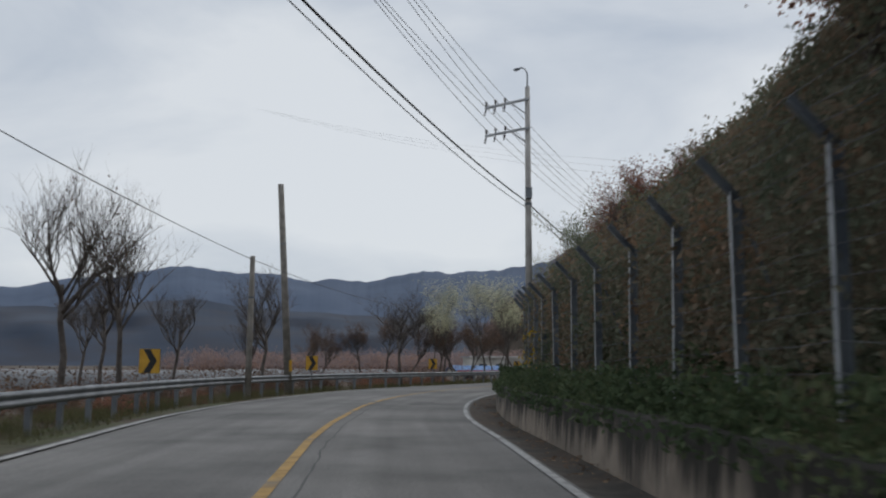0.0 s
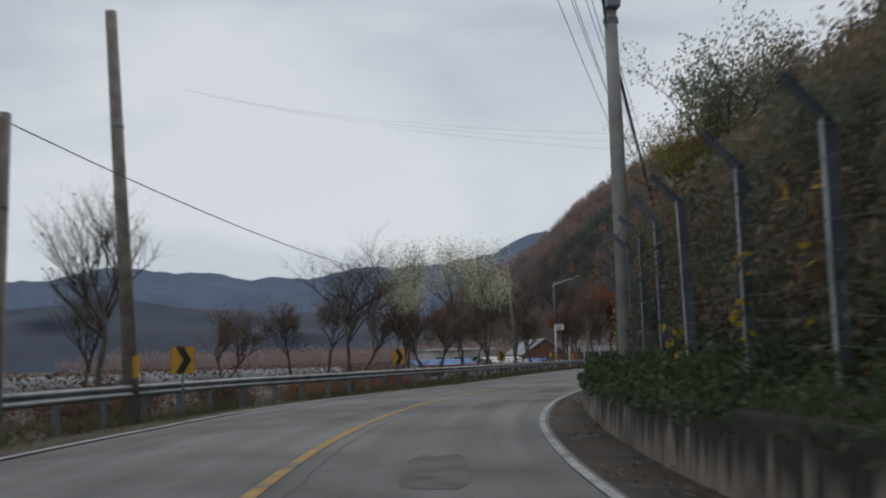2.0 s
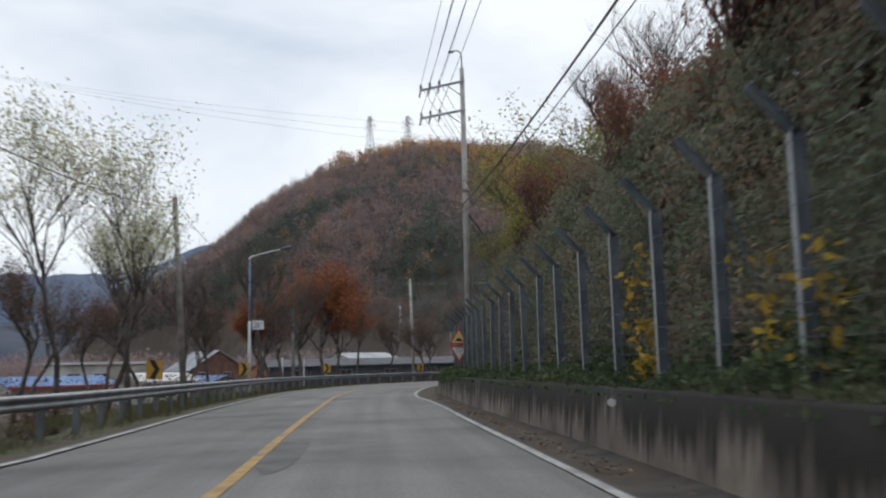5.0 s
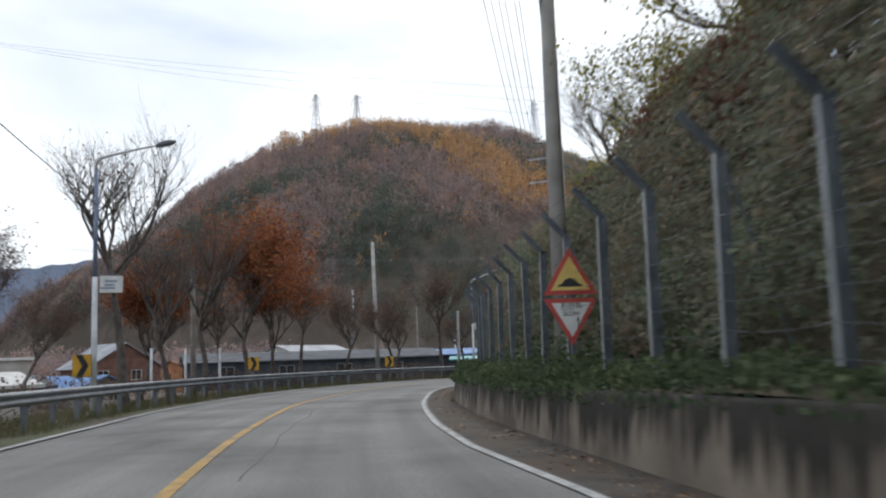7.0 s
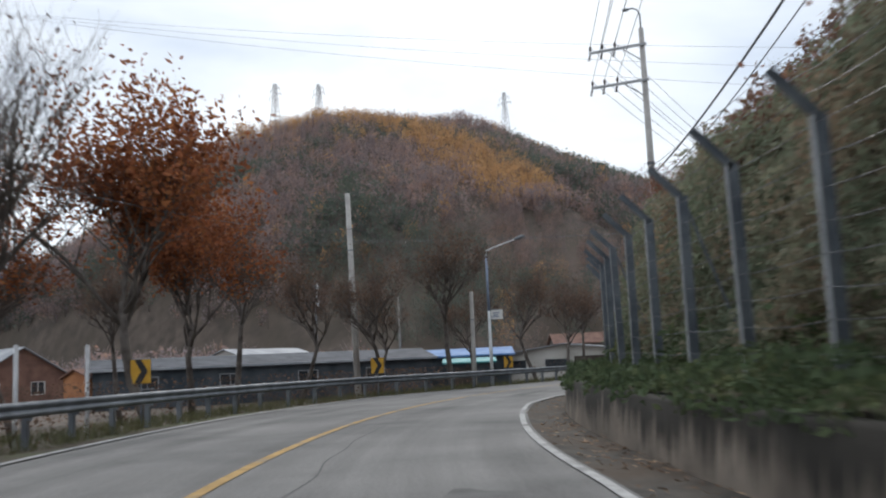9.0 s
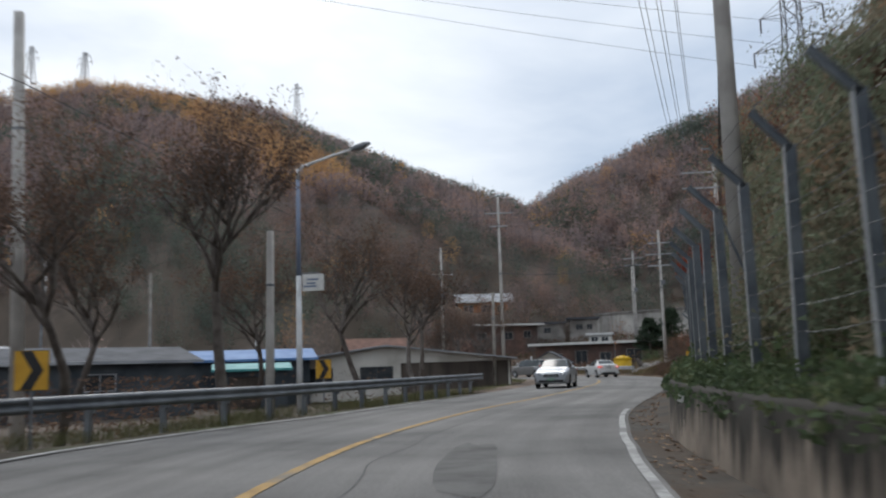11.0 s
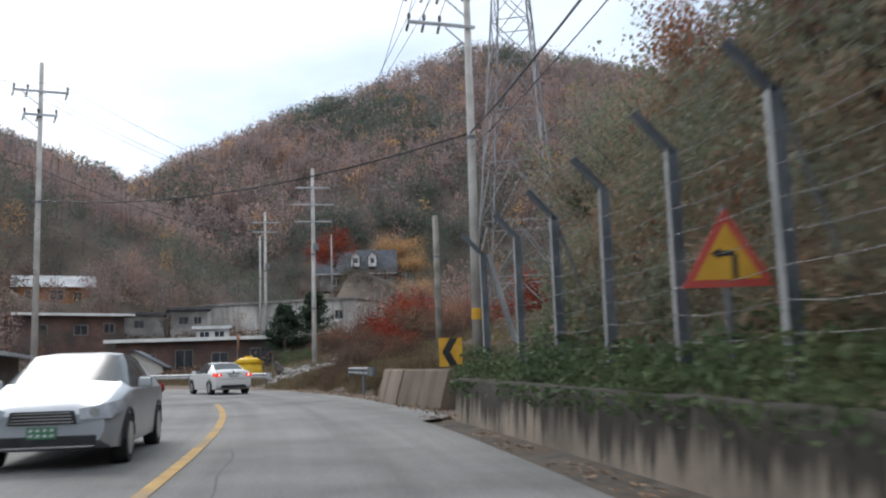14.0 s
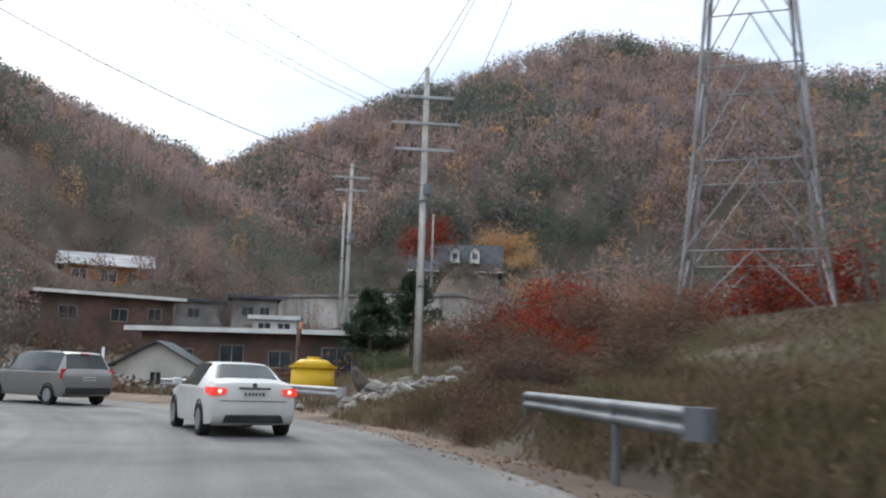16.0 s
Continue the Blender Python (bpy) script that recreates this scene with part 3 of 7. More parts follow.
# wooded mountains far off over the valley; blue haze is in their colours
FAR = material("far_mountain_haze_blue", (0.064, 0.090, 0.142), (0.098, 0.130, 0.192), 0.004, 0.95, 0.0, c3=(0.078, 0.106, 0.162), scale3=0.012)
NEARER = material("foothill_haze_blue", (0.036, 0.049, 0.075), (0.056, 0.070, 0.098), 0.008, 0.95, 0.0, c3=(0.048, 0.054, 0.072), scale3=0.02)


def range_of(name, crest, depth, mat, label, seed):
    g = Geo()
    rows = []
    p = np.array(crest, float)
    u = np.linspace(0, len(p) - 1, 40 * len(p))
    d = np.stack([np.interp(u, range(len(p)), p[:, k]) for k in range(3)], 1)
    for k in range(9):
        f = k / 8
        row = []
        for i, (x, y, z) in enumerate(d):
            r = math.hypot(x, y)
            jag = noise.fractal(Vector((x / 160, y / 160, seed)), 1.0, 2.0, 5) * 0.07 * z * f
            fold = noise.noise(Vector((x / 120, k * 0.5, seed + 3))) * 90 * math.sin(f * 3.14)
            near = 1 - (depth * (1 - f) + fold) / r
            row.append((x * near, y * near, -3 + (z + 3 + jag) * (f ** 0.8)))
        rows.append(row)
    g.grid(rows)
    return tagged(part(name, g, mat, smooth=True), label, "mountain", kind="structure")


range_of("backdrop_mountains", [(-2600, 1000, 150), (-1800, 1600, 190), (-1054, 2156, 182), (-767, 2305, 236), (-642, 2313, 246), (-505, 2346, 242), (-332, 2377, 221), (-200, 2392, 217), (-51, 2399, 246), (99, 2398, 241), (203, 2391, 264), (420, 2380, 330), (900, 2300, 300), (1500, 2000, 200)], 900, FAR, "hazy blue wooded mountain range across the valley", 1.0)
range_of("backdrop_foothills", [(-1500, 500, 60), (-1000, 900, 70), (-600, 1190, 78), (-415, 1262, 84), (-344, 1284, 91), (-283, 1299, 82), (-137, 1323, 74), (60, 1340, 62), (300, 1320, 50)], 350, NEARER, "dark wooded foothills in blue haze before the mountains", 5.0)


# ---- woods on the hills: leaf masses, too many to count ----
# far woods: paler than the near ones, haze of distance put into the colour
BROWN_WOOD = leaf_material("hazed_autumn_woodland", [(0.25, (0.232, 0.200, 0.212)), (0.42, (0.290, 0.236, 0.234)), (0.55, (0.335, 0.246, 0.226)), (0.68, (0.410, 0.252, 0.190)), (0.82, (0.335, 0.292, 0.204))], 0.12, 0.17, 0.45, 0.2)
PINE_WOOD = leaf_material("pine_woodland", [(0.3, (0.100, 0.122, 0.108)), (0.6, (0.135, 0.158, 0.128)), (0.8, (0.178, 0.194, 0.140))], 0.12, 0.08, 0.35, 0.25)
ORANGE_WOOD = leaf_material("larch_woodland", [(0.3, (0.414, 0.2587, 0.1495)), (0.55, (0.529, 0.3105, 0.1495)), (0.8, (0.552, 0.368, 0.1725))], 0.12, 0.03, 0.45, 0.25)
# darker copy of the brown woods for near hills, without that haze
NEAR_WOOD = leaf_material("near_woodland", [(0.25, (0.195, 0.164, 0.166)), (0.42, (0.245, 0.192, 0.182)), (0.55, (0.290, 0.204, 0.178)), (0.68, (0.360, 0.212, 0.150)), (0.82, (0.270, 0.232, 0.156))], 0.14, 0.17, 0.45, 0.2)
RED_LEAF = leaf_material("red_maple_leaves", [(0.3, (0.16, 0.026, 0.016)), (0.6, (0.30, 0.045, 0.024)), (0.85, (0.34, 0.10, 0.03))], 0.35, 0.3, 0.2)
BARK = material("grey_brown_bark", (0.075, 0.062, 0.055), (0.15, 0.13, 0.115), 3.0, 0.95, 0.4)
PALE_BARK = material("pale_bark", (0.105, 0.09, 0.082), (0.18, 0.155, 0.14), 3.0, 0.95, 0.4)


def wood_stuff(name, places, mat, label, rng, blades, wide, tall, size, twig=0.6):
    """Tree masses standing at places (x, y, z): crowns of upswept twigs and of loose leaves."""
    n = len(places)
    k = rng.uniform(0.65, 1.3, n)
    th, ph, r = rng.uniform(0, 6.283, (n, blades)), rng.uniform(-1, 1, (n, blades)), rng.uniform(0.25, 1.0, (n, blades)) ** 0.6
    q = np.sqrt(1 - ph**2)
    c = np.stack([q * np.cos(th) * wide * r, q * np.sin(th) * wide * r, ph * tall * r], -1) * k[:, None, None]
    out = c.reshape(-1, 3).copy()
    c[..., 2] += (tall * 1.1 * k)[:, None]
    c += places[:, None, :]
    c = c.reshape(-1, 3)
    a, b = random_leaves(rng, c, size)
    sprig = rng.random(len(c)) < twig
    out[:, 2] = np.abs(out[:, 2]) + wide * 0.9
    out /= np.linalg.norm(out, axis=1)[:, None]
    up = out + rng.normal(scale=0.25, size=out.shape)
    length = (size * rng.uniform(1.6, 3.4, len(c)))[:, None]
    side = np.cross(up, rng.normal(size=up.shape))
    side /= np.linalg.norm(side, axis=1)[:, None] + 1e-9
    a[sprig], b[sprig] = (up * length)[sprig], (side * size * 0.28)[sprig]
    return tagged(part(name, slivers_mesh(name, c, a, b, mat)), label, "woodland", kind="stuff")


def wooded_places(rng, count, box, keep):
    xy = np.stack([rng.uniform(box[0], box[1], count), rng.uniform(box[2], box[3], count)], 1)
    s, off = lane_place(xy)
    z = land(xy)
    ok = keep(xy[:, 0], xy[:, 1], z, s, off)
    return np.column_stack([xy, z])[ok]


rng = np.random.default_rng(4)


def hill_part(x, y, z, s, off):
    ok = (z > 1.6) & (np.abs(off) > 19)
    for px, py, r, pz in PADS:
        ok &= np.hypot(x - px, y - py) > r * 1.15
        # open gardens on the side of the houses that faces the road
        ok &= np.hypot(x - px + 0.75 * r, y - py + 0.75 * r) > r * 0.75
    return ok & ~((x > 100) & (x < 136) & (y > 158) & (y < 186))


spots = wooded_places(rng, 21000, (60, 400, 40, 500), hill_part)
spots = np.concatenate([spots, wooded_places(rng, 3200, (-20, 60, 380, 500), hill_part), wooded_places(rng, 2600, (-20, 60, 230, 380), hill_part)])
patch = np.array([noise.noise(Vector((x / 45, y / 45, 2.0))) for x, y, z in spots])
band = ridge_height(spots[:, :2], [(140, 452, 0), (165, 440, 0), (184, 405, 0), (179, 375, 0), (173, 341, 0), (164, 308, 0)], 1.0) + rng.normal(scale=4.0, size=len(spots))
larch = ((band > -13) & (rng.random(len(spots)) < 0.9)) | (rng.random(len(spots)) < 0.03)
grove = np.where(spots[:, 1] < 195, 0.16, np.where(spots[:, 0] > 170, 0.0, 0.24)) + rng.normal(scale=0.17, size=len(spots))
pine = ~larch & (patch > grove)
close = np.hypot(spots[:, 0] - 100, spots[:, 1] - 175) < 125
thin = rng.random(len(spots)) < 0.54
back = (spots[:, 1] < 150) & (spots[:, 0] < 110)
for brown_mat, sel, blades, size in ((BROWN_WOOD, ~close, 56, 0.40), (NEAR_WOOD, close & thin & ~back, 280, 0.17)):
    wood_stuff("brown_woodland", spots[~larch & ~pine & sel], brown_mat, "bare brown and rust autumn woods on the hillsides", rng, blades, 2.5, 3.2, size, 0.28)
    wood_stuff("larch_woodland", spots[larch & sel], ORANGE_WOOD, "orange autumn trees scattered over the hills", rng, blades, 2.2, 3.3, size * 1.05, 0.3)
    wood_stuff("pine_woodland", spots[pine & sel], PINE_WOOD, "dark green pines among the autumn woods", rng, blades, 2.4, 3.3, size * 1.1, 0.15)
low = wooded_places(rng, 2600, (-70, 120, 205, 430), lambda x, y, z, s, off: (z <= 2.2) & (np.abs(off) > 24))
for px, py, r, pz in PADS + [(57, 204, 9, 0), (53, 187, 12, 0)]:
    low = low[np.hypot(low[:, 0] - px, low[:, 1] - py) > r * 1.3]
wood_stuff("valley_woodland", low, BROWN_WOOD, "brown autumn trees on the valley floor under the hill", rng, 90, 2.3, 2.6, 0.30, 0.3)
trunks = Geo()
for x, y, z in spots[(rng.random(len(spots)) < 0.75) & ~back]:
    lean, tall = rng.normal(scale=0.35, size=2), rng.uniform(4.0, 7.6)
    r = 0.07 if math.hypot(x - 100, y - 175) < 125 else 0.12
    trunks.tube((x, y, z - 0.4), (x + lean[0], y + lean[1], z + tall), r * 1.3, r * 0.5, 3, False)
tagged(part("woodland_trunks", trunks, PALE_BARK), "thin grey-brown trunks in the autumn woods", "woodland", kind="stuff")


# ---- guard rail along the river side ----
def rail_profile():
    """Outline of a corrugated beam: (outward, up)."""
    return [(0.0, 0.0), (0.055, 0.035), (0.08, 0.075), (0.055, 0.115), (0.012, 0.145), (0.012, 0.175), (0.055, 0.205), (0.08, 0.245), (0.055, 0.285), (0.0, 0.32)]


def beam_mesh(points, top):
    """A beam through plan points (x, y); its waves face right of the way."""
    g = Geo()
    rows = []
    n = len(points)
    for i, p in enumerate(points):
        a, b = points[max(i - 1, 0)], points[min(i + 1, n - 1)]
        d = Vector((b[0] - a[0], b[1] - a[1], 0)).normalized()
        side = Vector((d.y, -d.x, 0))
        front = [Vector((p[0], p[1], top - 0.32 + up)) + side * out for out, up in rail_profile()]
        back = [q - side * 0.012 for q in reversed(front)]
        rows.append(front + back + [front[0]])
    g.grid(rows)
    return g


rail = tagged(new("guard_rail"), "long galvanised steel guard rail with corrugated beam on posts", "guard rail")
for s in np.arange(-36, 174.5, 4.0):
    e = min(s + 4.02, 175.0)
    part("beam", beam_mesh([on_road(t, rail_of(t)).xy for t in np.linspace(s, e, 5)], 0.86), GALV, rail, smooth=True)
rail_post = Geo().box((0, 0, 0.1), (0.12, 0.12, 1.2))
rail_post.box((0.04, 0, 0.62), (0.2, 0.1, 0.3))
rail_post_mesh = rail_post.mesh("post", GALV)
for s in np.arange(-35, 175, 2.0):
    o = part("post", rail_post_mesh, None, rail)
    p = on_road(s, rail_of(s) - 0.13)
    o.matrix_world = pose(p.x, p.y, 0, 0, 0, heading(s))

# ---- wire fence on the bank ----
fence = tagged(new("wire_fence"), "tall grey steel barbed-wire fence with angled arms on a bank", "fence")
# post body darker, road-side flange paler: sky light on that face put into colour
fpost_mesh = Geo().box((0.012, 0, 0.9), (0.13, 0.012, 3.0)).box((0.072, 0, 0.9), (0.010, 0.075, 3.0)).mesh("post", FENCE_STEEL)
skylit_flange_mesh = Geo().box((-0.058, 0, 0.9), (0.012, 0.075, 3.0)).mesh("flange", PALE_STEEL)
ARM_TILT = Matrix.Rotation(radians(-44), 3, "Y")
arm_mesh = Geo().box((-0.20, 0, 2.575), (0.085, 0.012, 0.62), ARM_TILT).box((-0.17, 0, 2.605), (0.010, 0.07, 0.62), ARM_TILT).box((-0.23, 0, 2.545), (0.010, 0.07, 0.60), ARM_TILT).mesh("arm", FENCE_STEEL)
brace_mesh = Geo().tube((0.08, 0.0, 2.2), (0.75, 0.0, 0.2), 0.022, n=8).mesh("brace", FENCE_STEEL)
FENCE_S = []
for s0, s1, n in ((-6.6, 8.05, 6), (8.05, 15.4, 3), (15.4, 18.0, 1), (18.0, 22.8, 2), (22.8, 33.0, 4), (33.0, 35.9, 1), (35.9, 42.2, 3), (42.2, 48.1, 2), (48.1, 52.25, 2), (52.25, 57.65, 3), (57.65, 65.4, 4), (65.4, 77.9, 6), (77.9, 95.1, 8), (95.1, 99.5, 2), (99.5, 101.3, 1), (101.3, 110.4, 4), (110.4, 133.1, 10), (133.1, 140.1, 3), (140.1, 150.9, 5), (150.9, 160.1, 4), (160.1, 164.65, 2), (164.65, 180.4, 7), (180.4, 182.9, 1), (182.9, 185.4, 1)):
    FENCE_S += [s0 + (s1 - s0) * q / n for q in range(n)]


def knee(s):
    """Height at which the fence posts bend into their arms."""
    return float(np.interp(s, [8, 18, 25, 30, 36, 48, 52, 58, 78, 95, 110, 120, 133, 140, 151, 160, 182], [3.47, 3.35, 3.25, 3.45, 3.58, 3.5, 3.35, 3.25, 3.18, 3.32, 3.25, 3.4, 3.65, 3.62, 3.45, 3.5, 3.45]))


for k, s in enumerate(FENCE_S):
    p = on_road(s, 4.05)
    lean = (random.uniform(-0.9, 0.9), random.uniform(-0.9, 0.9))
    for nm, me in (("post", fpost_mesh), ("flange", skylit_flange_mesh), ("arm", arm_mesh)) + ((("brace", brace_mesh),) if k % 3 == 1 else ()):
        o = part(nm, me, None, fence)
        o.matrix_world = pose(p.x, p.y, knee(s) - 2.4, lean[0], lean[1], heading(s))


def barbed(off, rise, nm, seed):
    """One strand from post to post, sagging a little, with short barbs."""
    g, r = Geo(), random.Random(seed)
    pts = []
    for a, b in zip(FENCE_S[:-1], FENCE_S[1:]):
        sag = r.uniform(0.01, 0.06)
        pts += [on_road(a + (b - a) * q, off, knee(a) + (knee(b) - knee(a)) * q + rise - sag * 4 * q * (1 - q)) for q in (0, 0.33, 0.67)]
    g.path(pts, 0.0034, 4)
    for a, b in zip(pts[:-1], pts[1:]):
        n = max(1, int((b - a).length / 0.16))
        for q in range(n):
            c = a.lerp(b, q / n)
            d = Vector((r.uniform(-1, 1), r.uniform(-1, 1), r.uniform(-1, 1))).normalized() * 0.025
            g.add([c - d, c + Vector((0, 0, 0.006)), c + d, c - Vector((0, 0, 0.006))], [(0, 1, 2, 3)])
    part(nm, g, WIRE, fence)


for q in range(8):
    barbed(3.98, -0.12 - 0.29 * q, "strand", q)
for q, (out, up) in enumerate(((0.14, 0.14), (0.27, 0.27), (0.40, 0.40))):
    barbed(4.03 - out, up, "barbed_strand", 20 + q)
# slanting stay against the end post
foot, head = on_road(183.0, 4.95, 0.75), on_road(182.9, 4.12, knee(182.9) - 0.02)
stay = (head - foot).length
o = part("stay", Geo().box((0, 0, stay / 2), (0.10, 0.012, stay)).box((-0.05, 0, stay / 2), (0.012, 0.09, stay)).box((0.05, 0, stay / 2), (0.012, 0.09, stay)), PALE_STEEL, fence)
o.matrix_world = Matrix.Translation(foot) @ (head - foot).to_track_quat("Z", "Y").to_matrix().to_4x4()

for s in (45.9, 68.0, 130.2, 142.6, 155.0, 168.2):
    p = on_road(s, wall_of(s) + 0.0)
    d = thing("wall_reflector", p.x, p.y, 0.55, "small round white reflector on a short bracket at the wall", "reflector", "wall reflectors", turn=heading(s))
    part("bracket", Geo().box((0.06, 0.02, 0.10), (0.16, 0.02, 0.04)), GALV, d)
    part("disc", Geo().tube((-0.03, 0.0, 0.11), (-0.03, 0.022, 0.11), 0.055, 0.055, 14), WHITE_PLATE, d)

# ---- concrete crash blocks after the wall's end ----
for s0, s1, ln in ((186.4, 189.9, "pale"), (190.05, 193.6, "stained")):
    blk = thing("concrete_barrier_block", *on_road(s0, 3.9).xy, 0, "low stained concrete barrier block with sloped face", "barrier", "crash blocks")
    g = Geo()
    rows = []
    for s in np.linspace(s0, s1, 6):
        off = float(np.interp(s, [186, 190, 194], [4.0, 3.55, 3.75]))
        rows.append([on_road(s, off + o, z) for o, z in ((-0.2, -0.05), (-0.12, 0.3), (0.06, 0.95), (0.10, 1.0), (0.34, 1.0), (0.36, -0.05), (-0.2, -0.05))])
    g.grid(rows)
    n = len(rows[0])
    g.add(rows[0][:-1], [tuple(range(n - 1))])
    g.add(rows[-1][:-1], [tuple(range(n - 2, -1, -1))])
    o = part("block", g, BLOCK_CONC, blk)
    o.matrix_parent_inverse = blk.matrix_world.inverted()


# ---- poles, lamps and wires ----
def utility_pole(x, y, z, top, toward, arms=(), lamp=False, r=0.17, label="", both=False, bands=False, mat=None, transformer=False):
    """A round concrete pole; toward: the way in which its arms reach."""
    ob = thing("utility_pole", x, y, z, label, "utility pole")
    h = top - z
    part("shaft", Geo().tube((0, 0, -0.4), (0, 0, h), r, r * 0.6, 14), mat or POLE_CONC, ob, smooth=True)
    d = Vector((toward[0], toward[1], 0)).normalized()
    tips = []
    for k, (za, length) in enumerate(arms):
        g = Geo()
        a, b = (-0.22, length) if not both else (-length * 0.5, length * 0.5)
        m = Matrix(((d.x, -d.y, 0), (d.y, d.x, 0), (0, 0, 1)))
        g.box(d * ((a + b) / 2) + Vector((0, 0, za - z)) + m @ Vector((0, 0.14, 0)), (b - a, 0.09, 0.11), m)
        arm_ob = part("crossarm", g, PALE_STEEL, ob)
        g = Geo().tube(d * 0.1 + Vector((0, 0, za - z - 0.65)), d * 0.85 + Vector((0, 0, za - z - 0.04)), 0.025, n=6)
        part("arm_brace", g, GALV, ob)
        at = (b - 0.06, b - 0.62, b - 1.2) if not both else (a + 0.08, b - 0.7, b - 0.08)
        for q in at:
            c = d * q + Vector((0, 0, za - z)) + m @ Vector((0, 0.14, 0))
            g = Geo()
            g.tube(c + Vector((0, 0, 0.04)), c + Vector((0, 0, 0.30)), 0.025, n=6)
            for u in (0.13, 0.20, 0.27):
                g.tube(c + Vector((0, 0, u)), c + Vector((0, 0, u + 0.035)), 0.075, 0.05, 8)
            part("insulator", g, INSULATOR, ob)
            g = Geo()
            e = c + m @ Vector((0.10, 0, -0.36))
            g.path([c + Vector((0, 0, -0.02)), (c + e) / 2 + Vector((0, 0, -0.03)), e], 0.028, 6)
            for u in (0.35, 0.6, 0.85):
                w = c.lerp(e, u)
                g.tube(w, w + (e - c).normalized() * 0.035, 0.06, n=8)
            part("strain_insulator", g, INSULATOR, ob)
            tips.append(Vector((x, y, z)) + c + Vector((0, 0, 0.3)))
    if lamp:
        pts = [Vector((0, 0, h - 0.1)) + d * u + Vector((0, 0, w)) for u, w in ((0, 0), (0.0, 0.75), (0.10, 0.98), (0.30, 1.10), (0.52, 1.10))]
        part("lamp_arm", Geo().path(pts, 0.035, 8), GALV, ob, smooth=True)
        part("lamp_head", Geo().box(pts[-1] + d * 0.1 - Vector((0, 0, 0.02)), (0.28, 0.14, 0.09), Matrix(((d.x, -d.y, 0), (d.y, d.x, 0), (0, 0, 1)))), GALV, ob)
    if bands:
        part("warning_band", Geo().tube((0, 0, 1.75), (0, 0, 2.15), r * 1.01, r * 0.99, 14), YELLOW_PLATE, ob, "yellow warning band")
    if transformer:
        g = Geo().box((0.0, -0.22, h * 0.62), (0.3, 0.3, 0.5))
        part("junction_box", g, GALV, ob)
    part("pole_clamp", Geo().tube((0, 0, h * 0.58), (0, 0, h * 0.58 + 0.12), r * 0.92, n=14), GALV, ob)
    return ob, tips


YELLOW_PLATE = material("yellow_sign_sheet", (0.52, 0.28, 0.03), (0.64, 0.36, 0.045), 3, 0.5, 0.0)
BLACK_PLATE = material("black_sign_sheet", (0.02, 0.02, 0.022), (0.035, 0.035, 0.035), 4, 0.5, 0.0)
RED_PLATE = material("red_sign_sheet", (0.40, 0.060, 0.050), (0.50, 0.085, 0.065), 4, 0.5, 0.0)
PALE_YELLOW = material("faded_yellow_sheet", (0.62, 0.44, 0.13), (0.74, 0.54, 0.18), 3, 0.5, 0.0)
PAINT_WHITE = material("white_painted_steel", (0.55, 0.56, 0.57), (0.70, 0.71, 0.72), 2, 0.5, 0.05)
PAINT_BLUE = material("blue_grey_painted_steel", (0.16, 0.20, 0.29), (0.24, 0.29, 0.39), 1.2, 0.5, 0.05)

ROAD_POLE = "tall round concrete utility pole with two crossarms and lamp"
back_tips = [Vector((x, y, z)) for z in (14.5, 13.1) for x, y in ((-9.9, -6.4), (-10.4, -6.2), (-11.0, -6.0))]
pole_a, tips_a = utility_pole(3.98, 41.85, 0.9, 14.5, (-0.9, 0.75), ((13.85, 2.4), (12.45, 2.4)), True, 0.19, ROAD_POLE, transformer=True)
pole_b, tips_b = utility_pole(22.65, 95.5, 0.9, 16.3, (-0.62, 0.95), ((15.55, 2.5), (14.05, 2.5)), True, 0.19, ROAD_POLE)
pole_c, tips_c = utility_pole(48.0, 130.8, 0.9, 15.9, (-0.6, 0.8), ((15.1, 2.4), (13.45, 2.4)), True, 0.19, ROAD_POLE)
pole_e, tips_e = utility_pole(89.6, 154.3, 0.85, 14.9, (-0.75, 0.9), ((14.2, 2.3), (13.1, 2.3)), True, 0.19, "tall round concrete utility pole with yellow warning band", bands=True)
pole_p1, tips_1 = utility_pole(93.3, 178.3, -0.4, 16.6, (-0.7, 0.7), ((15.1, 2.6), (13.9, 1.6)), False, 0.17, "concrete utility pole with crossarms among village trees", both=True)
pole_p2, tips_2 = utility_pole(131.8, 190.2, 2.2, 15.6, (-0.55, 0.85), ((14.6, 2.6), (13.7, 2.2)), False, 0.17, "pale concrete utility pole with short crossarms in the village", both=True, transformer=True)
pole_p3, tips_3 = utility_pole(115.0, 175.4, 0.3, 15.0, (-0.55, 0.85), ((12.4, 3.0), (11.2, 2.6), (13.6, 2.4)), False, 0.19, "concrete utility pole with three crossarms by the bend", both=True, transformer=True)
pole_p4, tips_4 = utility_pole(114.3, 175.0, 0.3, 8.4, (1, 0), (), False, 0.12, "shorter grey pole standing beside a utility pole")
pole_p5, tips_5 = utility_pole(91.3, 184.0, 0.5, 12.4, (-1, 0.4), ((9.9, 2.2),), False, 0.15, "concrete pole with one crossarm behind the roadside trees", both=True, transformer=True)
pole_p6, tips_6 = utility_pole(141.0, 196.8, 4.0, 15.0, (1, 0), (), False, 0.14, "plain concrete pole beside the village houses")
pole_p7, tips_7 = utility_pole(160.5, 199.0, 10.5, 17.6, (1, 0), (), False, 0.12, "thin grey pole on the wooded slope")


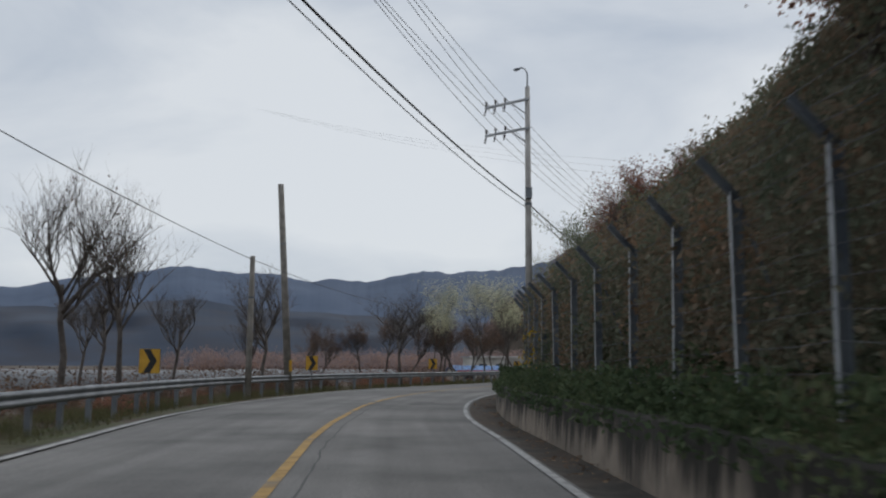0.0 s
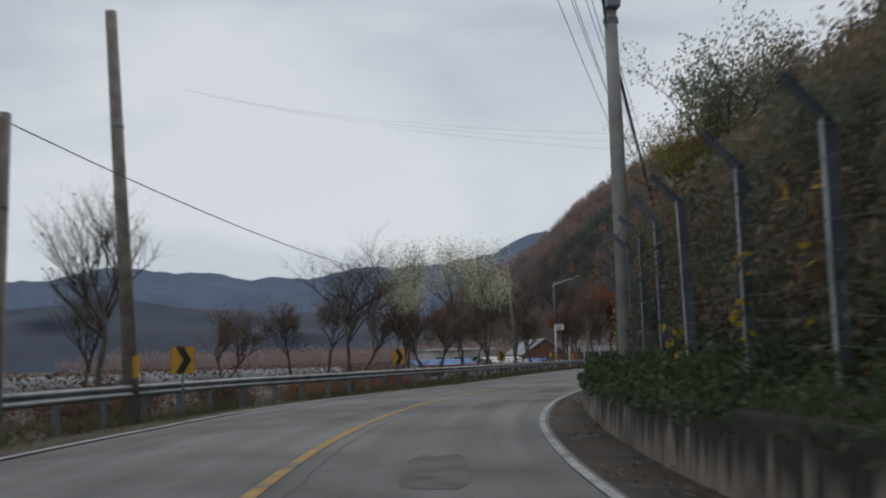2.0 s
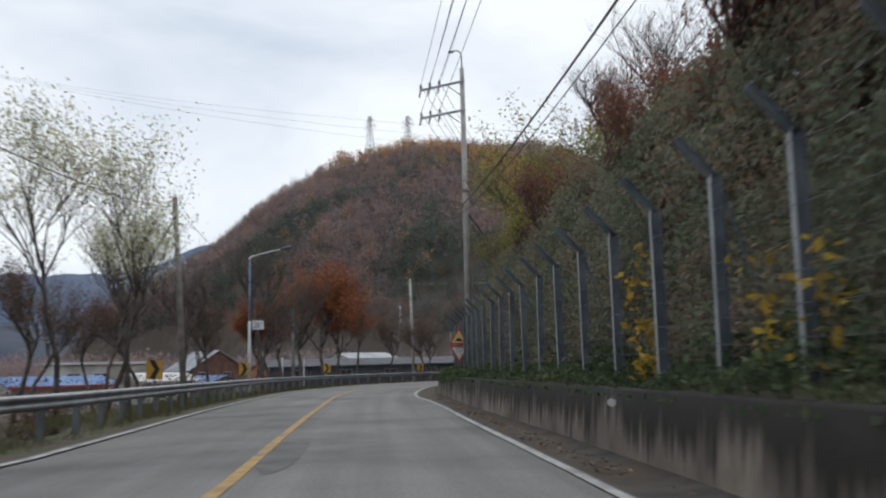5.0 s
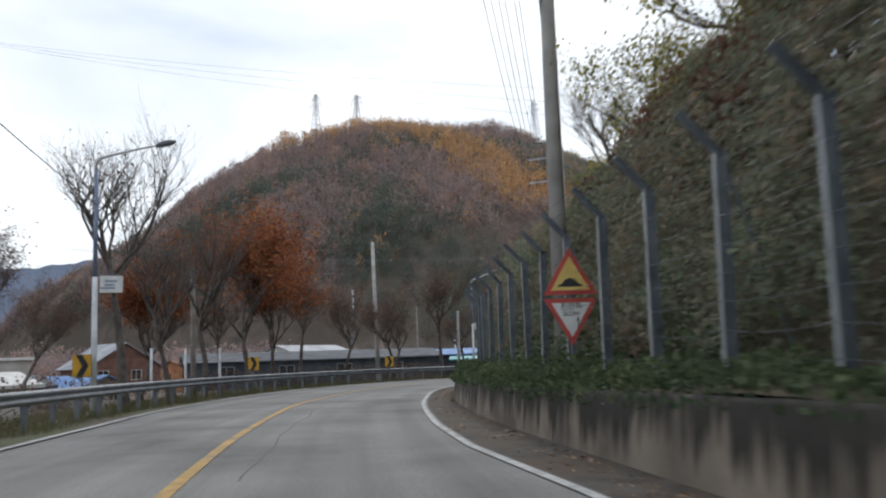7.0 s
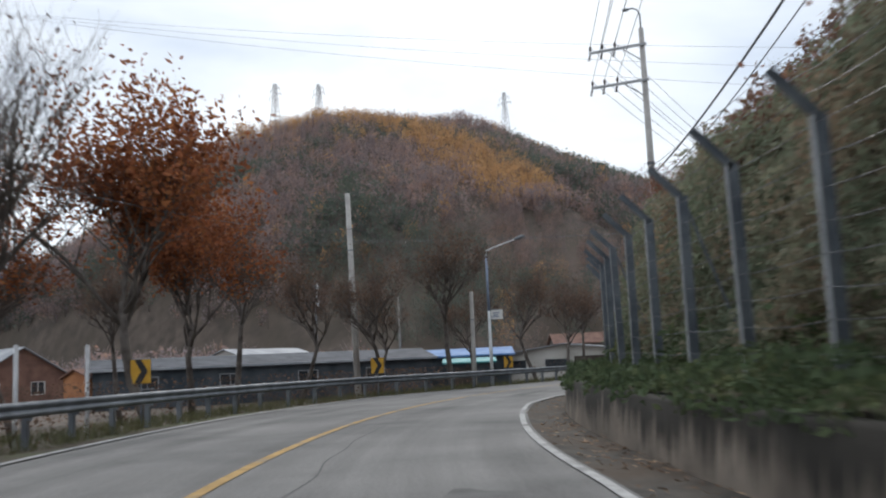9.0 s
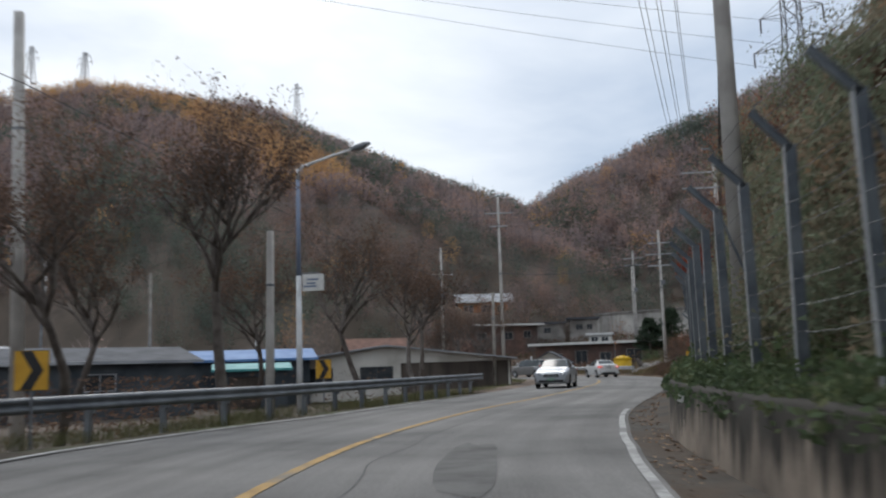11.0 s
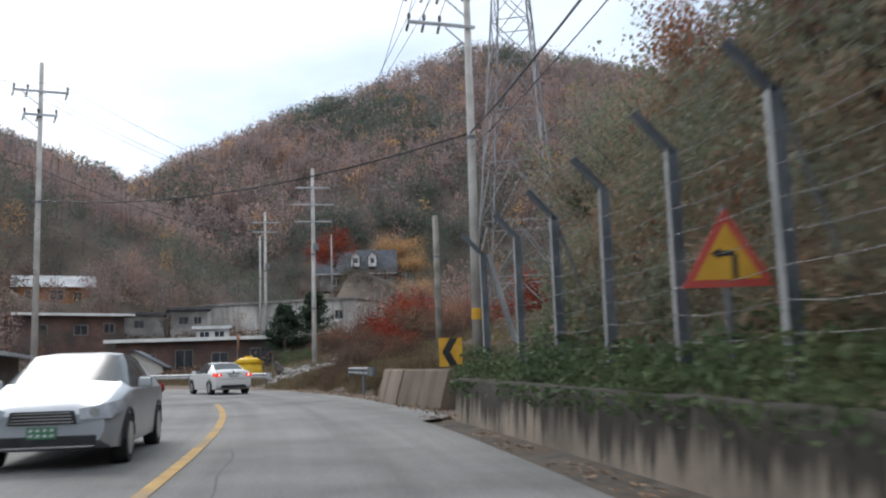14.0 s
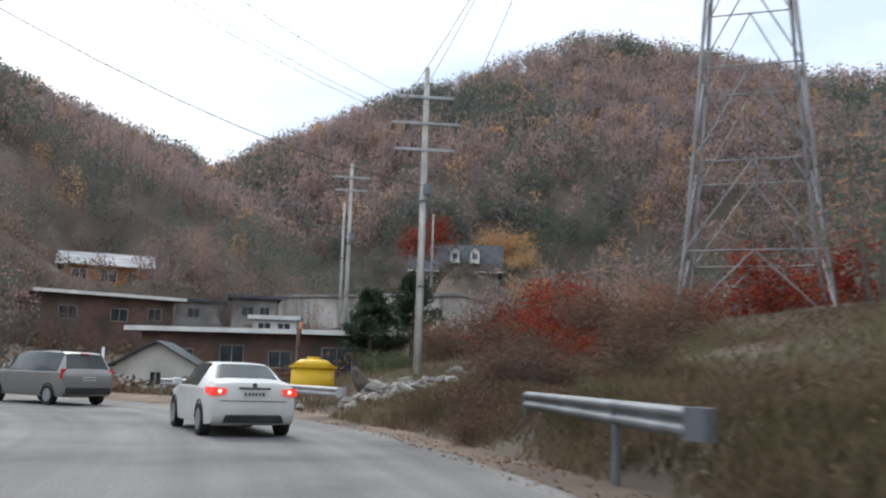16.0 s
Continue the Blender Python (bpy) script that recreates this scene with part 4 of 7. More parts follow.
def wire(name, points, sag, r, mat, label, category="wire", group=""):
    """A line hanging from point to point."""
    ob = tagged(new(name), label, category, group)
    g = Geo()
    pts = []
    for a, b in zip(points[:-1], points[1:]):
        a, b = Vector(a), Vector(b)
        steps = max(8, int((b - a).length / 2.5))
        pts += [a.lerp(b, k / steps) - Vector((0, 0, sag * 4 * (k / steps) * (1 - k / steps))) for k in range(steps)]
    g.path(pts + [Vector(points[-1])], r, 5)
    part("line", g, mat, ob)
    return ob


for k in range(6):
    wire("power_line", [back_tips[k], tips_a[k], tips_b[k], tips_c[k], tips_e[k]] + ([tips_3[k], Vector((175 + 2 * k, 150 - k, 33))] if k < 3 else []), 0.75, 0.013, WIRE, "thin overhead power line strung between concrete poles", group="power lines along the road")
wire("telephone_cable", [(-9.6, -6, 10.4), (3.85, 41.85, 9.0), (22.45, 95.5, 9.2), (47.8, 130.7, 9.0), (89.5, 154.3, 9.2), (93.3, 178.3, 9.6)], 0.9, 0.032, CABLE, "thick black bundled telephone cable between poles", "cable")
wire("telephone_cable", [(-9.3, -6, 10.0), (3.87, 41.85, 8.7), (22.47, 95.5, 8.8), (47.82, 130.7, 8.5), (89.6, 154.3, 8.7)], 1.0, 0.016, CABLE, "thin black telephone cable between poles", "cable")
wire("roadside_wire", [(8.6, 95.0, 8.3), (20.8, 121.5, 5.6), (40.9, 147.1, 9.0), (75.9, 163.2, 5.8)], 0.5, 0.014, CABLE, "single black wire strung along roadside poles", "cable")
wire("roadside_wire", [(-10.5, -6, 7.7), (-8.2, 38.9, 5.85)], 0.5, 0.014, CABLE, "single black wire strung along roadside poles", "cable")
wire("roadside_wire", [(-8.2, 38.9, 5.85), (8.6, 95.0, 8.3)], 1.9, 0.014, CABLE, "slack black wire between two roadside poles", "cable")
wire("street_cable", [(115.0, 175.4, 9.6), (93.3, 178.3, 11.2), (20.0, 172.0, 13.0)], 0.8, 0.018, CABLE, "black cable crossing to the village poles", "cable")
for k in range(3):
    wire("power_line", [tips_3[k], tips_1[k], Vector((30, 196 + k, 15.5))], 0.8, 0.012, WIRE, "thin overhead power line over the village", group="village power lines")
    wire("high_line", [Vector((124 + 1.5 * k, 160.5, 30.0 + 3 * k)), Vector((-70, 330 + 20 * k, 96 + 5 * k))], 7, 0.02, WIRE, "thin high-voltage line crossing the valley", group="high-voltage lines")
wire("guy_wire", [(114.9, 175.4, 9.0), (131.8, 190.2, 8.6)], 0.4, 0.014, CABLE, "short black cable between village poles", "cable")


def plain_pole(x, y, z, top, lean, r, label, mat=None, band=False):
    ob = thing("roadside_pole", x, y, z, label, "pole")
    part("shaft", Geo().tube((0, 0, -0.4), (lean[0], lean[1], top - z), r, r * 0.72, 12), mat or WOOD_POLE, ob, smooth=True)
    part("iron_ring", Geo().tube((lean[0] * 0.72, lean[1] * 0.72, (top - z) * 0.72), (lean[0] * 0.73, lean[1] * 0.73, (top - z) * 0.72 + 0.07), r * 0.85, n=12), GALV, ob)
    if band:
        part("warning_band", Geo().tube((lean[0] * 0.14, lean[1] * 0.14, (top - z) * 0.14), (lean[0] * 0.16, lean[1] * 0.16, (top - z) * 0.19), r * 1.0, n=12), YELLOW_PLATE, ob, "worn yellow band")
    return ob


plain_pole(-7.60, 45.7, -0.5, 10.4, (-0.6, -0.6), 0.20, "bare leaning grey wooden pole behind the guard rail", band=True)
plain_pole(-8.25, 38.9, -0.5, 6.0, (0.05, 0.0), 0.15, "short grey wooden pole carrying a roadside wire")
plain_pole(9.1, 95.0, -0.5, 8.75, (-0.55, 0.0), 0.15, "grey wooden pole among roadside trees")
plain_pole(20.85, 121.8, -0.5, 5.85, (-0.05, 0.0), 0.14, "short grey wooden pole before autumn trees")
plain_pole(40.9, 147.1, -0.6, 11.0, (-0.25, 0.1), 0.19, "tall pale concrete pole without arms by the roadside", POLE_CONC)
plain_pole(75.9, 163.2, -0.2, 6.0, (0.1, 0.0), 0.12, "grey wooden pole at the edge of the dirt apron")
plain_pole(47.05, 145.0, -0.5, 5.3, (0.05, 0.0), 0.14, "short concrete pole beside a street lamp", POLE_CONC)
plain_pole(91.3, 156.4, 0.9, 6.7, (0.1, 0.1), 0.15, "dark weathered wooden pole on a mound", WOOD_POLE)
plain_pole(60.9, 181.0, -0.9, 8.2, (0.0, 0.0), 0.13, "thin grey pole behind the sheds")


def street_lamp(x, y, elbow, tip, label):
    """Tapered steel lamp post, white below and blue-grey above, with an outreach arm and a small sign box."""
    ob = thing("street_lamp", x, y, -0.2, label, "street lamp")
    top = elbow + 0.2
    part("lower_post", Geo().tube((0, 0, 0), (0, 0, 4.6), 0.105, 0.085, 14), PAINT_WHITE, ob, "white painted lower post", smooth=True)
    part("upper_post", Geo().tube((0, 0, 4.6), (0, 0, top - 0.35), 0.083, 0.065, 14), PAINT_BLUE, ob, "blue-grey upper post", smooth=True)
    t = Vector((tip[0] - x, tip[1] - y, tip[2] + 0.2))
    part("elbow", Geo().path([(0, 0, top - 0.4), (0, 0, top - 0.1), Vector((0, 0, top)).lerp(t, 0.06), Vector((0, 0, top)).lerp(t, 0.14)], [0.08, 0.08, 0.065, 0.05], 12), PAINT_WHITE, ob, smooth=True)
    part("arm", Geo().path([Vector((0, 0, top)).lerp(t, 0.10), Vector((0, 0, top + 0.04)).lerp(t, 0.5), Vector((0, 0, top)).lerp(t, 0.8)], [0.05, 0.042, 0.036], 10), PAINT_WHITE, ob, smooth=True)
    a, b = Vector((0, 0, top)).lerp(t, 0.74), t
    head = part("lamp_head", Geo().path([a, a.lerp(b, 0.25), a.lerp(b, 0.7), b], [0.05, 0.11, 0.12, 0.05], 10), GALV, ob, "grey lamp head", smooth=True)
    d = Vector((t.x, t.y, 0)).normalized()
    m = Matrix(((d.x, -d.y, 0), (d.y, d.x, 0), (0, 0, 1)))
    box = part("sign_box", Geo().box(d * 0.52 + Vector((0, 0, 4.35)), (0.72, 0.12, 0.56), m), WHITE_PLATE, ob, "white framed sign box")
    g = Geo()
    for k, (wd, zz) in enumerate(((0.4, 4.45), (0.3, 4.32), (0.46, 4.22))):
        g.box(d * (0.52 - 0.05 * k) + Vector((0, 0, zz)) + m @ Vector((0, -0.066, 0)), (wd, 0.006, 0.06), m)
    part("faded_picture", g, PAINT_BLUE, box)
    part("bracket", Geo().box(d * 0.32 + Vector((0, 0, 4.68)), (0.8, 0.05, 0.04), m), GALV, ob)
    return ob


street_lamp(15.5, 112.2, 8.45, (18.0, 111.5, 9.1), "tall street lamp with outreach arm and sign box")
street_lamp(50.1, 147.9, 8.1, (51.5, 145.7, 8.75), "tall street lamp with outreach arm beside the guard rail")


def chevron_sign(x, y, z, right, turn, label):
    """Yellow plate with a black chevron, on one post."""
    ob = thing("chevron_sign", x, y, 0, label, "road sign", "chevron signs", turn=turn)
    part("post", Geo().tube((0, 0.04, -0.6), (0, 0.04, z + 0.3), 0.03, n=8), GALV, ob)
    plate = part("plate", Geo().box((0, 0, z), (0.6, 0.02, 0.72)), YELLOW_PLATE, ob)
    k = 1 if right else -1
    m = Matrix.Translation((0, -0.0125, z))
    outline = [(-0.19, 0.36), (0.02, 0.36), (0.22, 0.0), (0.02, -0.36), (-0.19, -0.36), (0.01, 0.0)]
    g = Geo().prism([(k * u, v * 0.98) for u, v in (outline if k > 0 else outline[::-1])], m, (0, -0.004, 0))
    part("chevron", g, BLACK_PLATE, plate, "black chevron")
    part("frame", Geo().box((0, 0.018, z), (0.62, 0.012, 0.74)), BLACK_PLATE, ob)
    return ob


RIGHT_CHEVRON = "yellow road sign with black bend chevron behind the guard rail"
for x, y, z, turn in ((-8.85, 27.65, 1.46, 8), (-6.7, 46.9, 1.45, 8), (-0.71, 66.4, 1.45, -10), (7.4, 91.4, 1.4, -22), (15.1, 111.9, 1.45, -24), (26.0, 130.3, 1.45, -26), (38.72, 140.1, 1.36, -36), (53.96, 151.84, 1.28, -48)):
    chevron_sign(x, y, z, True, turn, RIGHT_CHEVRON)
chevron_sign(81.4, 152.1, 1.42, False, -62, "yellow road sign with black bend chevron by the barrier blocks")


def triangle_sign(x, y, base, turn, label, picture, lower=False):
    """Warning triangle 0.9 m on a side; lower: with an inverted white plate under it."""
    ob = thing("warning_sign", x, y, 0.6, label, "road sign", turn=turn)
    part("post", Geo().tube((0, 0.05, 0), (0, 0.05, base + 0.2), 0.032, n=10), GALV, ob)
    h = 0.78

    def tri(scale, y0, y1, mat, nm, flip, z0, parent):
        c = z0 + (h / 3 if not flip else -h / 3)
        pts = [(-0.45 * scale, -h / 3 * scale), (0.45 * scale, -h / 3 * scale), (0, 2 * h / 3 * scale)]
        if flip:
            pts = [(-u, -v) for u, v in pts]
        return part(nm, Geo().prism(pts, Matrix.Translation((0, y0, c)), (0, y1 - y0, 0)), mat, parent)

    z0 = base - 0.6
    plate = tri(1.0, 0.0, 0.02, RED_PLATE, "plate", False, z0, ob)
    tri(0.72, -0.005, -0.001, PALE_YELLOW if lower else YELLOW_PLATE, "field", False, z0, plate)
    g = Geo()
    if picture == "bend":
        g.box((0.07, -0.008, z0 + 0.20), (0.055, 0.004, 0.24)).box((0.0, -0.008, z0 + 0.33), (0.15, 0.004, 0.055)).prism([(-0.16, 0.33), (-0.06, 0.27), (-0.06, 0.39)], Matrix.Translation((0, -0.008, z0)), (0, 0.004, 0))
    else:
        g.prism([(-0.2, 0.17), (-0.15, 0.17), (-0.08, 0.25), (0.0, 0.28), (0.08, 0.25), (0.15, 0.17), (0.2, 0.17), (0.2, 0.13), (-0.2, 0.13)], Matrix.Translation((0, -0.008, z0)), (0, 0.004, 0))
    part("symbol", g, BLACK_PLATE, plate)
    if lower:
        low = tri(1.0, 0.0, 0.02, RED_PLATE, "lower_plate", True, z0 - 0.06, ob)
        tri(0.72, -0.005, -0.001, WHITE_PLATE, "lower_field", True, z0 - 0.06, low)
        for word, size, zz in (("\ucc9c\ucc9c\ud788", 0.13, -0.235), ("SLOW", 0.10, -0.345)):
            cu = bpy.data.curves.new("lettering", "FONT")
            cu.body, cu.size, cu.align_x, cu.extrude = word, size, "CENTER", 0.002
            cu.materials.append(BLACK_PLATE)
            o = part("lettering", cu, None, low)
            o.matrix_basis = pose(0, -0.008, z0 + zz, 90, 0, 0)
    return ob


triangle_sign(69.1, 144.33, 1.82, -72, "yellow warning triangle with red border and black bend arrow", "bend")
triangle_sign(20.55, 92.24, 2.23, -28, "yellow bump warning triangle over an inverted white plate", "bump", True)


# ---- trees ----
def grow(seed, height, spread=0.9, fork=0.3, levels=5, kids=(5, 4, 4, 4), up=0.35, r=0.16, wig=0.25):
    """Trunk and limbs of one tree: (wood Geo, twigs Geo, points near the twig ends)."""
    rnd = random.Random(seed)
    wood, twigs, ends = Geo(), Geo(), []

    def limb(p, d, length, rad, level):
        n = 4 if level < 2 else 3
        pts, q, dd = [p], p, d.copy()
        for _ in range(n):
            dd = (dd + Vector((rnd.gauss(0, wig), rnd.gauss(0, wig), rnd.gauss(0.06, wig * 0.6)))).normalized()
            q = q + dd * (length / n)
            pts.append(q)
        rads = [rad * (1 - 0.5 * k / n) for k in range(n + 1)]
        (wood if level < 3 else twigs).path(pts, rads, 7 if level == 0 else 5 if level < 3 else 3)
        if level >= 3:
            ends.extend(pts[1:])
        if level == levels - 1:
            return
        for k in range(kids[min(level, len(kids) - 1)]):
            f = rnd.uniform(0.35, 1.0) if level else rnd.uniform(0.72, 1.0)
            i = min(n - 1, int(f * n))
            base = pts[i].lerp(pts[i + 1], f * n - i)
            ang = rnd.uniform(0, 6.283)
            side = Vector((math.cos(ang), math.sin(ang), 0))
            nd = (dd * 0.75 + side * spread * rnd.uniform(0.6, 1.1) + Vector((0, 0, up))).normalized()
            limb(base, nd, height * rnd.uniform(0.26, 0.36) if level == 0 else length * rnd.uniform(0.55, 0.8), rads[i] * 0.58, level + 1)

    limb(Vector((0, 0, -0.3)), Vector((rnd.gauss(0, 0.05), rnd.gauss(0, 0.05), 1)), height * fork, r, 0)
    top = max(p.z for p in ends)
    for g in (wood, twigs):
        g.v = [(a * height / top, b * height / top, c * height / top if c > 0 else c) for a, b, c in g.v]
    ends = [p * (height / top) for p in ends]
    return wood, twigs, ends


PALE_LEAF = leaf_material("pale_green_yellow_leaves", [(0.25, (0.40, 0.41, 0.28)), (0.55, (0.58, 0.57, 0.40)), (0.8, (0.74, 0.69, 0.48))], 0.25, 0.6, 0.62)
RUST_LEAF = leaf_material("rust_orange_leaves", [(0.25, (0.184, 0.0667, 0.0322)), (0.55, (0.299, 0.1035, 0.046)), (0.8, (0.3565, 0.1495, 0.0575))], 0.35, 0.4, 0.3)
BROWN_LEAF = leaf_material("dry_brown_leaves", [(0.25, (0.095, 0.064, 0.050)), (0.55, (0.150, 0.094, 0.068)), (0.8, (0.205, 0.128, 0.080))], 0.3, 0.4, 0.25, 0.35)
DARK_LEAF = leaf_material("mixed_thicket_leaves", [(0.26, (0.150, 0.182, 0.120)), (0.42, (0.205, 0.230, 0.155)), (0.56, (0.250, 0.232, 0.165)), (0.70, (0.300, 0.215, 0.150)), (0.84, (0.380, 0.265, 0.145))], 0.2, 0.75, 0.35, 0.16)
RUSSET_LEAF = leaf_material("russet_slope_leaves", [(0.24, (0.120, 0.095, 0.075)), (0.45, (0.170, 0.108, 0.082)), (0.62, (0.215, 0.118, 0.085)), (0.8, (0.150, 0.140, 0.085)), (0.92, (0.300, 0.165, 0.085))], 0.2, 0.22, 0.35, 0.2)
IVY_LEAF = leaf_material("dark_ivy_leaves", [(0.26, (0.125, 0.150, 0.102)), (0.45, (0.175, 0.182, 0.130)), (0.60, (0.235, 0.178, 0.126)), (0.78, (0.300, 0.180, 0.108))], 0.22, 0.8, 0.35, 0.16)
REDDISH_LEAF = leaf_material("red_brown_canopy_leaves", [(0.25, (0.175, 0.098, 0.078)), (0.55, (0.275, 0.130, 0.090)), (0.8, (0.360, 0.190, 0.095))], 0.25, 0.3, 0.35, 0.3)
OLIVE_LEAF = leaf_material("yellow_green_leaves", [(0.25, (0.1727, 0.1727, 0.0569)), (0.55, (0.3047, 0.2844, 0.0813)), (0.8, (0.4469, 0.3656, 0.1016))], 0.35, 0.4, 0.3)
GRASS_LEAF = leaf_material("bank_grass_leaves", [(0.25, (0.062, 0.088, 0.046)), (0.55, (0.105, 0.138, 0.070)), (0.8, (0.170, 0.178, 0.088))], 0.35, 0.5, 0.3, 0.3)
FERN_LEAF = leaf_material("dark_fern_leaves", [(0.25, (0.050, 0.075, 0.040)), (0.55, (0.085, 0.115, 0.058)), (0.8, (0.130, 0.135, 0.070))], 0.3, 0.5, 0.3, 0.25)
YELLOW_LEAF = leaf_material("yellow_vine_leaves", [(0.3, (0.38, 0.24, 0.035)), (0.7, (0.55, 0.38, 0.06))], 0.3, 1.0, 0.35)
PINE_LEAF = leaf_material("pine_needles", [(0.3, (0.032, 0.050, 0.034)), (0.7, (0.062, 0.086, 0.052))], 0.3, 0.8, 0.15)


def tree_kind(seed, height, leaf=None, leaves=0, size=0.1, bark=None, scatter=0.25, label="", **shape):
    """One tree at the origin, to be copied: trunk, branches, crown."""
    wood, twigs, ends = grow(seed, height, **shape)
    ob = tagged(new("tree"), label, "tree")
    part("trunk", wood, bark or BARK, ob, smooth=True)
    part("branchwork", twigs, bark or BARK, ob)
    if leaves:
        r = np.random.default_rng(seed)
        e = np.array([tuple(p) for p in ends])
        c = e[r.integers(0, len(e), leaves)] + r.normal(scale=scatter, size=(leaves, 3))
        a, b = random_leaves(r, c, size, 0.3)
        part("crown", quads_mesh("crown", c, a, b, leaf), None, ob)
    return ob


def plant(kind, x, y, z, scale, turn, label="", name=""):
    o = copy_thing(kind, pose(x, y, z, 0, 0, turn) @ Matrix.Diagonal((scale, scale, scale, 1)))
    o.matrix_basis = pose(x, y, z, 0, 0, turn) @ Matrix.Diagonal((scale, scale, scale, 1))
    if label:
        tagged(o, label)
    return o


BARE_LABEL = "bare grey tree with fine spreading twigs in autumn"
bare = [tree_kind(11 + k, 8.0, BROWN_LEAF, 260, 0.045, None, 0.06, BARE_LABEL, spread=0.85, fork=0.68, kids=(8, 5, 5, 4), up=0.42, r=0.17, wig=0.14) for k in range(3)]
pale = [tree_kind(31 + k, 10.0, PALE_LEAF, 3400, 0.06, None, 0.28, "slender tree with sparse pale yellow-green leaves", spread=0.6, fork=0.62, kids=(6, 5, 4, 4), up=0.42, r=0.12, wig=0.16) for k in range(2)]
brown = [tree_kind(51 + k, 9.0, BROWN_LEAF, 5000, 0.05, None, 0.11, "autumn tree with thin dry brown foliage", spread=0.9, fork=0.72, kids=(7, 5, 4, 3), up=0.36, r=0.2, wig=0.16) for k in range(3)]
rust = tree_kind(71, 11.0, RUST_LEAF, 10000, 0.10, None, 0.25, "broad tree in rust-orange autumn leaf", spread=0.75, fork=0.42, kids=(7, 5, 4, 4), up=0.4, r=0.2)
canopy = [tree_kind(81 + k, 8.0, m, 7400, 0.078, None, 0.27, lb, levels=4, spread=0.8, fork=0.2, kids=(6, 5, 5), up=0.3, r=0.14) for k, (m, lb) in enumerate(((DARK_LEAF, "dark leafy tree over the wire fence"), (REDDISH_LEAF, "red-brown leafy tree over the wire fence"), (DARK_LEAF, "dark leafy tree over the wire fence"), (OLIVE_LEAF, "yellow-green leafy tree on the slope")))]
maple = tree_kind(91, 4.5, RED_LEAF, 5000, 0.085, None, 0.35, "bright red autumn maple on the slope", spread=0.95, fork=0.1, levels=4, kids=(7, 5, 5), up=0.25, r=0.09)
golden = tree_kind(93, 9.0, ORANGE_WOOD, 7000, 0.13, None, 0.6, "golden autumn tree beside the hillside house", levels=4, spread=0.8, fork=0.1, kids=(8, 5, 5), up=0.25, r=0.14)

GL = -0.75
for k, (x, y, h, kind) in enumerate(((-14.5, 34.6, 10.3, 0), (-13.2, 37.7, 9.9, 1), (-12.3, 41.2, 6.2, 2), (-9.7, 49.6, 8.0, 0), (-11.4, 53.0, 6.0, 1), (16.8, 113.4, 12.4, 2), (21.1, 120.7, 10.0, 0), (19.0, 117.2, 9.0, 1), (7.2, 98.4, 11.0, 1), (9.9, 103.0, 8.6, 2), (-16.5, 44.0, 8.0, 0), (-20.0, 50.0, 7.0, 2))):
    plant(bare[kind], x, y, GL, h / 8.0, 47 * k)
lone = tree_kind(17, 8.2, BROWN_LEAF, 120, 0.045, None, 0.06, "bare spreading tree with upswept fine twigs by the rail", spread=1.5, fork=0.62, kids=(10, 6, 5, 4), up=0.42, r=0.15, wig=0.12)
plant(lone, -2.84, 63.3, GL, 1.0, 20)
for k, (x, y, h) in enumerate(((-0.5, 73.5, 7.5), (1.6, 79.5, 10.2), (3.8, 84.6, 10.4), (5.2, 88.6, 11.0), (5.8, 94.4, 9.4))):
    plant(pale[k % 2], x, y, GL, h / 10.0, 73 * k)
for k, (x, y, h) in enumerate(((-9.6, 68.0, 5.2), (-4.6, 72.4, 6.4), (-0.6, 80.6, 6.6), (1.6, 85.0, 6.2), (-6.2, 70.5, 5.6), (-10.5, 75.0, 5.6), (-3.0, 78.0, 6.5), (0.0, 86.0, 6.5), (2.5, 92.0, 7.0), (8.5, 106.0, 7.4), (12.4, 107.8, 6.6), (6.5, 112.0, 7.5), (3.0, 101.0, 7.0), (32.0, 140.8, 9.2), (35.9, 143.2, 8.4), (41.4, 145.5, 8.8), (46.0, 145.3, 10.2), (57.7, 153.6, 9.6), (61.8, 155.0, 9.0), (67.5, 161.4, 9.2), (43.0, 150.0, 8.0), (52.5, 154.5, 8.0), (28.5, 147.0, 8.0), (23.0, 136.0, 8.5), (14.0, 125.0, 7.0), (85.0, 176.0, 7.5), (90.0, 183.0, 7.0), (81.5, 170.5, 7.8), (98.0, 192.0, 6.5))):
    plant(brown[k % 3], x, y, GL, h / 9.0, 61 * k)
for k, (x, y, h) in enumerate(((25.6, 130.4, 12.0), (29.5, 137.5, 10.4), (21.0, 134.0, 9.0))):
    plant(rust, x, y, GL, h / 11.0, 80 * k)

rnd = random.Random(8)
k = 0
for row, (off0, step) in enumerate(((7.2, 3.4), (10.5, 4.2), (15.0, 6.0))):
    s = -14.0
    while s < 185:
        s += step * rnd.uniform(0.75, 1.25)
        off = off0 + rnd.uniform(-0.7, 0.9)
        if row == 0 and s > 178:
            break
        p = on_road(s, off)
        base = bank_z(s, off) if off < 13 else bank_z(s, 13) + (off - 13) * 0.7
        tall = float(np.interp(s, [-14, 14, 20, 40, 48, 56, 66, 78, 90, 100, 109, 114, 125, 140, 160, 185], [4.8, 3.4, 1.3, 1.2, 1.8, 2.8, 3.8, 4.3, 3.9, 3.1, 2.6, 1.8, 1.7, 3.1, 4.3, 4.6])) * rnd.uniform(0.8, 1.15)
        tall *= (1.0, 0.9, 0.85)[row] if s < 50 else (1.0, 1.05, 1.1)[row]
        green = rnd.random()
        kind = 3 if 85 < s < 103 or (100 < s < 125 and green < 0.35) or green < 0.08 else 1 if green < 0.45 else (0, 2)[k % 2]
        plant(canopy[kind], p.x, p.y, base - 0.3, tall / 8.0, rnd.uniform(0, 360))
        k += 1
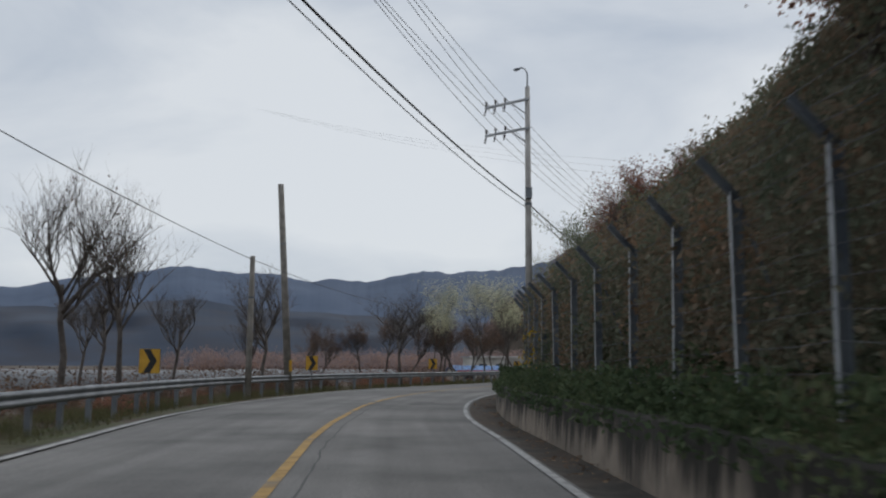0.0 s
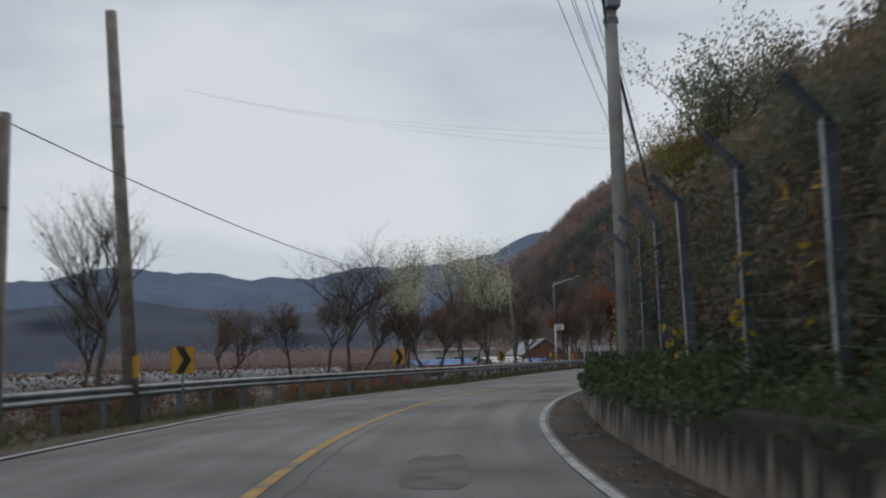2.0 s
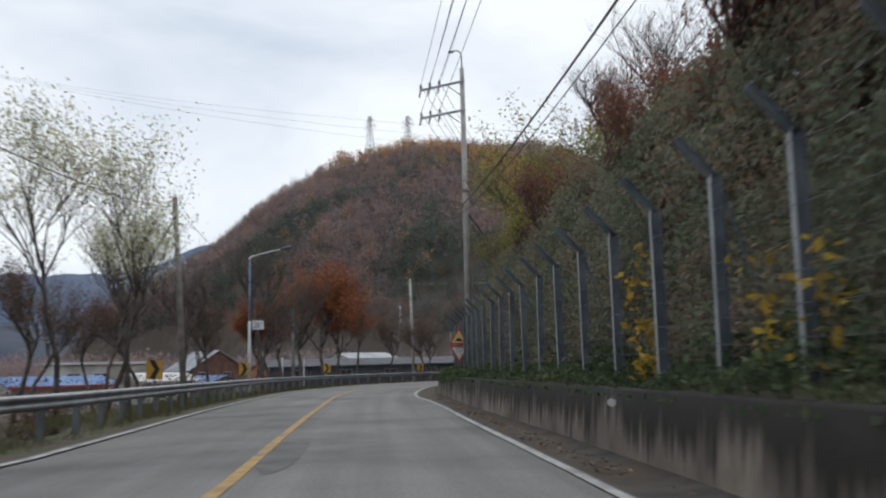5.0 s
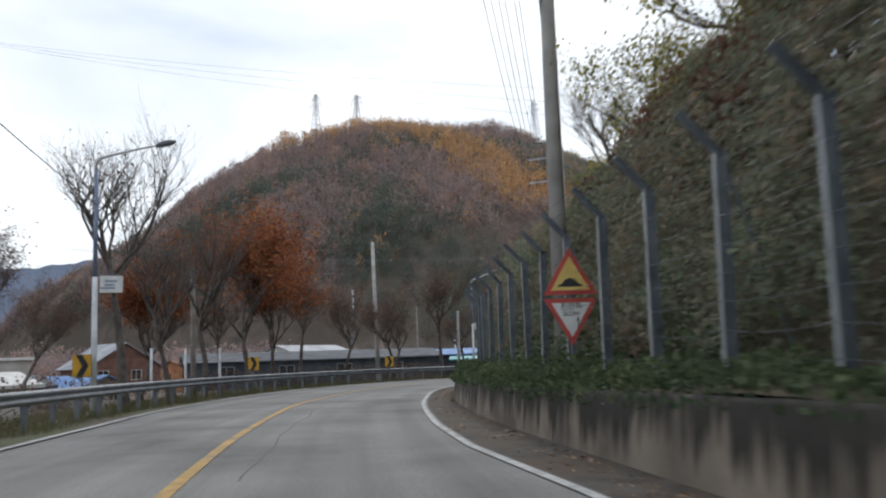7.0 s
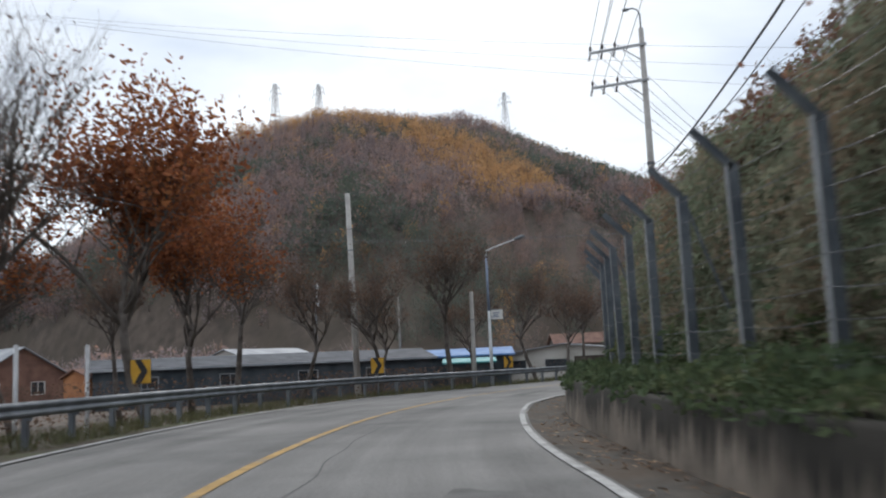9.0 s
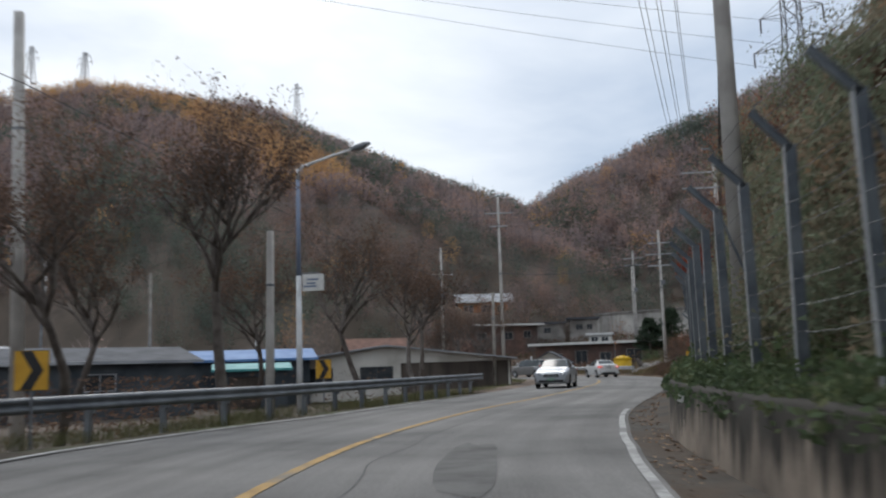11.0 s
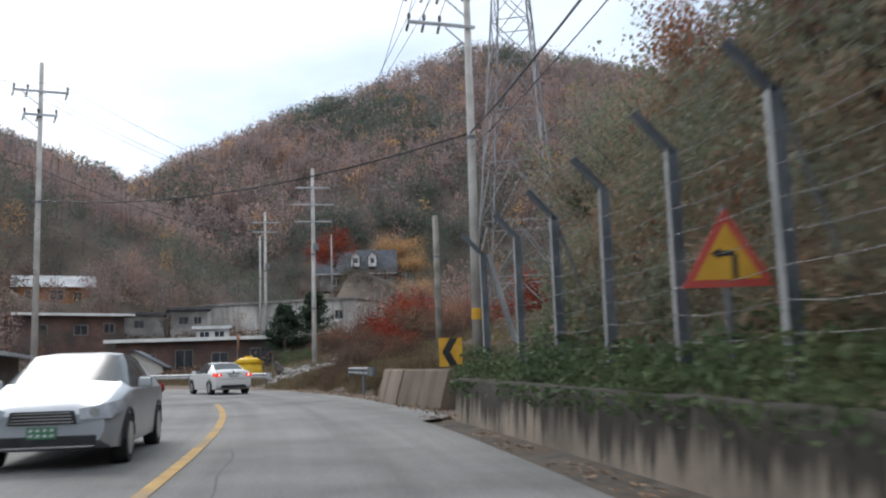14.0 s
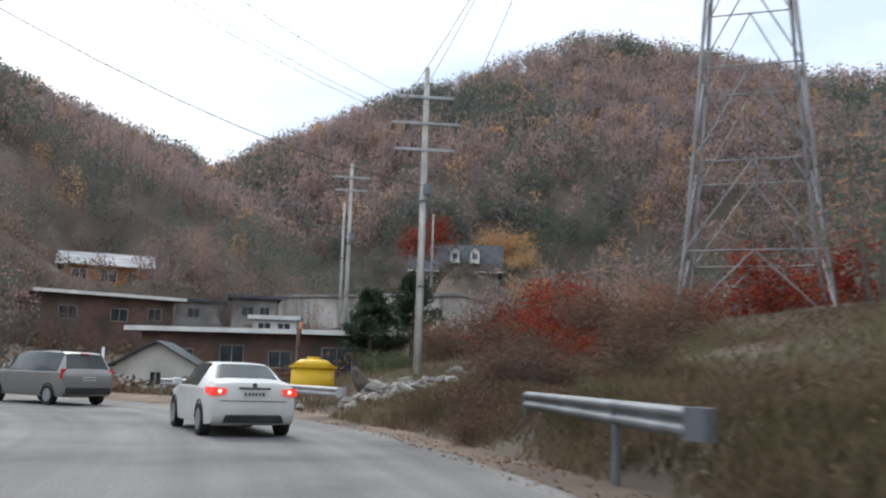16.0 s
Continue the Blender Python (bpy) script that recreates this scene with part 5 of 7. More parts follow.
for k, (s, off, h) in enumerate(((82.0, 9.0, 7.0), (104.0, 6.6, 5.0), (170.0, 11.0, 7.5), (176.0, 8.5, 7.0), (28.0, 6.5, 2.8), (88.7, 9.5, 8.0), (92.0, 10.5, 7.0))):
    p = on_road(s, off)
    plant(bare[k % 3], p.x, p.y, bank_z(s, off) - 0.2, h / 8.0, 40 * k)

for k, (s, off, h) in enumerate(((97.3, 8.4, 7.4), (100.5, 7.4, 4.6), (95.5, 10.5, 7.0))):
    p = on_road(s, off)
    plant(canopy[3], p.x, p.y, bank_z(s, off) - 0.4, h / 8.0, 70 * k, "yellow-green leafy tree above the wire fence")

for k, (x, y, h) in enumerate(((113.0, 150.5, 9.0), (118.0, 153.0, 9.5), (122.5, 151.0, 10.0), (112.0, 144.0, 12.0), (106.0, 140.0, 12.0))):
    plant(brown[k % 3] if k % 3 else canopy[1], x, y, float(land(np.array([[x, y]]))[0]) - 0.3, h / 8.0, 70 * k, "brown leafy tree on the slope over the bend")
for k, (s, off, h) in enumerate(((8.0, 6.2, 8.5), (10.5, 6.8, 8.5), (12.8, 6.6, 7.0), (6.0, 6.6, 8.5), (14.2, 8.0, 7.5), (27.5, 6.3, 3.4), (30.5, 6.6, 3.2), (43.0, 6.2, 3.0), (46.0, 6.6, 3.0), (49.5, 6.4, 3.0), (61.5, 6.4, 1.7), (64.0, 6.8, 2.0), (66.5, 6.3, 2.4), (69.0, 6.9, 2.6), (71.5, 7.6, 2.6))):
    p = on_road(s, off)
    plant(canopy[(1, 0, 1, 0, 0, 1, 1, 3, 1, 1, 1, 1, 1, 1, 0)[k]], p.x, p.y, bank_z(s, off) - 0.3, h / 8.0, 95 * k, "tall dark leafy tree leaning over the fence")
for k, (s, off, h, kind) in enumerate(((44.0, 6.9, 4.6, 0), (46.5, 7.4, 5.0, 2), (50.0, 7.8, 4.8, 1), (58.5, 7.4, 4.4, 0), (62.0, 7.8, 4.4, 1), (66.0, 8.0, 4.6, 1), (69.5, 8.4, 4.2, 1), (70.8, 7.3, 4.7, 1), (73.0, 8.4, 4.6, 1), (154.5, 7.4, 4.2, 1), (158.5, 7.6, 4.4, 0), (161.5, 8.2, 4.6, 1), (164.0, 8.8, 4.4, 1), (164.8, 7.9, 4.6, 1), (166.5, 9.6, 4.4, 0))):
    p = on_road(s, off)
    plant(canopy[kind], p.x, p.y, bank_z(s, off) - 0.3, h / 8.0, 57 * k, "thick dark-leaved tree leaning out over the wire fence")
for k, (s, off, top, kind) in enumerate(((193.0, 13.0, 10.4, 0), (196.0, 15.5, 12.2, 2), (198.0, 18.0, 13.8, 1), (192.5, 16.5, 13.6, 0), (200.5, 20.5, 14.6, 2), (196.5, 20.5, 15.2, 0))):
    p = on_road(s, off)
    base = float(land(np.array([[p.x, p.y]]))[0]) - 0.3
    plant(canopy[kind], p.x, p.y, base, (top - base) / 8.0, 81 * k, "dark full-leaved tree on the slope over the bend")
for k, (x, y, h) in enumerate(((120.5, 207.5, 6.0), (127.5, 212.0, 6.5), (133.0, 209.0, 6.0), (146.5, 213.0, 6.5), (116.0, 203.0, 5.0), (151.0, 234.0, 6.0))):
    plant(bare[k % 3], x, y, float(land(np.array([[x, y]]))[0]) - 0.2, h / 8.0, 61 * k, "bare grey tree among the village houses")
for k, (s, off, h) in enumerate(((55.0, 6.8, 4.0), (58.5, 7.2, 4.2))):
    p = on_road(s, off)
    plant(pale[k], p.x, p.y, bank_z(s, off) - 0.3, h / 10.0, 70 * k, "sparse pale-leaved tree above the wire fence")

for x, y, z, h in ((121.0, 172.2, 1.6, 4.6), (125.5, 171.6, 2.0, 4.8), (129.5, 174.5, 2.6, 5.0), (117.0, 170.5, 1.2, 3.4), (126.0, 163.0, 3.6, 5.0), (131.0, 159.0, 4.6, 5.2), (112.5, 167.4, 0.8, 2.8), (193.0, 216.0, 17.5, 7.0)):
    plant(maple, x, y, z - 0.3, h / 4.5, x * 31)
for x, y, z, h in ((213.0, 214.0, 17.5, 9.0), (207.0, 208.0, 15.5, 6.0), (181.0, 196.0, 9.5, 5.0)):
    plant(golden, x, y, z - 0.5, h / 9.0, x * 17)


def pine_bush(x, y, z, h, label):
    """A shaggy dark pine: trunk, drooping boughs of needles."""
    ob = thing("pine_tree", x, y, z, label, "tree")
    part("trunk", Geo().tube((0, 0, -0.2), (0.1, 0, h * 0.95), 0.16, 0.04, 8), BARK, ob, smooth=True)
    r = np.random.default_rng(int(x))
    cs = []
    for q in range(96):
        f = r.uniform(0.12, 1.0)
        an, ln = r.uniform(0, 6.283), (1.05 - f) * h * 0.55 + 0.3
        t = r.uniform(0.15, 1.0, 80)
        c = np.stack([np.cos(an) * ln * t, np.sin(an) * ln * t, f * h - 0.15 * ln * t + 0.35 * ln * t**2], 1)
        cs.append(c + r.normal(scale=0.11, size=c.shape))
    c = np.concatenate(cs)
    a, b = random_leaves(r, c, 0.16)
    part("foliage", quads_mesh("foliage", c, a, b * 0.5, PINE_LEAF), None, ob)
    return ob


pine_bush(131.0, 184.6, 2.2, 5.4, "dark green shaggy pine beside a utility pole")
pine_bush(128.6, 186.2, 2.2, 4.2, "dark green low pine before the village wall")

# ---- thicket, grass and vines on the bank: uncountable leaves ----
rng = np.random.default_rng(12)


def bank_leaves(name, count, s_span, off_span, up, size, mat, label, droop=0.2, clump=0.0, by_wall=False):
    s, off = rng.uniform(*s_span, count), rng.uniform(*off_span, count)
    if by_wall:
        off += (np.interp(s, [a for a, b in WALL_LINE], [b for a, b in WALL_LINE]) - 3.12) * np.clip(4.2 - off, 0, 1)
    if clump:
        keep = np.array([noise.noise(Vector((a * 0.5, b * 0.8, 1.7))) for a, b in zip(s, off)]) > clump * rng.uniform(-1, 1, count) - 0.05
        s, off = s[keep], off[keep]
    x, y = np.interp(s, LS, LINE[:, 0]), np.interp(s, LS, LINE[:, 1])
    tx, ty = np.interp(s, LS, LT[:, 0]), np.interp(s, LS, LT[:, 1])
    hump = np.array([0.5 + noise.noise(Vector((a * 0.45, b * 0.5, 9.0))) for a, b in zip(s, off)])
    z = np.array([bank_z(a, b) for a, b in zip(s, off)]) + rng.uniform(0, 1, len(s)) ** 0.8 * up * np.clip(hump, 0.25, 1.3)
    c = np.column_stack([x + ty * off, y - tx * off, z])
    a, b = random_leaves(rng, c, size, droop)
    return tagged(part(name, quads_mesh(name, c, a, b, mat)), label, "undergrowth", kind="stuff")


def crown_line(s):
    """Height of the growth just behind the fence, and how steeply it climbs from there."""
    a = np.interp(s, [-10, 20, 34, 47, 60, 72, 80, 95, 100, 108, 125, 137, 150, 165, 178, 184], [4.7, 4.0, 4.3, 4.3, 4.5, 5.0, 4.8, 4.8, 4.5, 4.0, 4.2, 4.6, 4.6, 4.8, 4.2, 2.2])
    k = np.interp(s, [-10, 14, 20, 34, 47, 60, 72, 85, 100, 110, 125, 137, 150, 165, 180], [1.8, 1.4, 0.9, 0.8, 0.8, 0.9, 0.9, 1.0, 1.0, 0.7, 0.7, 1.1, 1.0, 1.1, 1.0])
    return a, k


def thicket(name, count, s_span, off_span, size, mat, label, seed):
    """Close growth that climbs the bank behind the fence: sprays of leaves on a lumpy face with hollows."""
    r = np.random.default_rng(seed)
    n = count // 14
    s = r.uniform(*s_span, n)
    off = off_span[0] + r.uniform(0, 1, n) ** 1.5 * (off_span[1] - off_span[0])
    a, k = crown_line(s)
    lump = np.array([noise.noise(Vector((u * 0.42, v * 0.5, seed))) + 0.45 * noise.noise(Vector((u * 1.3, v * 1.4, seed + 3))) for u, v in zip(s, off)])
    top = np.where(off < 5.2, 1.1 + (a - 1.1) * np.clip((off - 4.35) / 0.85, 0.1, 1), a + k * (off - 5.2)) + 1.1 * lump
    low = np.array([bank_z(u, v) for u, v in zip(s, off)])
    f = np.where(r.random(n) < 0.7, 1 - r.uniform(0, 1, n) ** 2 * 0.5, r.uniform(0, 1, n))
    z = low + np.maximum(top - low, 0.25) * f
    hollow = np.array([noise.noise(Vector((u * 0.62, w * 0.75, seed + 7))) + 0.6 * noise.noise(Vector((u * 1.8, w * 2.0, seed + 9))) for u, w in zip(s, z)])
    off = off + 0.55 * np.clip(hollow, -0.35, 1.0)
    s, off, z = (np.repeat(q, 14) for q in (s, off, z))
    m = len(s)
    s, off, z = s + r.normal(scale=0.15, size=m), off + r.normal(scale=0.12, size=m), z + r.normal(scale=0.15, size=m)
    x, y = np.interp(s, LS, LINE[:, 0]), np.interp(s, LS, LINE[:, 1])
    tx, ty = np.interp(s, LS, LT[:, 0]), np.interp(s, LS, LT[:, 1])
    c = np.column_stack([x + ty * off, y - tx * off, z])
    a, b = random_leaves(r, c, size, 0.5)
    return tagged(part(name, slivers_mesh(name, c, a, b, mat)), label, "undergrowth", kind="stuff")


thicket("ivy_thicket", 250000, (-12, 56), (4.45, 11.5), 0.062, IVY_LEAF, "dark ivy and vines smothering the slope behind the fence", 3)
thicket("ivy_thicket", 70000, (163, 184), (4.45, 11.5), 0.062, IVY_LEAF, "dark vines over the slope at the fence's end", 6)
r = np.random.default_rng(77)
n = 46000
s, up = r.uniform(-10, 47, n), r.uniform(0, 1, n)
keep = np.array([noise.noise(Vector((a * 0.5, b * 2.2, 5.1))) for a, b in zip(s, up)]) > r.uniform(-0.35, 0.45, n) - 0.15 * (up > 0.8)
s, up = s[keep], up[keep]
off = 4.14 + r.normal(scale=0.11, size=len(s))
x, y = np.interp(s, LS, LINE[:, 0]), np.interp(s, LS, LINE[:, 1])
tx, ty = np.interp(s, LS, LT[:, 0]), np.interp(s, LS, LT[:, 1])
c = np.column_stack([x + ty * off, y - tx * off, 0.95 + up * 3.0])
a, b = random_leaves(r, c, 0.06, 0.5)
tagged(part("fence_ivy", quads_mesh("fence_ivy", c, a, b, IVY_LEAF)), "dark vine leaves grown through the fence wires", "vine", kind="stuff")
thicket("hillside_thicket", 300000, (48, 170), (4.45, 6.7), 0.058, DARK_LEAF, "dark tangle of vines and shrubs on the slope", 4)
thicket("russet_thicket", 100000, (50, 174), (5.9, 12.4), 0.10, RUSSET_LEAF, "dark russet shrubs climbing the upper slope", 5)
bank_leaves("hillside_ferns", 40000, (-22, 184), (3.95, 5.2), 1.0, 0.07, GRASS_LEAF, "green ferns and weeds along the fence", clump=0.3)
bank_leaves("bank_grass", 62000, (-22, 183.5), (3.2, 4.5), 0.42, 0.052, GRASS_LEAF, "green grass and weeds hanging over the wall", droop=0.5, by_wall=True)
r = np.random.default_rng(78)
n = 60000
s = r.uniform(-14, 183, n)
full = np.interp(s, [-14, 46, 52, 88, 94, 120, 128, 140, 152, 158, 183], [1, 1, 0.15, 0.15, 0.75, 0.7, 0.8, 0.8, 0.35, 0.9, 1.0])
lump = np.array([noise.noise(Vector((a * 0.42, 3.3, 1.0))) + 0.5 * noise.noise(Vector((a * 1.3, 8.3, 1.0))) for a in s])
keep = r.random(n) < full * np.clip(0.65 + 1.2 * lump, 0.05, 1)
s, lump, full = s[keep], lump[keep], full[keep]
out = r.uniform(-0.16, 0.85, len(s))
w0 = np.interp(s, [a for a, b in WALL_LINE], [b for a, b in WALL_LINE])
high = (0.22 + 0.45 * np.clip(0.5 + lump, 0, 1.2)) * full
z = np.where(out < 0.05, 0.78 - r.uniform(0, 1, len(s)) ** 1.8 * 0.26 * full, 0.74 + r.uniform(0, 1, len(s)) * high)
off = w0 + out + 0.06
x, y = np.interp(s, LS, LINE[:, 0]), np.interp(s, LS, LINE[:, 1])
tx, ty = np.interp(s, LS, LT[:, 0]), np.interp(s, LS, LT[:, 1])
c = np.column_stack([x + ty * off, y - tx * off, z])
a, b = random_leaves(r, c, 0.055, 0.7)
tagged(part("wall_ferns", quads_mesh("wall_ferns", c, a, b, FERN_LEAF)), "dark green ferns and creepers spilling over the wall", "undergrowth", kind="stuff")
bank_leaves("red_thicket", 16000, (60, 184), (6.0, 13), 3.0, 0.09, REDDISH_LEAF, "rust-brown shrubs on the slope", clump=0.35)


def vine(s, z0, z1, count):
    p = on_road(s, 3.98)
    ob = thing("climbing_vine", p.x, p.y, bank_z(s, 4.0), "yellow autumn vine leaves climbing a fence post", "vine", "yellow vines")
    part("stem", Geo().path([(0.05 * math.sin(q), 0, z0 + (z1 - z0) * q / 8) for q in range(9)], 0.008, 4), BARK, ob)
    r = np.random.default_rng(int(s * 10))
    zc = r.uniform(z0, z1, count)
    c = np.column_stack([r.normal(scale=0.10, size=count), r.normal(scale=0.12, size=count), zc])
    a, b = random_leaves(r, c, 0.075, 0.4)
    part("foliage", quads_mesh("foliage", c, a, b, YELLOW_LEAF), None, ob)


for s, z0, z1, n in ((36.5, 0.1, 0.9, 30), (33.0, 0.3, 1.6, 26), (54.0, 0.6, 2.2, 40), (56.8, 0.1, 1.3, 60), (58.5, 0.3, 1.9, 40), (68.0, 0.05, 0.9, 70), (68.2, 1.0, 2.0, 30), (29.0, 0.1, 0.9, 20), (30.8, 0.5, 2.2, 16), (64.2, 0.2, 1.3, 40), (63.0, 0.2, 1.4, 40), (52.0, 0.1, 1.2, 30), (167.5, 0.3, 1.0, 30), (27.5, 0.4, 1.8, 22)):
    vine(s, z0, z1, n)

# weeds below the guard rail and on the dirt
n = 130000
s = rng.uniform(-20, 176, n)
lo = np.interp(s, [a for a, b in LEFT_LINE], [b for a, b in LEFT_LINE])
off = lo - 0.55 - rng.uniform(0, 1, n) ** 0.9 * 3.2
keep = np.array([noise.noise(Vector((a * 0.35, b * 0.9, 3.3))) for a, b in zip(s, off)]) > rng.uniform(-0.45, 0.35, n)
s, off = s[keep], off[keep]
x, y = np.interp(s, LS, LINE[:, 0]), np.interp(s, LS, LINE[:, 1])
tx, ty = np.interp(s, LS, LT[:, 0]), np.interp(s, LS, LT[:, 1])
c = np.column_stack([x + ty * off, y - tx * off, rng.uniform(-0.08, 0.10, len(s))])
WEED_LEAF = leaf_material("dry_weeds", [(0.25, (0.0428, 0.044, 0.0184)), (0.5, (0.0796, 0.0612, 0.0337)), (0.75, (0.1163, 0.0857, 0.049))], 0.4, 0.5, 0.2)
a, b = random_leaves(rng, c, 0.05)
a = np.column_stack([rng.normal(scale=0.4, size=(len(c), 2)), np.ones(len(c))]) * rng.uniform(0.05, 0.2, len(c))[:, None]
VERGE_GRASS = leaf_material("verge_grass", [(0.25, (0.070, 0.078, 0.036)), (0.5, (0.105, 0.108, 0.050)), (0.72, (0.165, 0.135, 0.070)), (0.9, (0.220, 0.170, 0.070))], 0.35, 0.5, 0.25, 0.3)
tagged(part("verge_weeds", slivers_mesh("verge_weeds", c, a, b * 0.3, VERGE_GRASS)), "olive and straw grass under the guard rail", "undergrowth", kind="stuff")
# scrub over the low valley ground beyond the rail
n = 90000
s, off = rng.uniform(-10, 176, n), -rng.uniform(9.2, 34, n)
keep = np.array([noise.noise(Vector((a * 0.10, b * 0.16, 6.3))) for a, b in zip(s, off)]) > rng.uniform(-0.2, 0.4, n)
s, off = s[keep], off[keep]
x, y = np.interp(s, LS, LINE[:, 0]), np.interp(s, LS, LINE[:, 1])
tx, ty = np.interp(s, LS, LT[:, 0]), np.interp(s, LS, LT[:, 1])
c = np.column_stack([x + ty * off, y - tx * off, -0.9 + rng.uniform(0, 1, len(s)) ** 1.3 * 2.1])
a, b = random_leaves(rng, c, 0.075)
tagged(part("valley_scrub", quads_mesh("valley_scrub", c, a, b, BROWN_LEAF)), "brown scrub on the low ground beyond the rail", "undergrowth", kind="stuff")
LITTER_LEAF = leaf_material("fallen_leaves", [(0.25, (0.10, 0.06, 0.04)), (0.55, (0.20, 0.12, 0.07)), (0.8, (0.32, 0.22, 0.14))], 0.4, 1.0, 0.0)


OLIVE_GRASS = leaf_material("olive_mound_grass", [(0.25, (0.085, 0.095, 0.045)), (0.55, (0.130, 0.140, 0.062)), (0.8, (0.185, 0.170, 0.075))], 0.3, 0.3, 0.25, 0.3)
DRY_GRASS = leaf_material("dry_mound_grass", [(0.25, (0.118, 0.085, 0.058)), (0.5, (0.172, 0.122, 0.078)), (0.75, (0.165, 0.145, 0.075))], 0.3, 0.3, 0.2, 0.3)


def ground_leaves(name, count, s_span, off_span, up, size, mat, label, seed, clump=0.3, lift=0.02, blades=False):
    """Low growth over the earth beside the bend."""
    r = np.random.default_rng(seed)
    s, off = r.uniform(*s_span, count), r.uniform(*off_span, count)
    n1 = np.array([noise.noise(Vector((a * 0.45, b * 0.45, seed))) for a, b in zip(s, off)])
    keep = n1 > r.uniform(-clump, clump, count)
    s, off, n1 = s[keep], off[keep], n1[keep]
    x, y = np.interp(s, LS, LINE[:, 0]), np.interp(s, LS, LINE[:, 1])
    tx, ty = np.interp(s, LS, LT[:, 0]), np.interp(s, LS, LT[:, 1])
    xy = np.column_stack([x + ty * off, y - tx * off])
    z = land(xy) + lift + r.uniform(0, 1, len(s)) ** 1.4 * up * np.clip(0.5 + n1, 0.2, 1.2)
    c = np.column_stack([xy, z])
    a, b = random_leaves(r, c, size)
    if blades:
        up = np.column_stack([r.normal(scale=0.45, size=(len(c), 2)), np.ones(len(c))])
        a, b = up * (size * r.uniform(1.2, 3.0, len(c)))[:, None], b * 0.35
        c[:, 2] += a[:, 2] * 0.5
        return tagged(part(name, slivers_mesh(name, c, a, b, mat)), label, "undergrowth", kind="stuff")
    return tagged(part(name, quads_mesh(name, c, a, b, mat)), label, "undergrowth", kind="stuff")


ground_leaves("mound_grass", 150000, (184, 240), (5.0, 26), 0.1, 0.075, DRY_GRASS, "dry olive and straw grass on the earth mound", 21, 0.5, 0.0, True)
ground_leaves("rail_grass", 60000, (187, 214), (4.3, 9.0), 0.12, 0.085, DRY_GRASS, "dry tufts of grass round the bent rail", 31, 0.35, 0.12, True)
ground_leaves("rail_weeds", 26000, (186, 212), (4.6, 9.0), 0.2, 0.075, WEED_LEAF, "dark green weeds round the bent rail", 32, 0.3, 0.12, True)
ground_leaves("mound_scrub", 34000, (183, 240), (5.5, 30), 0.6, 0.05, BROWN_LEAF, "dry brown scrub on the mound beside the bend", 22)
ground_leaves("mound_weeds", 40000, (184, 232), (6.0, 22), 0.15, 0.075, OLIVE_GRASS, "olive green weeds over the earth mound", 23, 0.15, 0.0, True)
ground_leaves("roadside_weeds", 30000, (172, 232), (-12.5, -6.6), 0.08, 0.07, OLIVE_GRASS, "green and straw weeds along the dirt apron", 24, 0.2, 0.14, True)
ground_leaves("apron_debris", 15000, (182, 212), (3.0, 8.5), 0.06, 0.028, LITTER_LEAF, "dead leaves and debris on the dirt beside the road", 26, 0.6, 0.3)
ground_leaves("hillside_brush", 40000, (215, 330), (19, 60), 1.6, 0.16, BROWN_LEAF, "low brown brush between the village and woods", 25)

r = np.random.default_rng(44)
for mat, count, up, lb, nm in ((BROWN_LEAF, 6000, 1.3, "dry brown scrub round the village houses", "garden_scrub"), (GRASS_LEAF, 1400, 0.9, "green hedges and weeds round the village houses", "garden_weeds")):
    xy = np.concatenate([np.column_stack([x + q * R * np.cos(t), y + q * R * np.sin(t)]) for x, y, R, z in PADS[2:] for q, t in [(r.uniform(0.85, 2.0, count), r.uniform(0, 6.283, count))]])
    n1 = np.array([noise.noise(Vector((a * 0.3, b * 0.3, 2.0))) for a, b in xy])
    xy, n1 = xy[n1 > -0.2], n1[n1 > -0.2]
    c = np.column_stack([xy, land(xy) + r.uniform(0, 1, len(xy)) * up * (0.6 + n1)])
    a, b = random_leaves(r, c, 0.15)
    tagged(part(nm, quads_mesh(nm, c, a, b, mat)), lb, "undergrowth", kind="stuff")

bush = tree_kind(97, 1.9, BROWN_LEAF, 3000, 0.05, None, 0.2, "dry brown bush beside the road", spread=1.0, fork=0.05, levels=4, kids=(8, 5, 5), up=0.2, r=0.03)
green_bush = tree_kind(98, 1.3, GRASS_LEAF, 2400, 0.05, None, 0.16, "green leafy bush beside the road", spread=1.0, fork=0.05, levels=4, kids=(8, 5, 5), up=0.2, r=0.03)
russet = tree_kind(99, 2.6, REDDISH_LEAF, 3600, 0.06, None, 0.25, "russet autumn bush on the bank", spread=0.95, fork=0.05, levels=4, kids=(8, 5, 5), up=0.25, r=0.04)
for k, (x, y, h) in enumerate(((96.6, 164.0, 0.9), (97.8, 164.5, 1.1), (99.3, 163.4, 1.4), (100.4, 164.9, 1.5), (100.9, 162.2, 1.5), (103.6, 166.6, 1.5), (106.0, 167.0, 1.7))):
    zb = float(land(np.array([[x, y]]))[0])
    plant(bush, x, y, max(zb, 0.0) - 0.1, h / 1.9, 50 * k)
for k, (x, y, h) in enumerate(((97.4, 161.8, 0.6), (90.6, 155.2, 0.8), (88.6, 153.6, 0.9), (85.6, 150.4, 1.0), (118.5, 178.6, 1.1), (121.0, 181.5, 1.3))):
    zb = float(land(np.array([[x, y]]))[0])
    plant(green_bush, x, y, max(zb, 0.0) - 0.1, h / 1.3, 50 * k)
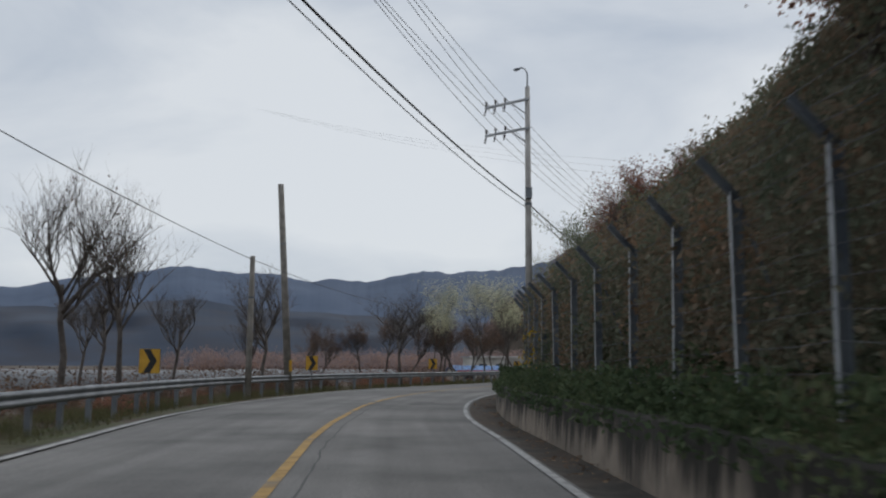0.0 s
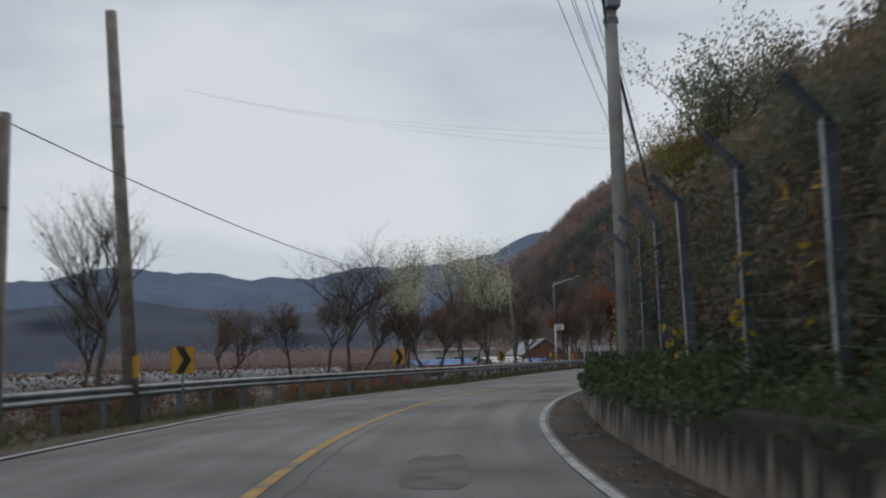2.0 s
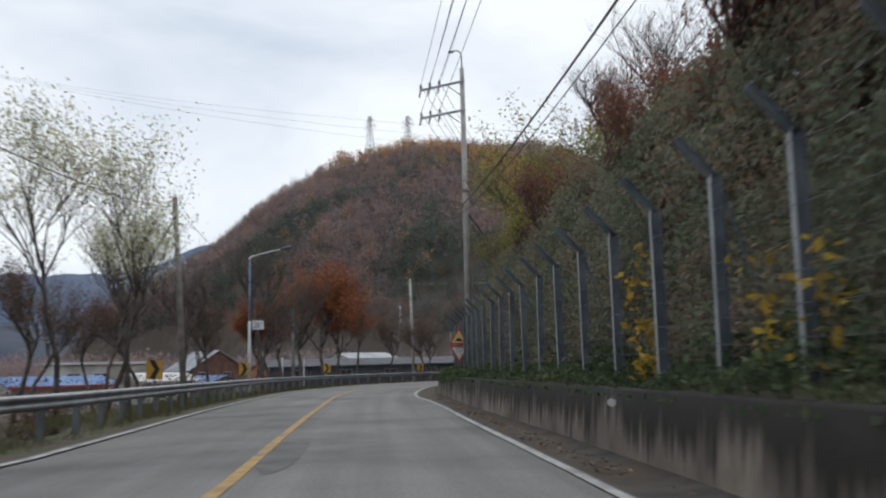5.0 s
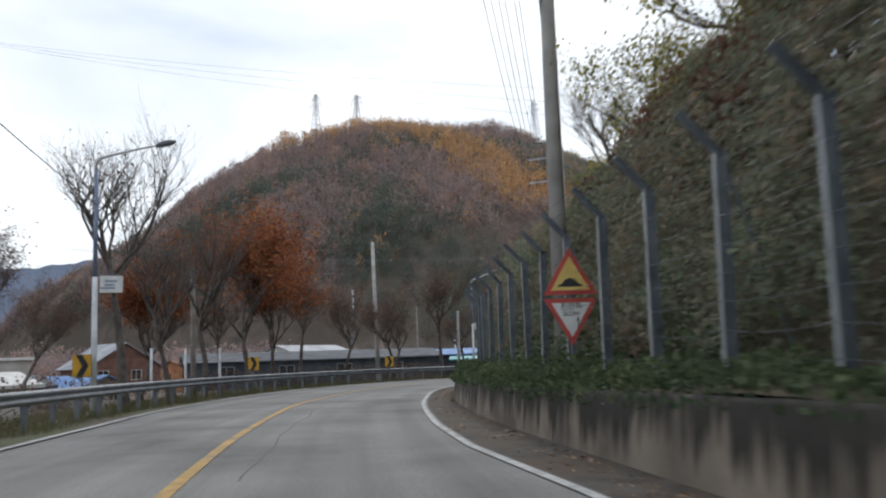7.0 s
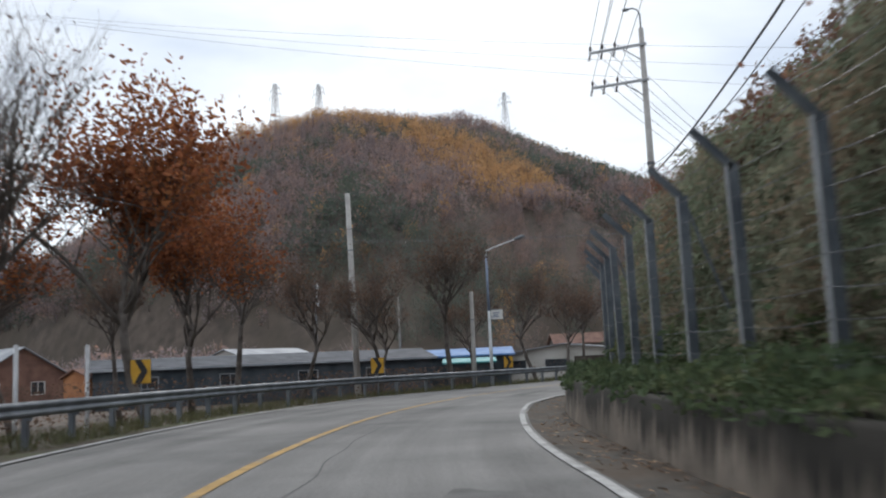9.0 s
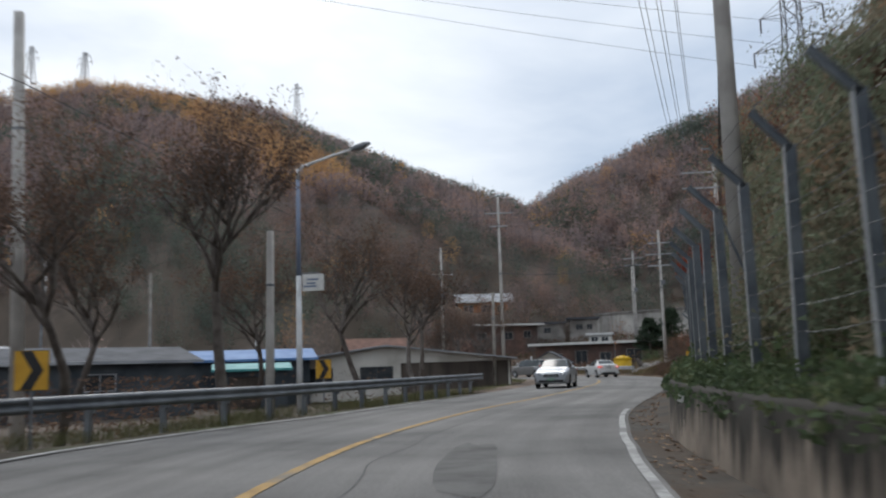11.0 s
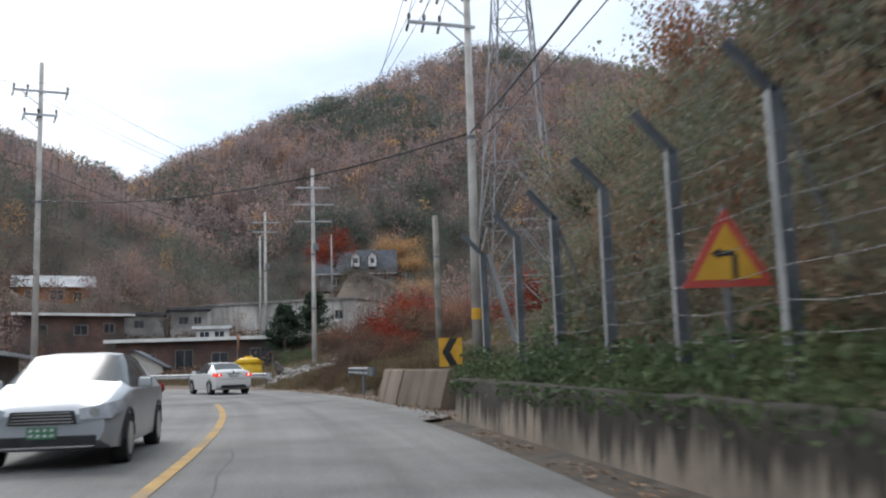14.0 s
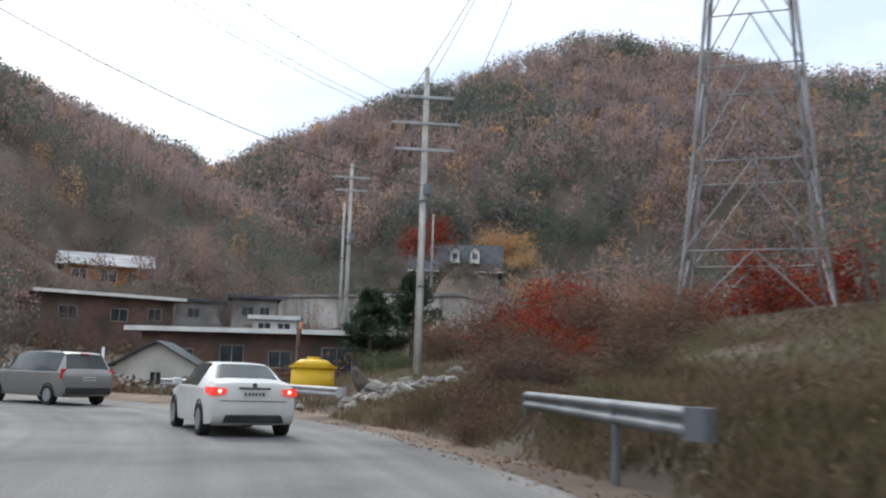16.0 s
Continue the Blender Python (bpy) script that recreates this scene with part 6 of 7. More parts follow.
for k, (x, y, h) in enumerate(((112.0, 164.4, 2.2), (116.5, 168.0, 3.0), (119.0, 166.0, 3.2), (112.8, 170.2, 2.2), (120.4, 177.0, 2.2), (124.0, 178.0, 2.6), (122.5, 175.0, 2.6))):
    zb = float(land(np.array([[x, y]]))[0])
    plant((bush, bush, russet)[k % 3], x, y, max(zb, 0.0) - 0.1, h / ((1.9, 1.9, 2.6)[k % 3]), 50 * k)

rnd = random.Random(31)
for k in range(46):
    s = rnd.uniform(0, 84)
    p = on_road(s, rail_of(s) - rnd.uniform(1.6, 9.0))
    plant((bush, russet, bush)[k % 3], p.x, p.y, -0.85, rnd.uniform(0.5, 1.0), rnd.uniform(0, 360), "reddish-brown shrub beyond the guard rail")

# fallen leaves in the gutter and at the road's edge
n = 9000
s = rng.uniform(-15, 184, n)
lo = np.interp(s, [a for a, b in RIGHT_LINE], [b for a, b in RIGHT_LINE]) + 0.1
off = lo + rng.uniform(0, 1, n) ** 0.6 * (3.08 - lo)
keep = np.array([noise.noise(Vector((a * 0.6, b * 1.2, 8.3))) for a, b in zip(s, off)]) > rng.uniform(-0.4, 0.4, n)
s, off = s[keep], off[keep]
x, y = np.interp(s, LS, LINE[:, 0]), np.interp(s, LS, LINE[:, 1])
tx, ty = np.interp(s, LS, LT[:, 0]), np.interp(s, LS, LT[:, 1])
c = np.column_stack([x + ty * off, y - tx * off, rng.uniform(-0.005, 0.035, len(s))])
a, b = random_leaves(rng, c, 0.05)
a[:, 2] *= 0.25
b[:, 2] *= 0.25
tagged(part("fallen_leaves", quads_mesh("fallen_leaves", c, a, b, LITTER_LEAF)), "fallen brown leaves in the gutter", "leaf litter", kind="stuff")
for o in (lone, bush, green_bush, russet, *bare, *pale, *brown, rust, *canopy, maple, golden):
    for q in (*o.children_recursive, o):
        bpy.data.objects.remove(q)


# ---- buildings ----
PLASTER_WHITE = material("dirty_white_plaster", (0.52, 0.50, 0.46), (0.70, 0.68, 0.64), 0.8, 0.9, 0.15, c3=(0.38, 0.36, 0.32), scale3=0.4)
PLASTER_GREY = material("grey_cement_render", (0.22, 0.205, 0.19), (0.34, 0.32, 0.30), 0.7, 0.92, 0.2, c3=(0.16, 0.15, 0.14), scale3=0.4)
BRICK_WALL = material("brown_brick", (0.10, 0.062, 0.050), (0.165, 0.10, 0.08), 2.0, 0.9, 0.3, c3=(0.075, 0.055, 0.05), scale3=0.5)
DARK_WOOD = streaked("weathered_dark_wood", (0.085, 0.07, 0.06), (0.15, 0.125, 0.105), (0.04, 0.034, 0.03))
DARK_SHED = material("dark_shed_sheet", (0.035, 0.045, 0.055), (0.075, 0.085, 0.095), 0.8, 0.85, 0.1)
ROOF_GREY = material("grey_corrugated_roof", (0.22, 0.23, 0.25), (0.36, 0.37, 0.385), 0.6, 0.7, 0.2)
ROOF_DARK = material("dark_slate_roof", (0.045, 0.05, 0.06), (0.085, 0.09, 0.105), 1.0, 0.8, 0.25)
ROOF_BLUE = material("faded_blue_roof", (0.08, 0.17, 0.36), (0.15, 0.26, 0.46), 0.7, 0.7, 0.1)
ROOF_TEAL = material("teal_tarpaulin", (0.05, 0.24, 0.25), (0.10, 0.33, 0.33), 1.0, 0.6, 0.2)
ROOF_BROWN = material("brown_rust_roof", (0.13, 0.07, 0.055), (0.21, 0.115, 0.085), 1.2, 0.85, 0.2)
TRIM = material("white_eave_trim", (0.55, 0.54, 0.52), (0.70, 0.69, 0.66), 1.0, 0.7, 0.05)
WINDOW_GLASS = material("dark_window_pane", (0.025, 0.03, 0.035), (0.05, 0.055, 0.06), 2.0, 0.15, 0.0)
ORANGE_PAINT = material("orange_painted_wall", (0.36, 0.15, 0.07), (0.46, 0.21, 0.10), 1.0, 0.85, 0.1)
TANK_YELLOW = material("yellow_plastic_tank", (0.62, 0.38, 0.02), (0.72, 0.46, 0.03), 1.5, 0.45, 0.05)
RAINED_WALL = streaked("rain_streaked_wall", (0.42, 0.40, 0.37), (0.58, 0.56, 0.52), (0.17, 0.155, 0.14))
STONE = material("broken_stone", (0.20, 0.185, 0.17), (0.38, 0.36, 0.33), 3.0, 0.95, 0.4, by="object", spread=0.3)


def building(name, p0, p1, depth, z0, eave, ridge, wall, roof, label, windows=(), style="gable", over=0.35, trim=None, roof_label="", category="house", doors=(), side=None):
    """A house whose front runs from p0 to p1 (as seen from the road, left to right); depth runs back from it.
    windows: (from left, width, sill height, height) in metres; style: 'gable' (ridge along the front), 'flat', 'end' (gable to the front), 'lean'."""
    p0, p1 = Vector((*p0, 0)), Vector((*p1, 0))
    length = (p1 - p0).length
    ux = (p1 - p0).normalized()
    ang = math.degrees(math.atan2(ux.y, ux.x))
    ob = thing(name, p0.x, p0.y, z0, label, category, turn=ang)
    h = eave - z0
    t = 0.2
    part("back_wall", Geo().box((length / 2, depth - t / 2, h / 2), (length, t, h)), wall, ob)
    for x in (t / 2, length - t / 2):
        part("side_wall", Geo().box((x, depth / 2, h / 2), (t, depth - 2 * t, h)), side or wall, ob)
    # front wall with real openings
    holes = sorted(list(windows) + [(a, b, 0.0, c) for a, b, c in doors])
    x = 0.0
    for a, w, sill, hh in holes:
        if a > x:
            part("wall_panel", Geo().box(((x + a) / 2, t / 2, h / 2), (a - x, t, h)), wall, ob)
        if sill > 0.02:
            part("wall_panel", Geo().box((a + w / 2, t / 2, sill / 2), (w, t, sill)), wall, ob)
        top = h - sill - hh
        if top > 0.02:
            part("wall_panel", Geo().box((a + w / 2, t / 2, h - top / 2), (w, t, top)), wall, ob)
        x = a + w
    if x < length:
        part("wall_panel", Geo().box(((x + length) / 2, t / 2, h / 2), (length - x, t, h)), wall, ob)
    for a, w, sill, hh in windows:
        win = part("window_frame", Geo().box((a + w / 2, 0.06, sill + 0.03), (w, 0.1, 0.06)).box((a + w / 2, 0.06, sill + hh - 0.03), (w, 0.1, 0.06)).box((a + 0.03, 0.06, sill + hh / 2), (0.06, 0.1, hh - 0.12)).box((a + w - 0.03, 0.06, sill + hh / 2), (0.06, 0.1, hh - 0.12)).box((a + w / 2, 0.06, sill + hh / 2), (0.05, 0.09, hh - 0.12)), PLASTER_GREY if wall is BRICK_WALL else trim or wall, ob)
        part("pane", Geo().box((a + w / 2, 0.12, sill + hh / 2), (w - 0.1, 0.015, hh - 0.1)), WINDOW_GLASS, win)
    for a, w, hh in doors:
        part("door", Geo().box((a + w / 2, 0.12, hh / 2), (w - 0.04, 0.05, hh - 0.02)), DARK_WOOD, ob)
    th = 0.10
    rise = ridge - eave
    if style == "flat":
        g = Geo().box((length / 2, depth / 2, h + 0.14), (length + 2 * over, depth + 2 * over, 0.26))
        r = part("roof", g, roof, ob, roof_label)
        part("eave_trim", Geo().box((length / 2, -over - 0.03, h + 0.14), (length + 2 * over + 0.1, 0.05, 0.30)), trim or roof, r)
    elif style == "lean":
        g = Geo()
        a, b = Vector((0, -over, h + 0.02)), Vector((0, depth + over, ridge - z0))
        g.prism([(-over, 0), (length + over, 0), (length + over, th), (-over, th)], Matrix.Translation(a), b - a)
        r = part("roof", g, roof, ob, roof_label)
        part("eave_trim", Geo().box((length / 2, -over - 0.02, h + 0.06), (length + 2 * over, 0.04, 0.14)), trim or roof, r)
    else:
        along, half = (length, depth / 2) if style == "gable" else (depth, length / 2)
        for k, sign in enumerate((-1, 1)):
            g = Geo()
            e = half + over
            lo = h - rise * over / half
            sec = [(sign * e, lo), (0, h + rise), (0, h + rise + th), (sign * e, lo + th)]
            if sign > 0:
                sec = sec[::-1]
            if style == "gable":
                pts = [[Vector((x, depth / 2 + u, v)) for u, v in sec] for x in (-over, length + over)]
            else:
                pts = [[Vector((length / 2 + u, y, v)) for u, v in sec] for y in (-over, depth + over)]
            g.add(pts[0] + pts[1], [(0, 1, 2, 3), (7, 6, 5, 4), (0, 4, 5, 1), (1, 5, 6, 2), (2, 6, 7, 3), (3, 7, 4, 0)])
            r = part("roof_slope", g, roof, ob, roof_label)
        for q in (0.02, along - 0.22):
            g = Geo()
            if style == "gable":
                g.prism([(0, h), (depth, h), (half, h + rise - 0.02)], Matrix.Translation((q, 0, 0)) @ Matrix.Rotation(radians(90), 4, "Z"), (0.2, 0, 0))
            else:
                g.prism([(0, h), (length, h), (half, h + rise - 0.02)], Matrix.Translation((0, q, 0)), (0, 0.2, 0))
            part("gable_wall", g, wall, ob)
        if style == "gable":
            part("eave_trim", Geo().box((length / 2, -over - 0.02, h - rise * over / half + 0.04), (length + 2 * over, 0.04, 0.16)), trim or roof, ob)
    return ob


# sheds beside the road
building("white_shed", (66.0, 174.5), (76.6, 162.5), 8.0, -0.8, 1.7, 2.7, PLASTER_WHITE, ROOF_GREY, "low dirty white shed with grey sheet roof", ((2.0, 2.4, 1.2, 1.0), (6.2, 2.2, 1.2, 1.0)), "end", 0.5, DARK_SHED, "grey corrugated sheet roof", "shed", ((8.9, 7.0, 2.38),), DARK_WOOD)
building("open_shed", (76.4, 164.4), (81.4, 170.6), 3.6, -0.6, 1.25, 1.6, DARK_SHED, ROOF_GREY, "dark open shed with thin grey roof", (), "lean", 0.3, None, "thin grey roof", "shed", ((0.6, 1.6, 1.7),))
building("dark_long_shed", (31.0, 171.5), (56.8, 167.4), 7.0, -0.9, 2.0, 2.75, DARK_SHED, ROOF_DARK, "long dark sheet-metal shed with low roof", ((3, 1.6, 1.4, 0.9), (9, 1.6, 1.4, 0.9), (15, 1.6, 1.4, 0.9), (20.5, 1.6, 1.4, 0.9)), "gable", 0.4, ROOF_GREY, "dark teal-grey roof", "shed")
building("blue_roof_shed", (57.5, 177.5), (67.5, 171.8), 6.0, -0.9, 2.1, 2.7, DARK_SHED, ROOF_BLUE, "dark shed with faded blue roof", ((2, 1.4, 1.3, 1.0),), "gable", 0.5, ROOF_BLUE, "faded blue roof", "shed")
building("teal_awning", (60.5, 171.6), (64.2, 169.4), 2.4, -0.9, 1.35, 1.75, DARK_SHED, ROOF_TEAL, "teal tarpaulin awning over a dark stall", (), "lean", 0.25, ROOF_TEAL, "teal tarpaulin", "stall", ((0.8, 1.8, 1.9),))
building("long_shed", (44.0, 183.0), (62.0, 190.5), 6.0, -0.9, 2.2, 3.0, DARK_SHED, ROOF_DARK, "long low dark shed behind roadside trees", ((4, 1.4, 1.5, 0.9), (10, 1.4, 1.5, 0.9)), "gable", 0.4, ROOF_GREY, "", "shed")
building("white_hall", (52.0, 202.0), (62.0, 206.0), 7.0, -0.9, 3.2, 4.2, PLASTER_WHITE, ROOF_GREY, "white hall with pale roof behind the sheds", ((3, 1.4, 1.5, 1.0),), "gable", 0.4, None, "", "hall")

# hamlet over the rail
building("brown_house", (24.0, 191.0), (32.5, 193.5), 8.0, -0.9, 1.9, 4.6, ROOF_BROWN, ROOF_GREY, "brown wooden house with pale gambrel gable roof", ((1.2, 1.3, 1.2, 1.2), (5.2, 1.3, 1.2, 1.2)), "end", 0.4, TRIM, "pale grey roof")
building("white_flat_house", (6.0, 188.0), (18.0, 190.5), 8.0, -0.9, 2.9, 3.2, PLASTER_WHITE, ROOF_GREY, "white flat-roofed house with dark windows", ((1.5, 1.8, 1.4, 1.2), (5.0, 1.8, 1.4, 1.2), (8.6, 1.8, 1.4, 1.2)), "flat", 0.5, TRIM)
building("blue_tarp_house", (17.8, 141.0), (21.5, 143.5), 5.5, -0.9, 0.25, 1.0, PLASTER_WHITE, ROOF_BLUE, "low white cabin with blue tarpaulin roof", ((0.7, 0.9, 0.3, 0.6), (2.6, 0.9, 0.3, 0.6)), "end", 0.4, None, "blue tarpaulin")
building("grey_cabin", (12.0, 140.0), (16.4, 141.0), 5.0, -0.9, 0.5, 1.1, PLASTER_GREY, ROOF_DARK, "low grey cabin with dark roof", ((1.0, 1.0, 0.4, 0.7),), "gable", 0.3)
building("red_hut", (31.5, 176.0), (35.0, 177.6), 3.5, -0.9, 1.6, 2.2, ORANGE_PAINT, ROOF_BROWN, "small red-brown hut among the trees", ((1.0, 0.8, 1.0, 0.8),), "gable", 0.3)
building("red_hut", (41.5, 176.5), (45.5, 178.0), 3.5, -0.9, 1.7, 2.3, ORANGE_PAINT, ROOF_GREY, "small red hut with grey roof among the trees", ((1.2, 0.8, 1.0, 0.8),), "gable", 0.3)
building("market_stall", (2.0, 118.5), (8.0, 121.5), 3.0, -0.9, 0.7, 1.2, PLASTER_WHITE, ROOF_BLUE, "white stall with blue and red cloth roof", ((1.0, 1.4, 0.4, 0.7),), "gable", 0.4, RED_PLATE, "blue cloth roof", "stall")
building("market_stall", (10.5, 124.5), (14.5, 127.0), 3.0, -0.9, 0.8, 1.3, PLASTER_WHITE, TRIM, "white cloth-roofed stall beyond the guard rail", ((1.0, 1.2, 0.4, 0.7),), "gable", 0.4, None, "white cloth roof", "stall")


PLASTIC_COVER = material("dull_plastic_sheet", (0.17, 0.175, 0.18), (0.24, 0.245, 0.25), 0.5, 0.5, 0.1)


def greenhouse(x, y, length, turn, label="low white plastic-covered greenhouse tunnel"):
    ob = thing("greenhouse", x, y, -0.95, label, "greenhouse", "greenhouses", turn=turn)
    g = Geo()
    g.grid([[(q, 1.9 * math.cos(t), 1.7 * math.sin(t)) for t in np.linspace(0, math.pi, 11)] for q in np.linspace(0, length, 8)])
    g.add([(0, 1.9 * math.cos(t), 1.7 * math.sin(t)) for t in np.linspace(0, math.pi, 11)], [tuple(range(11))])
    g.add([(length, 1.9 * math.cos(t), 1.7 * math.sin(t)) for t in np.linspace(0, math.pi, 11)], [tuple(range(10, -1, -1))])
    part("cover", g, PLASTIC_COVER, ob)
    for q in np.linspace(0, length, 5):
        part("hoop", Geo().path([(q, 1.92 * math.cos(t), 1.72 * math.sin(t)) for t in np.linspace(0, math.pi, 9)], 0.03, 5), GALV, ob)


for k, (x, y, ln, tn) in enumerate(((-40, 90, 24, 15), (-60, 70, 26, 24), (-28, 118, 22, 10), (-75, 95, 30, 20))):
    greenhouse(x, y, ln, tn)

for k, (x, y, z, h) in enumerate(((20.6, 131.0, -0.6, 3.0), (22.7, 132.4, -0.6, 3.0), (25.0, 133.9, -0.6, 3.0), (67.5, 183.5, -0.9, 5.0), (70.2, 182.5, -0.9, 5.0), (113.5, 192.5, 0.2, 2.0))):
    ob = thing("white_post", x, y, z, "plain white painted steel post", "post", "white posts")
    part("shaft", Geo().tube((0, 0, -0.2), (0, 0, h), 0.07, n=10), PAINT_WHITE, ob, smooth=True)
    part("cap", Geo().tube((0, 0, h), (0, 0, h + 0.05), 0.085, 0.03, 10), PAINT_WHITE, ob)

# village at the bend
building("long_eaved_house", (123.9, 200.5), (129.6, 185.8), 9.0, 0.6, 3.65, 4.0, BRICK_WALL, ROOF_DARK, "long low brown house with white eave line", ((1.5, 2.0, 0.9, 1.1), (5.2, 1.6, 0.4, 1.9), (8.4, 1.5, 0.9, 1.1), (11.8, 2.0, 0.4, 1.9)), "flat", 0.8, TRIM)
building("brick_house", (135.2, 224.2), (145.6, 218.7), 10.0, 2.2, 7.6, 8.2, BRICK_WALL, ROOF_BROWN, "two-storey brown brick house with white eaves", ((1.5, 1.6, 3.2, 1.2), (6.0, 1.6, 3.2, 1.2), (9.4, 1.3, 3.4, 1.2)), "flat", 0.9, TRIM)
building("upper_house", (157.7, 248.5), (164.9, 242.0), 8.0, 8.5, 14.0, 15.6, ORANGE_PAINT, ROOF_GREY, "orange villa with white balcony and pale curved roof", ((0.9, 1.8, 3.2, 1.5), (4.2, 2.0, 3.2, 1.5), (7.4, 1.2, 3.2, 1.3)), "gable", 1.0, TRIM)
building("cement_house", (149.3, 222.0), (152.4, 218.4), 5.0, 4.4, 8.0, 8.2, PLASTER_GREY, ROOF_DARK, "grey cement house with flat dark roof", ((1.2, 1.2, 2.0, 1.0),), "flat", 0.4)
building("cement_house", (152.9, 217.8), (155.8, 214.4), 5.0, 4.4, 8.6, 8.8, PLASTER_GREY, ROOF_DARK, "grey cement house stepped above the road", ((1.0, 1.2, 2.4, 1.0), (2.8, 1.0, 2.4, 1.0)), "flat", 0.5)
building("porch_room", (132.6, 198.6), (134.2, 196.0), 2.4, 3.6, 5.0, 5.2, PLASTER_WHITE, ROOF_DARK, "small white porch room with two windows", ((0.3, 1.0, 0.4, 0.8), (1.7, 1.0, 0.4, 0.8)), "flat", 0.3, TRIM)
building("white_retaining_hall", (163.9, 220.4), (165.9, 198.3), 10.0, 5.2, 9.7, 10.1, RAINED_WALL, PLASTER_GREY, "tall pale streaked concrete wall of a terrace", ((19.0, 1.2, 2.0, 1.2),), "flat", 0.3, PLASTER_GREY, "", "terrace wall")
building("dormer_house", (199.0, 222.5), (204.5, 211.0), 9.0, 14.0, 17.6, 21.6, PLASTER_GREY, ROOF_DARK, "hillside house with dark slate roof and dormers", ((2.0, 1.6, 1.0, 1.3), (8.0, 1.6, 1.0, 1.3)), "gable", 0.8, TRIM, "dark slate roof")
for k in range(2):
    x, y = 200.6 + 1.3 * k, 217.2 - 2.7 * k
    building("dormer", (x, y), (x + 0.6, y - 1.25), 3.0, 18.2, 20.0, 20.7, TRIM, ROOF_DARK, "white dormer with arched window on a slate roof", ((0.3, 0.8, 0.5, 1.0),), "end", 0.2, TRIM, "", "dormer")
building("cottage_end", (118.0, 196.4), (120.4, 192.6), 4.0, -0.2, 1.5, 2.75, PLASTER_WHITE, ROOF_DARK, "small white-walled cottage with dark roof", ((1.9, 0.7, 0.5, 0.8),), "end", 0.35)
building("far_house", (118.0, 232.0), (126.0, 228.0), 6.0, 1.4, 4.4, 6.0, PLASTER_GREY, ROOF_BROWN, "grey house with rust-red roof up the valley", ((1.5, 1.4, 1.0, 1.1), (5.0, 1.4, 1.0, 1.1)), "gable", 0.5)
building("far_house", (178.0, 300.0), (188.0, 292.0), 8.0, 14.0, 19.5, 22.5, PLASTER_WHITE, ROOF_GREY, "pale house with tiered roof high in the valley", ((2, 1.8, 2.5, 1.3), (7, 1.8, 2.5, 1.3)), "gable", 1.2, TRIM)

# yellow water tank
tank = thing("water_tank", 113.0, 179.4, 0.0, "round yellow plastic water tank behind a rail", "water tank")
part("body", Geo().tube((0, 0, 0), (0, 0, 1.55), 0.95, 0.92, 28), TANK_YELLOW, tank, smooth=True)
part("shoulder", Geo().tube((0, 0, 1.55), (0, 0, 1.85), 1.0, 0.55, 28), TANK_YELLOW, tank, smooth=True)
part("rim", Geo().tube((0, 0, 1.49), (0, 0, 1.58), 1.02, 1.02, 28), TANK_YELLOW, tank)
part("lid", Geo().tube((0, 0, 1.85), (0, 0, 1.97), 0.3, 0.28, 18), TANK_YELLOW, tank)

# convex mirror at the bend
mir = thing("traffic_mirror", 113.4, 180.6, 0.0, "round convex traffic mirror on an orange-trimmed post", "traffic mirror", turn=35)
part("post", Geo().tube((0, 0, 0), (0, 0, 3.6), 0.045, n=10), GALV, mir)
part("rim", Geo().tube((0, -0.10, 2.95), (0, -0.05, 2.95), 0.52, 0.52, 28), ORANGE_PAINT, mir, "orange rim")
MIRROR = material("mirror_face", (0.6, 0.62, 0.64), (0.7, 0.72, 0.74), 1, 0.08, 0.0, metal=1.0)
g = Geo()
rows = [[(r * math.cos(a), -0.10 - 0.07 * (1 - (r / 0.47) ** 2), 2.95 + r * math.sin(a)) for a in np.linspace(0, 6.28319, 25)] for r in (0.02, 0.2, 0.35, 0.47)]
g.grid(rows)
part("mirror_face", g, MIRROR, mir, "convex mirror", smooth=True)
part("hood", Geo().path([(0.5 * math.cos(a), -0.14, 2.97 + 0.5 * math.sin(a)) for a in np.linspace(0.4, 2.74, 9)], 0.05, 6), ORANGE_PAINT, mir)


def short_rail(name, pts, label, top=0.84, steel=None):
    ob = tagged(new(name), label, "guard rail")
    part("beam", beam_mesh(pts, top), steel or PALE_STEEL, ob, smooth=True)
    end = pts[-1]
    part("end_piece", Geo().tube((end[0], end[1], top - 0.32), (end[0], end[1], top), 0.16, 0.16, 12), steel or PALE_STEEL, ob)
    for k in range(0, len(pts), 2):
        part("post", Geo().tube((pts[k][0], pts[k][1], -0.2), (pts[k][0], pts[k][1], top - 0.04), 0.06, n=10), GALV, ob)


short_rail("bend_guard_rail", [(112.0, 187.0), (111.0, 183.0), (109.4, 179.0), (107.2, 175.4), (105.4, 172.9)], "short steel guard rail around the yellow tank")
short_rail("bank_guard_rail", [(96.6, 163.0), (94.2, 161.4), (91.9, 159.9), (89.6, 158.4)], "bent steel guard rail half sunk in bushes", 1.06, GALV)

gate = thing("white_gate", 108.2, 190.0, 0.0, "low white steel gate at a yard entrance", "gate", turn=70)
for x in (0, 2.4):
    part("gate_post", Geo().tube((x, 0, 0), (x, 0, 1.5), 0.06, n=10), PAINT_WHITE, gate)
for z in (0.35, 0.75, 1.1):
    part("bar", Geo().tube((0, 0, z), (2.4, 0, z), 0.03, n=8), PAINT_WHITE, gate)
part("diagonal_bar", Geo().tube((0, 0, 1.1), (2.4, 0, 0.35), 0.025, n=8), PAINT_WHITE, gate)
yard = thing("yard_wall", 104.5, 197.5, 0.0, "low grey block wall before the village houses", "wall", turn=-8)
